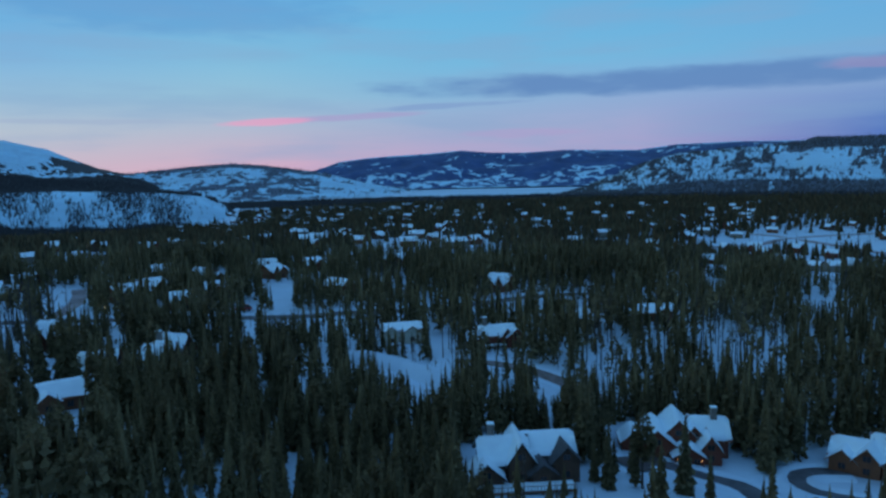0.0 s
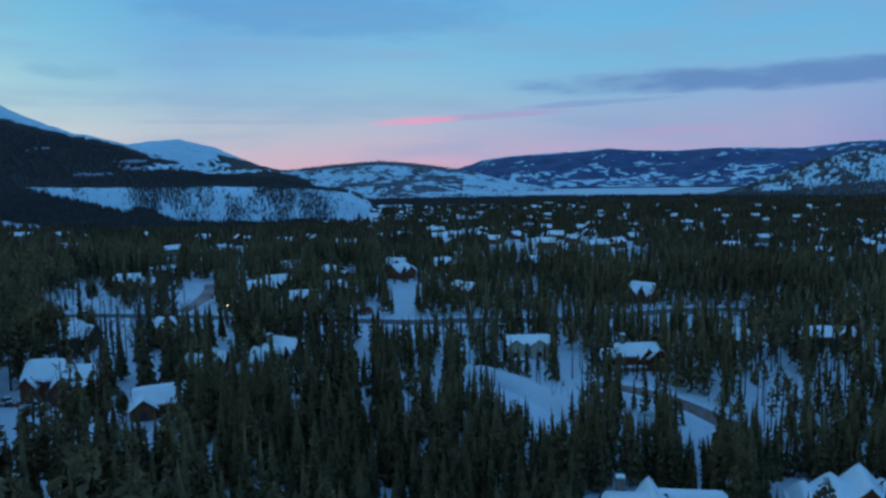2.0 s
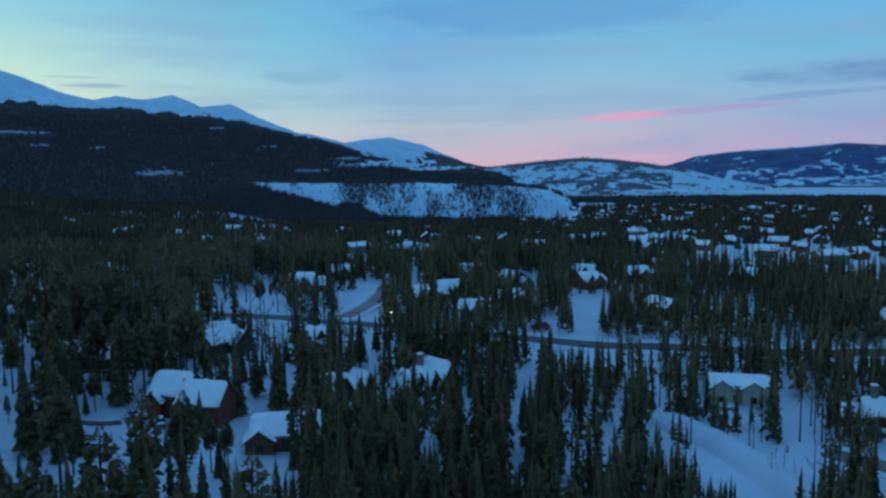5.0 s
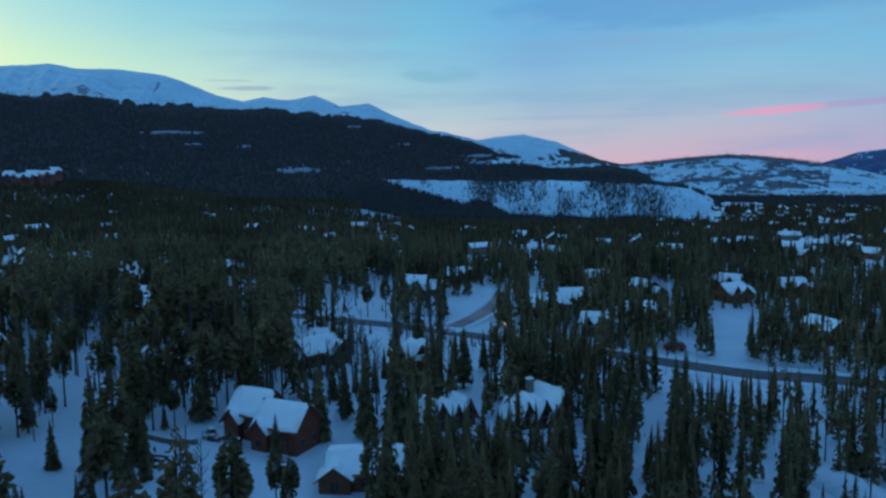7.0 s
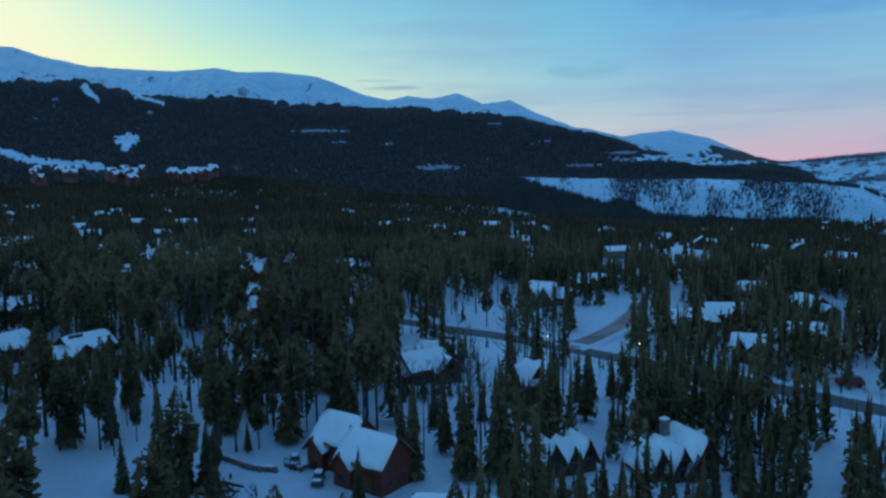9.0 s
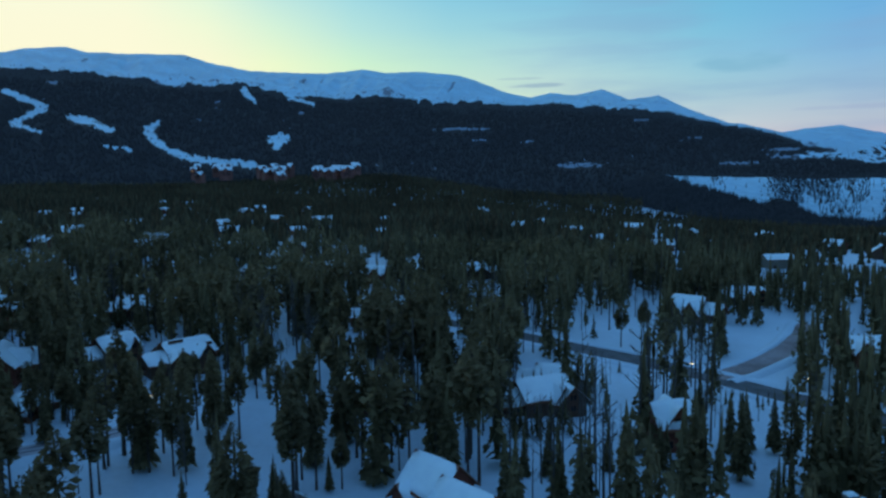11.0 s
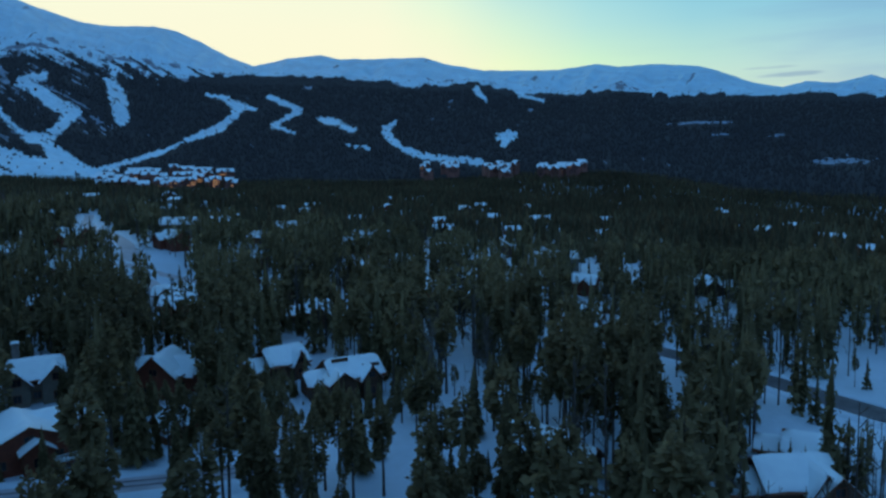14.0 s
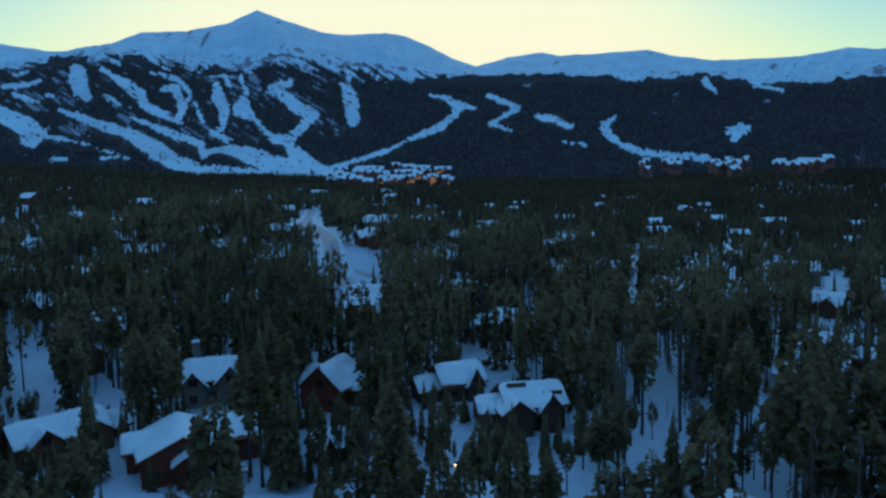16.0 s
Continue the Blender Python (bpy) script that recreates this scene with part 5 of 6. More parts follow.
sprinkle(36, -8, 24, 430, 800, 32, .065)
sprinkle(95, -2, 20, 850, 1450, 21, .07)
sprinkle(44, -28, 2, 420, 1250, 36, .065)
sprinkle(30, -40, -22, 430, 900, 28, .05)
sprinkle(34, 24, 62, 380, 1000, 40, .075)
sprinkle(50, 66, 126, 330, 950, 36, .055)
sprinkle(18, 62, 90, 260, 420, 34, .09)
sprinkle(20, 92, 124, 225, 350, 27, .055)


# ---- resort villages at the foot of the runs ----
def resort_block(name, az, r, length, depth, floors, label, seed, lit, base=None, wall=None, swing=50):
    """A long lodge of several floors with dormers, rows of windows and snowy roofs, facing the valley."""
    rnd = random.Random(seed)
    x, y = (float(v) for v in polar(az, r))
    z = float(ground_z(np.array([x]), np.array([y]))[0]) if base is None else base
    root = new(name)
    root.matrix_basis = pose(x, y, z, 0, 0, facing(x, y, CX, CY) + rnd.uniform(-swing, swing))
    tagged(root, label, "lodge", "resort lodges")
    h = 3.2 * floors
    wall = wall or (M_WOOD_DARK, M_SHINGLE, M_WOOD_BROWN)[seed % 3]
    wings = [(0, 0, length, depth, h, 5.0, "x")]
    n = max(1, int(length / 14))
    for i in range(n):
        wings.append(((i + .5) / n * length - length / 2, -depth / 2 + 1, 6, 8, h + rnd.uniform(-2.5, 1.5), 3.8, "y"))
    for k, (ox, oy, l, w, hh, rise, axis) in enumerate(wings):
        V, F = wing_wall(l, w, hh, rise)
        body = part("wall", turned([(a, b, max(c, -8) if c > 0 else -8) for a, b, c in V], axis, ox, oy), F, wall, root)
        V, F = wing_roof(l, w, hh, rise, 1.0, 0.4, 0.01 * k)
        roof = part("roof", turned(V, axis, ox, oy), F, M_SHINGLE, root)
        V, F = wing_snow(l, w, hh, rise, 1.0, 0.4 + 0.01 * k, 0.7, seed * 5 + k)
        part("snow_cover", turned(V, axis, ox, oy), F, M_SKYLITSNOW, roof, "snow on the lodge roof", True)
        fw, fd = (l, w) if axis == "x" else (w, l)
        for f in range(int(hh // 3.2)):
            m = max(2, int(fw / 7.5))
            for i in range(m):
                if axis == "x" and rnd.random() < 0.4:
                    continue
                add_window(body, ox + (i + .5) / m * fw - fw / 2, oy - fd / 2 - .02, 1.7 + 3.2 * f, 3.2, 1.8, 0, rnd.random() < lit)
    return root


rnd = random.Random(31)
for k in range(38):
    a, q = 91.0 + 9.2 * (k + rnd.random()) / 38, rnd.random()
    bright = 91.6 < a < 94.2
    resort_block("resort_lodge", a, 1262 + 130 * q, rnd.uniform(10, 30), 12, rnd.choice((2, 3, 3, 4)), "reddish timber resort lodge with snowy roof and glowing windows" if bright else "reddish-brown resort lodge with snowy dormered roof",
                 100 + 3 * k, 0.75 if bright else 0.1, 31 + 24 * q, M_LODGE, 25)
for k in range(24):
    a, q = rnd.uniform(64.6, 72.4) if k < 18 else rnd.uniform(74.4, 77.6), rnd.random()
    resort_block("resort_lodge", a, 1275 + 90 * q, rnd.uniform(9, 22), 12, rnd.choice((2, 2, 3, 4)), "dark reddish resort lodge with snowy dormers at the forest edge", 140 + k, 0.04, 43 + 12 * q, M_LODGE, 40)
# open snow in front of the upper village
for row in [(93.0, 1262, 14, 20, 0)]:
    px, py = (float(v) for v in polar(row[0], row[1]))
    YARDS.append((px, py, row[2], row[3], facing(px, py, CX, CY) - 90))


# ---- street lamps that glow among the houses, and a mast ----
def lamp_post(x, y):
    z = float(ground_z(np.array([x]), np.array([y]))[0])
    root = new("street_lamp")
    root.matrix_basis = pose(x, y, z)
    tagged(root, "slim metal lamp post with a small warm lantern", "street lamp", "street lamps")
    k = np.linspace(0, 2 * np.pi, 8, endpoint=False)
    V = [(r * math.cos(t), r * math.sin(t), zz) for zz, r in ((-.5, .09), (3.6, .06)) for t in k]
    part("pole", V, [(i, (i + 1) % 8, 8 + (i + 1) % 8, 8 + i) for i in range(8)], M_METAL, root)
    part("lantern", *boxes_mesh([(-.2, .2, -.2, .2, 3.6, 4.1)]), M_LANTERN, root, "glowing warm lantern")
    part("cap", *boxes_mesh([(-.24, .24, -.24, .24, 4.05, 4.15), (-.12, .12, -.12, .12, 4.15, 4.3)]), M_METAL, root)


for lx, ly in [(-183, 142), (-131, 277), (-152, 262)]:
    lamp_post(lx, ly)


def mast(x, y):
    z = float(ground_z(np.array([x]), np.array([y]))[0])
    root = new("lift_mast")
    root.matrix_basis = pose(x, y, z, 0, 0, 40)
    tagged(root, "tall slender lift mast with a crossbar above the trees", "mast")
    k = np.linspace(0, 2 * np.pi, 10, endpoint=False)
    V = [(r * math.cos(t), r * math.sin(t), zz) for zz, r in ((-1, .55), (23, .4)) for t in k]
    part("pole", V, [(i, (i + 1) % 10, 10 + (i + 1) % 10, 10 + i) for i in range(10)], M_METAL, root)
    part("crossbar", *boxes_mesh([(-3, 3, -.3, .3, 22.4, 23.2), (-3, -2.5, -.8, .8, 21.6, 22.4), (2.5, 3, -.8, .8, 21.6, 22.4)]), M_METAL, root)


mast(-318, 442)
px, py = -304, 426
YARDS.append((px, py, 26, 4, facing(px, py, CX, CY) - 90))


# ---- parked cars and low walls round the chalet, a red plough truck by the road ----
def car(x, y, rz, paint, label, name="car", scale=1.0, snow=True):
    """A parked car: body, cabin with glass, four wheels, and snow on top."""
    z = float(ground_z(np.array([x]), np.array([y]))[0]) + 0.05
    root = new(name)
    root.matrix_basis = pose(x, y, z, 0, 0, rz) @ Matrix.Diagonal((scale, scale, scale, 1))
    tagged(root, label, "car")
    prof = [(-2.2, .45), (-2.25, .85), (-2.0, 1.0), (-.9, 1.08), (2.1, 1.05), (2.25, .8), (2.2, .45)]
    n = len(prof)
    V = [(px, s * .88, pz) for s in (-1, 1) for px, pz in prof]
    F = [tuple(range(n))[::-1], tuple(range(n, 2 * n))] + [(i, (i + 1) % n, n + (i + 1) % n, n + i) for i in range(n)]
    part("body", V, F, paint, root)
    cab = [(-.9, 1.08), (-.25, 1.62), (1.5, 1.65), (2.0, 1.05)]
    V = [(px, s * (.82 if pz < 1.2 else .68), pz) for s in (-1, 1) for px, pz in cab]
    part("cabin", V, [(3, 2, 1, 0), (4, 5, 6, 7), (0, 1, 5, 4), (1, 2, 6, 5), (2, 3, 7, 6), (0, 4, 7, 3)], M_GLASS, root, "dark glass cabin")
    part("roof", *boxes_mesh([(-.2, 1.45, -.66, .66, 1.64, 1.7)]), paint, root)
    if snow:
        part("snow_cover", *boxes_mesh([(-.15, 1.4, -.6, .6, 1.7, 1.86), (-2.0, -1.0, -.7, .7, 1.07, 1.18)]), M_SKYLITSNOW, root, "snow lying on the car")
    k = np.linspace(0, 2 * np.pi, 12, endpoint=False)
    for wx in (-1.4, 1.4):
        for wy in (-.86, .86):
            V = [(wx + .34 * math.cos(t), wy + e, .34 + .34 * math.sin(t)) for e in (-.11, .11) for t in k]
            part("wheel", V, [tuple(range(12)), tuple(range(23, 11, -1))] + [(i, 12 + i, 12 + (i + 1) % 12, (i + 1) % 12) for i in range(12)], M_TYRE, root)
    return root


M_TYRE = material("tyre_rubber", (.02, .02, .02), 0.9, spread=0.2, scale=3, bump=0.2)
M_PAINT_DARK = material("dark_car_paint", (.03, .035, .045), 0.25, spread=0.15, scale=1, bump=0.0)
M_PAINT_RED = material("red_paint", (.45, .03, .02), 0.35, spread=0.15, scale=1, bump=0.0)
M_PAINT_GREY = material("grey_car_paint", (.09, .095, .1), 0.25, metal=0.3, spread=0.15, scale=1, bump=0.0)
car(-128, 165.5, 150, M_PAINT_DARK, "dark parked car with snow on its roof")
car(-119.5, 165, 140, M_PAINT_GREY, "grey parked car with snow on its roof")
car(-83, 297, 20, M_PAINT_RED, "red plough truck parked beside the road", "plough_truck", 1.5, False)


def low_wall(pts, label):
    """A low wall of stones laid along a line, with snow on top."""
    line = smooth_line(pts, 0.9)
    root = new("stone_wall")
    z0 = float(ground_z(line[:1, 0], line[:1, 1])[0])
    root.matrix_basis = pose(float(line[0, 0]), float(line[0, 1]), z0)
    tagged(root, label, "wall")
    r = random.Random(4)
    for i, (x, y) in enumerate(line):
        zz = float(ground_z(np.array([x]), np.array([y]))[0]) - z0
        for lv in range(2):
            h = r.uniform(.35, .6)
            a, b = r.uniform(.38, .75), r.uniform(.3, .5)
            v, f = box_mesh(-a, a, -b, b, 0, h)
            v = [(px * (1 - .2 * (pz > 0)) + x - line[0, 0] + r.uniform(-.08, .08), py * (1 - .2 * (pz > 0)) + y - line[0, 1], pz + zz - .1 + lv * .5) for px, py, pz in v]
            part("stone", v, f, M_STONE, root)
    d = line - line[0]
    V = np.concatenate([np.stack([d[:, 0] + o, d[:, 1] + o * .3, ground_z(line[:, 0], line[:, 1]) - z0 + hh], -1) for o, hh in ((-.5, .92), (-.2, 1.2), (.25, 1.18), (.5, .92))])
    m = len(line)
    F = [(k * m + i, k * m + i + 1, (k + 1) * m + i + 1, (k + 1) * m + i) for k in range(3) for i in range(m - 1)]
    part("snow_cap", V, F, M_SKYLITSNOW, root, "snow on the wall", True)


low_wall([(-140, 156), (-136, 157.5), (-131, 159), (-128, 161.5)], "low stone retaining wall half buried in snow")


def stump_logs(x, y):
    root = new("log_pile")
    root.matrix_basis = pose(x, y, float(ground_z(np.array([x]), np.array([y]))[0]), 0, 0, 30)
    tagged(root, "scattered dark logs lying on snow", "logs")
    k = np.linspace(0, 2 * np.pi, 8, endpoint=False)
    r = random.Random(9)
    for i in range(14):
        ox, oy, t, l = r.uniform(-5, 5), r.uniform(-3.5, 3.5), r.uniform(-.5, .5), r.uniform(1.2, 2.6)
        V = [(ox + e * math.cos(t) - q * math.cos(a) * math.sin(t), oy + e * math.sin(t) + q * math.cos(a) * math.cos(t), .12 + q * math.sin(a)) for e, q in ((-l, .26), (l, .2)) for a in k]
        part("log", V, [tuple(range(8))[::-1], tuple(range(8, 16))] + [(j, (j + 1) % 8, 8 + (j + 1) % 8, 8 + j) for j in range(8)], M_BARK, root)


stump_logs(-127.5, 151.5)


# ---- trees ----
def conifer(seed, sprays, base, rad, style="fir", slim=1.0):
    """The needles of one tree one metre tall: many small sprays, each turned its own way, round a slim core. Returns corners and triangles."""
    r = np.random.default_rng(seed)
    V, F = [], []
    lean = r.normal(0, 0.012, 2)
    clumps = [(r.uniform(0, 1), r.uniform(0, 6.283)) for _ in range(7)]
    for i in range(sprays):
        u = (i + r.random()) / sprays
        if style == "fir":
            s = 1 - math.sqrt(1 - u * 0.985)
            reach = rad * ((1 - s)**0.85 + 0.04) * (1 + 0.16 * math.sin(s * 46 + seed))
        else:
            s = u
            reach = rad * (0.30 + 0.95 * math.sin(math.pi * (0.10 + 0.84 * s))**0.7) * (1 - 0.75 * s**4)
        t = r.uniform(0, 6.283)
        if style != "fir":       # boughs gather in clumps, with gaps between them
            cs, ct = clumps[int(r.integers(7))]
            if r.random() < 0.6:
                s, t = min(0.98, max(0.0, cs + r.normal(0, .09))), ct + r.normal(0, .5)
                reach = rad * (0.30 + 0.95 * math.sin(math.pi * (0.10 + 0.84 * s))**0.7) * (1 - 0.75 * s**4) * 1.15
        z = base + (1 - base) * s
        q1 = reach * r.uniform(0.62, 1.12)
        q0 = q1 * r.uniform(0.25, 0.6)
        fall = (q1 - q0) * (r.uniform(0.35, 1.0) if style == "fir" else r.uniform(-0.35, 0.45)) + 0.004
        c, sn = math.cos(t), math.sin(t)
        roll = r.uniform(-1.35, 1.35)
        w = slim * (0.15 * reach + 0.006) * r.uniform(.6, 1.4)
        tx_, ty_, tz_ = -sn * math.cos(roll) * w, c * math.cos(roll) * w, math.sin(roll) * w
        ax, ay = lean[0] * z, lean[1] * z
        qm = q0 + (q1 - q0) * r.uniform(.5, .75)
        zm = z - fall * (qm - q0) / (q1 - q0 + 1e-6) * .8
        n = len(V)
        V += [(ax + c * q0, ay + sn * q0, z), (ax + c * qm + tx_, ay + sn * qm + ty_, zm + tz_), (ax + c * q1, ay + sn * q1, z - fall), (ax + c * qm - tx_, ay + sn * qm - ty_, zm - tz_)]
        F += [(n, n + 1, n + 2), (n, n + 2, n + 3)]
    # slim core that closes the crown
    m = 5
    n = len(V)
    rc = rad * (0.45 if style == "fir" else 0.22)
    for zz, q in ((base - 0.01, rc * .5), (base + (1 - base) * .2, rc), (base + (1 - base) * .62, rc * .55)):
        V += [(q * math.cos(6.283 * j / m + zz * 9), q * math.sin(6.283 * j / m + zz * 9), zz) for j in range(m)]
    V.append((lean[0], lean[1], 1.0))
    for a in range(2):
        for j in range(m):
            p, q = n + a * m + j, n + a * m + (j + 1) % m
            F += [(p, q, q + m), (p, q + m, p + m)]
    F += [(n + 2 * m + j, n + 2 * m + (j + 1) % m, n + 3 * m) for j in range(m)]
    return np.array(V), np.array(F)


def trunk_mesh(top=0.8, r0=0.014, m=6):
    V = [(r * math.cos(6.283 * j / m), r * math.sin(6.283 * j / m), z) for z, r in ((-.06, r0 * 1.3), (.1, r0), (top, r0 * .35)) for j in range(m)]
    F = []
    for a in range(2):
        for j in range(m):
            p, q = a * m + j, a * m + (j + 1) % m
            F += [(p, q, q + m), (p, q + m, p + m)]
    return np.array(V), np.array(F)


def bare_tree(seed, n=26):
    """A leafless aspen one metre tall: trunk, limbs and twigs as thin tapered blades of three sides."""
    r = np.random.default_rng(seed)
    V, F = [], []

    def stick(p, q, a, b):
        p, q = np.array(p), np.array(q)
        d = (q - p) / (np.linalg.norm(q - p) + 1e-9)
        u = np.cross(d, (0.3, 0.9, 0.2))
        u /= np.linalg.norm(u)
        w = np.cross(d, u)
        k = len(V)
        for s, e in ((p, a), (q, b)):
            for t in (0, 2.094, 4.189):
                V.append(tuple(s + e * (math.cos(t) * u + math.sin(t) * w)))
        for j in range(3):
            a0, b0 = k + j, k + (j + 1) % 3
            F.extend([(a0, b0, b0 + 3), (a0, b0 + 3, a0 + 3)])
    stick((0, 0, -.05), (r.normal(0, .02), r.normal(0, .02), .95), .014, .004)
    for i in range(n):
        z = 0.3 + 0.62 * (i + r.random()) / n
        t, l = r.uniform(0, 6.28), r.uniform(.10, .22) * (1.25 - z)
        tip = (math.cos(t) * l, math.sin(t) * l, z + l * r.uniform(.5, 1.3))
        stick((0, 0, z), tip, .005, .0018)
        for _ in range(2):
            t2 = t + r.uniform(-1, 1)
            f = r.uniform(.3, .8)
            m = np.array((0, 0, z)) * (1 - f) + np.array(tip) * f
            stick(m, m + np.array((math.cos(t2) * l * .5, math.sin(t2) * l * .5, l * .55)), .003, .0012)
    return np.array(V), np.array(F)


def scatter_mesh(name, label, templates, kind, x, y, z, h, mats, wide, category="forest"):
    """Many trees in one mesh. templates: (corners, triangles, material index) for each kind."""
    VV, FF, MM, base = [], [], [], 0
    rot = np.random.default_rng(len(x)).uniform(0, 6.283, len(x))
    for k, parts_ in enumerate(templates):
        sel = np.where(kind == k)[0]
        if not len(sel):
            continue
        for tv, tf, mi in parts_:
            c, s = np.cos(rot[sel])[:, None], np.sin(rot[sel])[:, None]
            hh, ww = h[sel][:, None], (h * wide)[sel][:, None]
            X = x[sel][:, None] + (tv[:, 0] * c - tv[:, 1] * s) * ww
            Y = y[sel][:, None] + (tv[:, 0] * s + tv[:, 1] * c) * ww
            Z = z[sel][:, None] + tv[:, 2] * hh
            V = np.stack([X, Y, Z], -1).reshape(-1, 3)
            F = (tf[None] + (np.arange(len(sel)) * len(tv))[:, None, None]).reshape(-1, 3) + base
            VV.append(V), FF.append(F), MM.append(np.full(len(F), mi))
            base += len(V)
    V, F, M = np.concatenate(VV), np.concatenate(FF), np.concatenate(MM)
    me = bpy.data.meshes.new(name)
    me.vertices.add(len(V))
    me.vertices.foreach_set("co", V.ravel())
    me.loops.add(len(F) * 3)
    me.loops.foreach_set("vertex_index", F.ravel().astype(np.int32))
    me.polygons.add(len(F))
    me.polygons.foreach_set("loop_start", np.arange(0, len(F) * 3, 3, dtype=np.int32))
    for m in mats:
        me.materials.append(m)
    me.polygons.foreach_set("material_index", M.astype(np.int32))
    me.update()
    me.validate()
    return tagged(new(name, me), label, category, kind="stuff")


def open_ground(x, y):
    """How open a place is (0 in the forest, 1 on clearings, roads and round houses), whether tall bare trunks stand there, and how high trees grow."""
    out, bare, cap = np.zeros(len(x)), np.zeros(len(x), bool), np.full(len(x), 99.0)
    jag = 0.30 * fbm(x / 9, y / 9, 3, 15) + 0.02
    for row in OPENINGS:
        near = np.where((np.abs(x - row[0]) < 320) & (np.abs(y - row[1]) < 320))[0]
        inside = box_dist(x[near], y[near], row) + jag[near] < 1.0
        if row[6]:
            bare[near[inside]] = True
        else:
            out[near[inside]] = 1.0
        c, s = math.cos(math.radians(row[4])), math.sin(math.radians(row[4]))
        u, v = (x[near] - row[0]) * c + (y[near] - row[1]) * s, -(x[near] - row[0]) * s + (y[near] - row[1]) * c
        fore = (u < -row[2]) & (u > -row[2] - row[5]) & (np.abs(v) < row[3] * (.7 + jag[near]))
        if not row[6]:
            cap[near[fore]] = np.minimum(cap[near[fore]], 13 * (-row[2] - u[fore]) / row[5] + .8)
    for hx, hy, ang, reach in FRONTS:      # only lower trees grow below a house, on its open side
        c, s = math.cos(math.radians(ang)), math.sin(math.radians(ang))
        u, v = (x - hx) * c + (y - hy) * s, -(x - hx) * s + (y - hy) * c
        fore = (u > 0) & (u < 36) & (np.abs(v) < reach * .75 + .06 * u)
        cap[fore] = np.minimum(cap[fore], 4.6 + .27 * u[fore])
    for row in YARDS:
        near = (np.abs(x - row[0]) < 110) & (np.abs(y - row[1]) < 110)
        if near.any():
            out[near] = np.maximum(out[near], (box_dist(x[near], y[near], row) + 0.4 * jag[near] < 1.0) * 1.0)
    for _, _, pts, half in ROADS:
        near = np.where((x > min(p[0] for p in pts) - 15) & (x < max(p[0] for p in pts) + 15))[0]
        if len(near):
            out[near] = np.maximum(out[near], (line_dist(x[near], y[near], pts) < half + 3.4) * 1.0)
    return out, bare & (out < .5), cap


def jitter_grid(x0, x1, y0, y1, cell, rng_):
    gx, gy = np.meshgrid(np.arange(x0, x1, cell), np.arange(y0, y1, cell), indexing="ij")
    gx = gx.ravel() + rng_.uniform(-.48, .48, gx.size) * cell
    gy = gy.ravel() + rng_.uniform(-.48, .48, gy.size) * cell
    return gx, gy


rng = np.random.default_rng(5)
# the near forest
tx, ty = jitter_grid(-480, 330, -120, 560, 4.3, rng)
px_, py_ = jitter_grid(-60, 80, 150, 198, 4.6, rng)
tx, ty = np.concatenate([tx, px_]), np.concatenate([ty, py_])
ta, tr = bearing(tx, ty)
keep = (tr < 370) & (ta > -100) & (ta < 138) & (tr > 18) & (ty > -60) & ((ta > -56) | (tx < 190))
tx, ty, ta, tr = tx[keep], ty[keep], ta[keep], tr[keep]
dens = fbm(tx / 38, ty / 38, 3, 25) + 0.45 * fbm(tx / 9, ty / 9, 2, 26)
opened, bare_trunks, cap = open_ground(tx, ty)
stand = fbm(tx / 30, ty / 30, 2, 29)      # stands of bare aspen
keep = (opened < 0.5) & (dens > -0.72) & ((stand < .46) | (rng.random(len(tx)) < .6)) & ((cap > 3.5) | (rng.random(len(tx)) < .6)) & (~bare_trunks | (rng.random(len(tx)) < .60))
stray = (opened > 0.5) & (rng.random(len(tx)) < .60 * (fbm(tx / 11, ty / 11, 2, 28) > -.02) + .03) & (np.hypot(tx + 136, ty - 139) > 15) & ((ty < 262) | (tx > -60) | (rng.random(len(tx)) < .5)) & (line_dist(tx, ty, [(-66, 290), (-90, 380)]) > 13) & (np.min([line_dist(tx, ty, rd[2]) for rd in ROADS], axis=0) > 9)
for row in YARDS[:46]:
    c, s = math.cos(math.radians(row[4])), math.sin(math.radians(row[4]))
    stray &= np.hypot(tx - row[0] + c * row[2] * .55, ty - row[1] - s * row[2] * -.55) > 15
keep |= stray
keep &= line_dist(tx, ty, [(-122, 172), (-104, 150)]) > 9
sx0, sy0 = [], []
for hx, hy, rz, reach, front, thick in SCREENS:
    n = int(reach * thick)
    u, v = rng.uniform(-reach - 3, reach + 3, n), front - rng.uniform(2.2, 9, n)
    c, s = math.cos(math.radians(rz)), math.sin(math.radians(rz))
    sx0.append(hx + u * c - v * s), sy0.append(hy + u * s + v * c)
sx0, sy0 = np.concatenate(sx0), np.concatenate(sy0)
clear = np.min([line_dist(sx0, sy0, rd[2]) for rd in ROADS], axis=0) > 7
sx0, sy0 = sx0[clear], sy0[clear]
tx, ty, ta, tr, opened, stand, bare_trunks, cap = tx[keep], ty[keep], ta[keep], tr[keep], opened[keep], stand[keep], bare_trunks[keep], cap[keep]
th = 11.5 + 4.0 * np.clip((ta - 8) / 40, 0, 1) + 5.0 * rng.random(len(tx)) + 3.5 * fbm(tx / 50, ty / 50, 2, 27) + 3.0 * (rng.random(len(tx)) < .15)
th = th * (1 + 0.05 * np.clip((235 - np.hypot(tx + 60, ty - 90)) / 120, 0, 1))
th = np.where(rng.random(len(tx)) < 0.14, th * 0.55, th)
th = np.where(opened > 0.5, th * rng.uniform(.4, .95, len(tx)), th)
th = np.minimum(th, np.maximum(1.6, cap * rng.uniform(.7, 1.05, len(tx))))
young = np.arange(len(tx) + len(sx0)) >= len(tx)
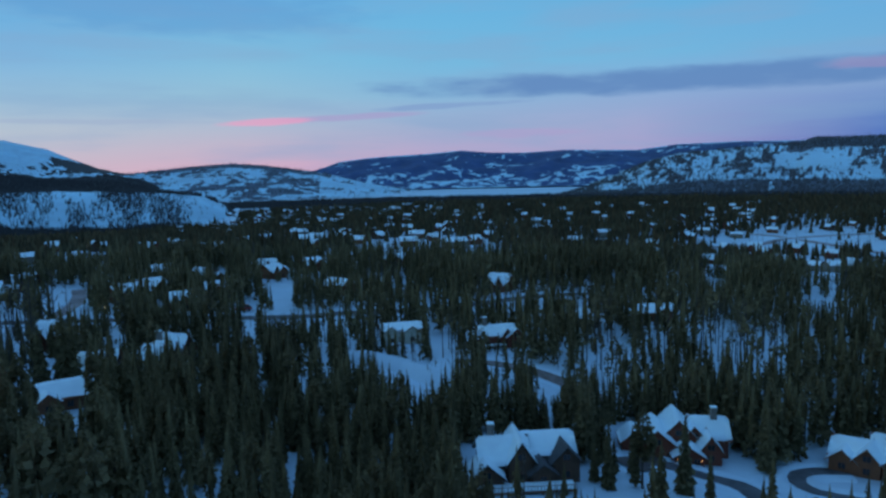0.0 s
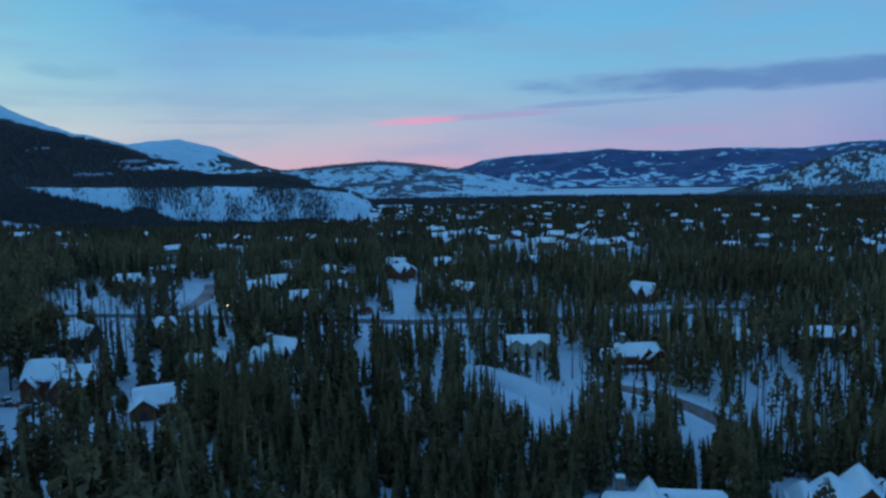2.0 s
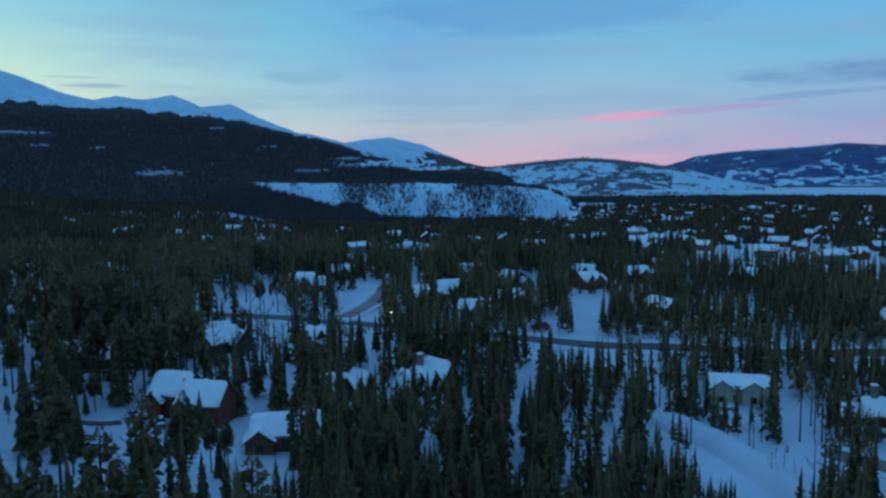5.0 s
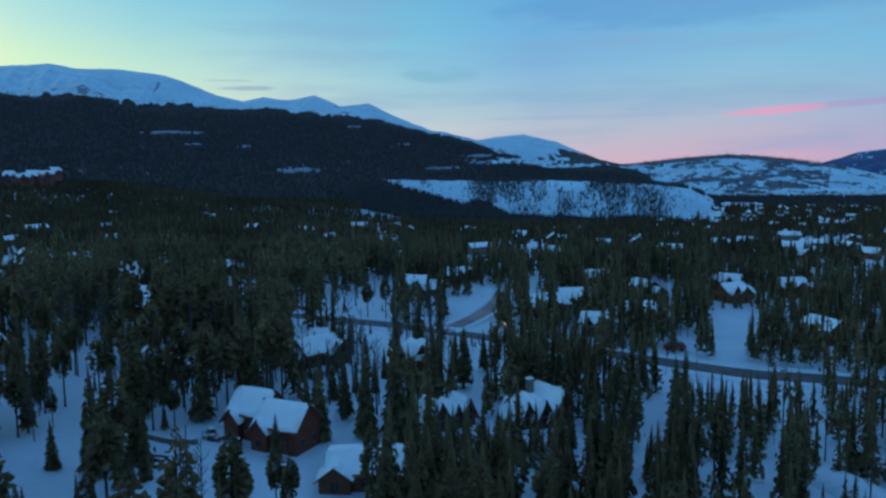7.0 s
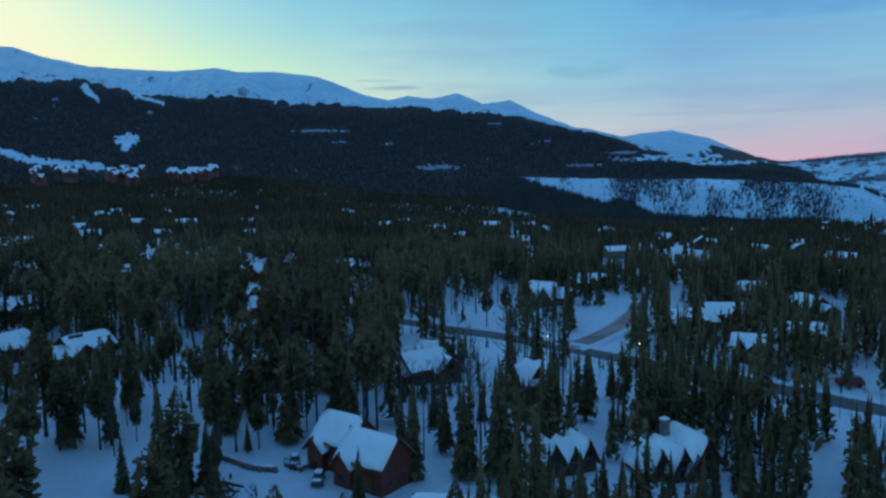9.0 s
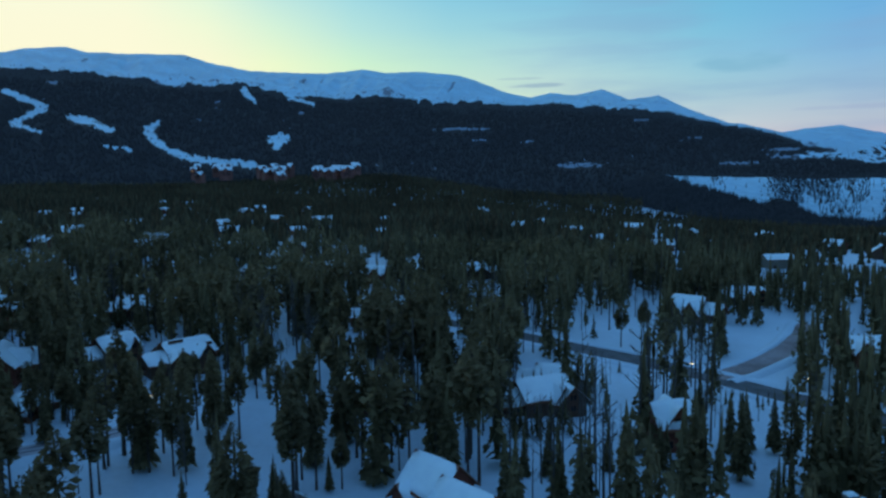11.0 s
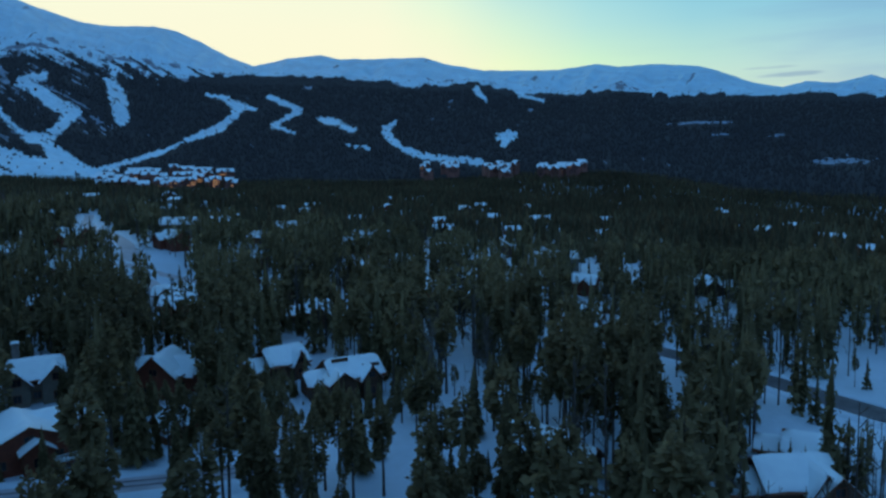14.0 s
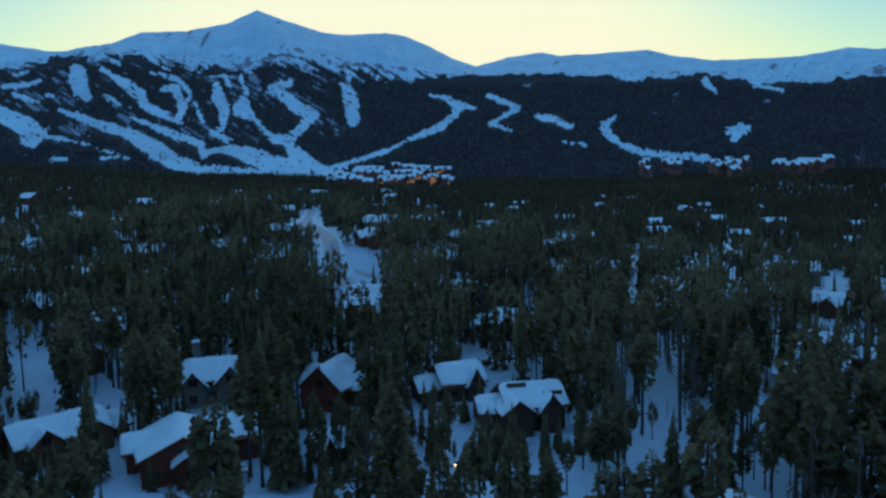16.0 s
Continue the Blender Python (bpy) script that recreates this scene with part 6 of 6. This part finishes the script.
tx, ty = np.concatenate([tx, sx0]), np.concatenate([ty, sy0])
(ta, tr), opened, stand = bearing(tx, ty), np.concatenate([opened, np.ones(len(sx0))]), np.concatenate([stand, np.zeros(len(sx0))])
th = np.concatenate([th, rng.uniform(4, 9, len(sx0))])
bare_trunks = np.concatenate([bare_trunks, np.zeros(len(sx0), bool)])
# pines with bare trunks stand more to the west, dense firs to the north, bare aspens in patches
pine = ((rng.random(len(tx)) < np.clip((ta - 25) / 45, 0.08, 0.70)) | bare_trunks) & ~young
aspen = ((stand > 0.46) & (rng.random(len(tx)) < 0.85)) | ((opened > .5) & ~young & (rng.random(len(tx)) < .15)) | (bare_trunks & (rng.random(len(tx)) < .35))
tk = np.where(aspen, 2, np.where(pine, 1, 0))
tz = ground_z(tx, ty) - 0.2

# single trees: those along the stretch that the flight passes nearest
STRETCH = [(48, 128), (-5, 132), (-60, 148), (-105, 150), (-150, 146), (-178, 150), (-190, 175), (-178, 140), (-182, 84)]
near_d = line_dist(tx, ty, STRETCH)
single = np.zeros(len(tx), bool)
single[np.argsort(near_d)[:290]] = True
FIRS = [(conifer(200 + k, 820, .05 + .04 * (k % 3), .105 + .02 * (k % 2), "fir", .95), "fir") for k in range(4)]
PINES = [(conifer(220 + k, 800, .32 + .06 * (k % 3), .092 + .02 * (k % 2), "pine", .82), "pine") for k in range(3)]
ASPENS = [bare_tree(240 + k) for k in range(2)]
TR = trunk_mesh(.85)
protos = {0: [], 1: [], 2: []}


def tree_thing(kind_name, label, crown, crown_mat, trunk, trunk_mat):
    root = new(kind_name)
    tagged(root, label, "tree", "trees of the near forest")
    if trunk is not None:
        part("trunk", trunk[0], trunk[1], trunk_mat, root)
    part("crown", crown[0], crown[1], crown_mat, root)
    return root


for (v, f), _ in FIRS:
    protos[0].append(tree_thing("fir_tree", "slender dark green fir standing in snow", (v, f), M_NEEDLE, TR, M_BARK))
for (v, f), _ in PINES:
    protos[1].append(tree_thing("pine_tree", "lodgepole pine with bare lower trunk in snow", (v, f), M_NEEDLE2, TR, M_BARK))
for v, f in ASPENS:
    root = new("aspen_tree")
    tagged(root, "leafless grey aspen standing in snow", "tree", "trees of the near forest")
    part("trunk", v[:6], f[:6], M_ASPEN, root)
    part("crown", v[6:], f[6:] - 6, M_ASPEN, root, "bare grey twigs")
    protos[2].append(root)
first = {}
for i in np.where(single)[0]:
    k = int(tk[i])
    pick = int(rng.integers(len(protos[k])))
    w = float(rng.uniform(.8, 1.1))
    m = pose(float(tx[i]), float(ty[i]), float(tz[i]), 0, 0, float(rng.uniform(0, 360))) @ Matrix.Diagonal((float(th[i]) * w, float(th[i]) * w, float(th[i]), 1))
    if (k, pick) not in first:
        first[(k, pick)] = (protos[k][pick], m)
    else:
        copy_thing(protos[k][pick], m)
# the lone fir on the open snow
lone = copy_thing(protos[0][0], pose(-136.5, 139, float(ground_z(np.array([-136.5]), np.array([139.0]))[0]) - .1) @ Matrix.Diagonal((13, 13, 9.6, 1)))
tagged(lone, "lone bushy fir on open snow")
# firs and pines that stand out: place, height, 0 for a fir or 1 for a pine
ROUND_CHALET = [(-110.0, 166.5, 9.6, 0), (-111.4, 178.9, 17.9, 0), (-105.6, 185.9, 17.0, 0), (-115.4, 190.0, 15.1, 0), (-140.0, 160.2, 15.9, 1), (-138.2, 163.9, 10.1, 1), (-138.5, 161.8, 6.6, 0), (-130.8, 147.1, 12.7, 0),
         (-128.7, 149.6, 12.7, 0), (-140.7, 157.2, 18.9, 1), (-99.3, 185.3, 2.3, 0), (-101.8, 191.2, 22.6, 0), (-120.6, 183.9, 11.9, 0), (-83.4, 167.4, 9.6, 0), (-105.9, 154.1, 6.2, 0), (-113.9, 147.2, 4.0, 0),
         (-81.7, 174.8, 11.3, 0), (-80.2, 176.4, 10.9, 0), (-164.5, 154.5, 15.5, 1), (-156.8, 213.8, 4.7, 0)]
BELOW_GABLES = [(-115.9, 221.1, 15.0, 0), (-108.9, 223.9, 16.3, 0), (-101.6, 226.5, 16.6, 1), (-99.7, 232.5, 17.0, 0), (-96.9, 236.5, 17.1, 0), (-95.5, 184.6, 9.5, 0), (-90.8, 187.2, 4.7, 0), (-86.2, 193.2, 10.3, 0),
         (-83.6, 195.3, 11.2, 0), (-81.8, 197.6, 9.4, 0), (-73.8, 208.1, 10.4, 0), (-72.4, 210.1, 9.5, 0)]
BY_RED_HOUSE = [(-181.0, 86.2, 18.1, 0), (-178.0, 103.7, 9.4, 0), (-179.0, 108.0, 11.0, 1), (-177.9, 97.3, 6.0, 0), (-174.5, 85.2, 9.4, 0), (-181.7, 112.8, 22.1, 1), (-182.0, 116.5, 19.6, 0), (-177.3, 123.2, 12.1, 0),
         (-204.6, 78.9, 5.5, 0), (-220.2, 80.7, 14.7, 1), (-184.6, 110.0, 20.7, 1)]
BY_LANE = [(-190.1, 161.6, 11.1, 1), (-182.0, 162.9, 13.8, 1), (-181.2, 165.5, 14.3, 1), (-176.1, 155.2, 9.9, 0), (-181.4, 173.1, 14.3, 0), (-183.3, 177.5, 14.6, 1), (-181.3, 180.9, 14.8, 0), (-183.5, 191.3, 13.7, 1),
         (-185.4, 195.7, 13.0, 1)]
BY_ROAD = [(-139.1, 233.7, 11.6, 0), (-136.0, 238.3, 12.6, 0), (-130.2, 238.9, 10.6, 0), (-117.3, 231.9, 12.8, 0), (-116.6, 235.6, 12.4, 0), (-113.2, 239.2, 12.2, 0), (-127.5, 215.8, 8.7, 0), (-182.1, 267.7, 14.3, 1),
           (-175.5, 269.8, 15.4, 1), (-169.9, 282.6, 10.3, 1), (-163.4, 287.0, 14.4, 0), (-176.3, 281.7, 7.6, 1), (-127.1, 192.2, 9.3, 0), (-125.2, 196.0, 10.2, 0), (-123.8, 201.8, 9.0, 0), (-122.0, 206.3, 9.9, 0),
           (-117.8, 214.3, 9.4, 0)]
for i, (fx, fy, fh, k) in enumerate(BY_ROAD + ROUND_CHALET + BELOW_GABLES + BY_RED_HOUSE + BY_LANE):
    fz = float(ground_z(np.array([fx]), np.array([fy]))[0]) - .2
    wide = fh * (1.15 if k == 0 else 1.0) if fh > 4 else fh * 1.9
    copy_thing(protos[k][i % 3], pose(fx, fy, fz, 0, 0, 47 * i) @ Matrix.Diagonal((wide, wide, fh, 1)))
for ob, m in first.values():
    ob.matrix_basis = m
for k in protos:
    for pick, ob in enumerate(protos[k]):
        if (k, pick) not in first:
            ob.matrix_basis = pose(-20 - 6 * pick, 60 + 5 * k, float(ground_z(np.array([-20.0 - 6 * pick]), np.array([60.0 + 5 * k]))[0]) - .2) @ Matrix.Diagonal((12, 12, 12, 1))

def tiers(seed, n, sides, rad, base=.06):
    """A far conifer: a few jagged skirts, one above the other."""
    r = np.random.default_rng(seed)
    V, F = [], []
    for i in range(n):
        z0, z1 = base + (1 - base) * i / n * .9, min(1.0, base + (1 - base) * (i + 1.7) / n)
        q = rad * (1 - .85 * i / n)
        k = len(V)
        V += [(q * r.uniform(.65, 1.2) * math.cos(6.283 * (j + .3 * i) / sides), q * r.uniform(.65, 1.2) * math.sin(6.283 * (j + .3 * i) / sides), z0 + r.uniform(-.03, .03)) for j in range(sides)]
        V.append((r.normal(0, .006), r.normal(0, .006), z1))
        F += [(k + j, k + (j + 1) % sides, k + sides) for j in range(sides)]
    return np.array(V), np.array(F)


rest = ~single
TR3 = trunk_mesh(.8, .012, 4)
near_set = [[(*conifer(300 + k, 300, .06 + .04 * (k % 3), .110, "fir", 1.32), 0), (*TR3, 2)] for k in range(3)] + \
           [[(*conifer(320 + k, 280, .36 + .06 * (k % 3), .096, "pine", 1.2), 1), (*TR3, 2)] for k in range(3)] + [[(*bare_tree(340 + k, 9), 3)] for k in range(2)]
mid_set = [[(*conifer(365 + k, 84, .05 + .04 * (k % 3), .112, "fir", 2.1), 0)] for k in range(3)] + \
          [[(*conifer(385 + k, 76, .36 + .06 * (k % 3), .098, "pine", 2.0), 1), (*trunk_mesh(.7, .012, 3), 2)] for k in range(3)] + [[(*bare_tree(395 + k, 6), 3)] for k in range(2)]
back_set = [[(*conifer(360 + k, 30, .05 + .04 * (k % 3), .115, "fir", 3.4), 0)] for k in range(3)] + \
           [[(*conifer(380 + k, 26, .36 + .06 * (k % 3), .100, "pine", 3.2), 1), (*trunk_mesh(.7, .012, 3), 2)] for k in range(3)] + [[(*bare_tree(390 + k, 5), 3)] for k in range(2)]
sub = np.where(tk == 0, rng.integers(0, 3, len(tk)), np.where(tk == 1, 3 + rng.integers(0, 3, len(tk)), 6 + rng.integers(0, 2, len(tk))))
aside_set = [[(*tiers(350 + k, 4, 7, .15), 0)] for k in range(3)] + [[(*tiers(355 + k, 3, 7, .13, .36), 1), (*trunk_mesh(.7, .012, 3), 2)] for k in range(3)] + [[(*bare_tree(358 + k, 5), 3)] for k in range(2)]
aside = ((ty < 94) & (tx > -245 + 1.43 * ty)) | (tx > 125 + .6 * (ty - 130))      # behind and beside the flight
for zone, tset, zname, zlabel in ((aside, aside_set, "side_forest", "forest of firs and pines behind the flight"), (~aside & (near_d < 37), near_set, "near_forest", "dense forest of firs, pines and bare aspens over snow"),
                                  (~aside & (near_d >= 37) & (near_d < 95), mid_set, "mid_forest", "thick forest of firs and pines round the houses"),
                                  (~aside & (near_d >= 95), back_set, "back_forest", "thick forest of firs and pines climbing from the houses")):
    some = rest & zone
    scatter_mesh(zname, zlabel, tset, sub[some], tx[some], ty[some], tz[some], th[some], [M_NEEDLE, M_NEEDLE2, M_BARK, M_ASPEN], rng.uniform(.88, 1.28, int(some.sum())))


# the forest goes on south of the flight
south = np.random.default_rng(77)
fx, fy = jitter_grid(-330, 260, -230, 90, 7.5, south)
fa, fr = bearing(fx, fy)
keep = ((fa <= -100) | (fa >= 138) | (fy <= -60)) & (fr > 18) & (fr < 320) & (fx > -225 + 1.43 * fy) & (fbm(fx / 40, fy / 40, 3, 25) > -.3)
fx, fy = fx[keep], fy[keep]
scatter_mesh("south_forest", "forest of firs and pines south of the flight", aside_set, south.integers(0, 6, len(fx)), fx, fy, ground_z(fx, fy) - .2, south.uniform(9, 17, len(fx)),
             [M_NEEDLE, M_NEEDLE2, M_BARK, M_ASPEN], south.uniform(.88, 1.28, len(fx)))

# the valley's forest
vx, vy = jitter_grid(-1500, 1200, -900, 1650, 6.5, rng)
va, vr = bearing(vx, vy)
keep = (vr >= 370) & (vr < 1420) & (va > -56) & (va < 132)
vx, vy, va, vr = vx[keep], vy[keep], va[keep], vr[keep]
dens = fbm(vx / 85, vy / 85, 3, 35) + 0.6 * fbm(vx / 24, vy / 24, 2, 36) - 0.1 * (va < -20)
bench = (va > 15) & (va < 43) & (vr > 1240)
vstand = fbm(vx / 130, vy / 130, 3, 38)
opened_v, bare_v, cap_v = open_ground(vx, vy)
opened_v = (opened_v > .5) | (bare_v & (rng.random(len(vx)) < .6)) | (cap_v < 3)
keep = (dens > np.where(vr > 850, -0.8, -0.45)) & ((vr < 1000) | (va > 36) | (rng.random(len(vx)) < .7)) & (~opened_v | (rng.random(len(vx)) < .42 * (fbm(vx / 16, vy / 16, 2, 39) > -.05) * (np.min([line_dist(vx, vy, rd[2]) for rd in ROADS], axis=0) > 11))) & ((vstand < .27) | (rng.random(len(vx)) < np.where(vr > 800, .9, .30))) & ~(bench & (rng.random(len(vx)) < .985))
vx, vy, va, vr, vstand, cap_v = vx[keep], vy[keep], va[keep], vr[keep], vstand[keep], cap_v[keep]
vh = np.minimum(cap_v, 9.5 + 6 * rng.random(len(vx)) + 2.5 * fbm(vx / 90, vy / 90, 2, 37))
vh = np.where((va > 90.6) & (va < 100.4) & (vr > 1070) & (vr < 1275), np.minimum(vh, 3.0 + 4.5 * np.clip((1250 - vr) / 180, 0, 1)), vh)     # young growth below the lodges
vk = rng.integers(0, 6, len(vx))
vk = np.where((vstand > .27) & (vr < 800) & (rng.random(len(vx)) < .88), 6, vk)
for ring, n1, s1, zname, zlabel in ((vr < 680, 3, 8, "valley_forest", "wide conifer forest filling the snowy valley"), (vr >= 680, 2, 3, "far_valley_forest", "distant conifer forest across the valley floor")):
    vset = [[(*tiers(400 + k, n1, s1, .19), 0)] for k in range(4)] + [[(*tiers(420 + k, n1, s1, .16, .3), 1)] for k in range(2)] + [[(*bare_tree(440, 3), 2)]]
    scatter_mesh(zname, zlabel, vset, vk[ring], vx[ring], vy[ring], ground_z(vx[ring], vy[ring]) - .3, vh[ring], [M_VNEEDLE, M_VNEEDLE2, M_ASPEN], rng.uniform(.75, 1.15, int(ring.sum())))


# ---- far forests ----
def cones(sides=5):
    k = np.arange(sides) * 2 * np.pi / sides
    V = np.concatenate([np.stack([.2 * np.cos(k), .2 * np.sin(k), np.full(sides, .05)], -1), [(0, 0, 1)]])
    return V, np.array([(j, (j + 1) % sides, sides) for j in range(sides)])


CONE, SPIKE = cones(), cones(4)
M_BENCHTREE = material("dark_bench_trees", (.048, .045, .046), 0.85, spread=0.35, scale=0.05, bump=0.0, rand=0.35)
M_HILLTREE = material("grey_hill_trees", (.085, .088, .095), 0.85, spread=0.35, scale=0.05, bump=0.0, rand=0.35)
n = 72000
A, R = rng.uniform(17.5, 131.5, n), np.sqrt(rng.uniform(R_FOOT**2, (R_TREE + 260)**2, n))
Z = massif_z(A, R)
H = rng.uniform(7, 12, n) * np.where(R > R_TREE - 150, .6, 1)
keep = ~snow_on_massif(A, R)
for up in (0, .3, .6, .9):
    e = angle_up(Z + H * up, R)
    keep &= (run_at(A, e) < 0) & ~bald_at(A, e) & ~glade_at(A, e)
keep |= snow_on_massif(A, R) & (R < R_TREE + 200) & (rng.random(n) < .05)
A, R, Z, H = A[keep], R[keep], Z[keep], H[keep]
x, y = polar(A, R)
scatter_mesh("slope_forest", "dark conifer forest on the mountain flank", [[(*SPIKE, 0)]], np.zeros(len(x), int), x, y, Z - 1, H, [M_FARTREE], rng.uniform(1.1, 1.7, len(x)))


# woods on the valley floor beyond, up to the far hills
n = 26000
A, R = rng.uniform(-42, 46, n), np.sqrt(rng.uniform(1400**2, 2500**2, n))
x, y = polar(A, R)
far = np.clip((R - 1450) / 900, 0, 1)
Z = ground_z(x, y) * (1 - far) - 50 * far
keep = (fbm(x / 120, y / 120, 3, 45) > -.35) & ~((A > 13) & (A < 45) & (R < 1830)) & ~((A < -11) & (R > 1680))
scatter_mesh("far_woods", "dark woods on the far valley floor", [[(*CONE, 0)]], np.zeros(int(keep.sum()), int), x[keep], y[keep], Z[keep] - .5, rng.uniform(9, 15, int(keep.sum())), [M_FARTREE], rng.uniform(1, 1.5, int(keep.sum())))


def forest_on(name, label, ob, n, hmin, hmax, test, mat, template, seed, wide=1.0):
    """Trees spread over a hill's mesh, where the test on bearing, share of height and noise allows."""
    r = np.random.default_rng(seed)
    me = ob.data
    co = np.empty(len(me.vertices) * 3)
    me.vertices.foreach_get("co", co)
    co = co.reshape(-1, 3)
    fv = np.empty(len(me.polygons) * 4, np.int32)
    me.loops.foreach_get("vertex_index", fv)
    fv = fv.reshape(-1, 4)
    mi = np.empty(len(me.polygons), np.int32)
    me.polygons.foreach_get("material_index", mi)
    p0, p1, p3 = co[fv[:, 0]], co[fv[:, 1]], co[fv[:, 3]]
    area = np.linalg.norm(np.cross(p1 - p0, p3 - p0), axis=1)
    mid = co[fv].mean(1)
    w = area * test(*bearing(mid[:, 0], mid[:, 1]), mid[:, 2], mi)
    f = r.choice(len(fv), n, p=w / w.sum())
    u, v = r.random(n)[:, None], r.random(n)[:, None]
    P = p0[f] + u * (p1[f] - p0[f]) + v * (p3[f] - p0[f])
    return scatter_mesh(name, label, [[(*template, 0)]], np.zeros(n, int), P[:, 0], P[:, 1], P[:, 2] - .5, r.uniform(hmin, hmax, n), [mat], wide * r.uniform(.7, 1.3, n))


HILLS = {o.name: o for o in scene.objects if o.name in ("wooded_hill", "snowy_bench", "snowy_knoll")}
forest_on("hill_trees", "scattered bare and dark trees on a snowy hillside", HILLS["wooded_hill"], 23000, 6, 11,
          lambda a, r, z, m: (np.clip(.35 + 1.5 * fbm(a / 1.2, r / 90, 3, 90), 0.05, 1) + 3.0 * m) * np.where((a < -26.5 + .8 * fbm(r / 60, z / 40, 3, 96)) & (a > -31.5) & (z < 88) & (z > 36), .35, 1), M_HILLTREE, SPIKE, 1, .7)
forest_on("bench_trees", "sparse dark trees on the edge of a snowy bench", HILLS["snowy_bench"], 27000, 5, 10,
          lambda a, r, z, m: (np.clip(.60 + 1.9 * fbm(a / 1.0, r / 120, 3, 91) + .7 * np.exp(-((a - 22.5) / 2.6)**2) + 1.4 * np.exp(-((a - 33.2) / .7)**2), 0.04, 1.6) * (r < 1470) * np.clip((a - 18.3) / 1.5, .05, 1) * np.clip((36 - a) / 3, .3, 1) + .6 * (r < 1240) + 5.0 * m + 1.5 * (r > 1485) * (r < 1580) * (fbm(a / .6, r / 900, 2, 95) > -.25)), M_BENCHTREE, SPIKE, 2, .6)
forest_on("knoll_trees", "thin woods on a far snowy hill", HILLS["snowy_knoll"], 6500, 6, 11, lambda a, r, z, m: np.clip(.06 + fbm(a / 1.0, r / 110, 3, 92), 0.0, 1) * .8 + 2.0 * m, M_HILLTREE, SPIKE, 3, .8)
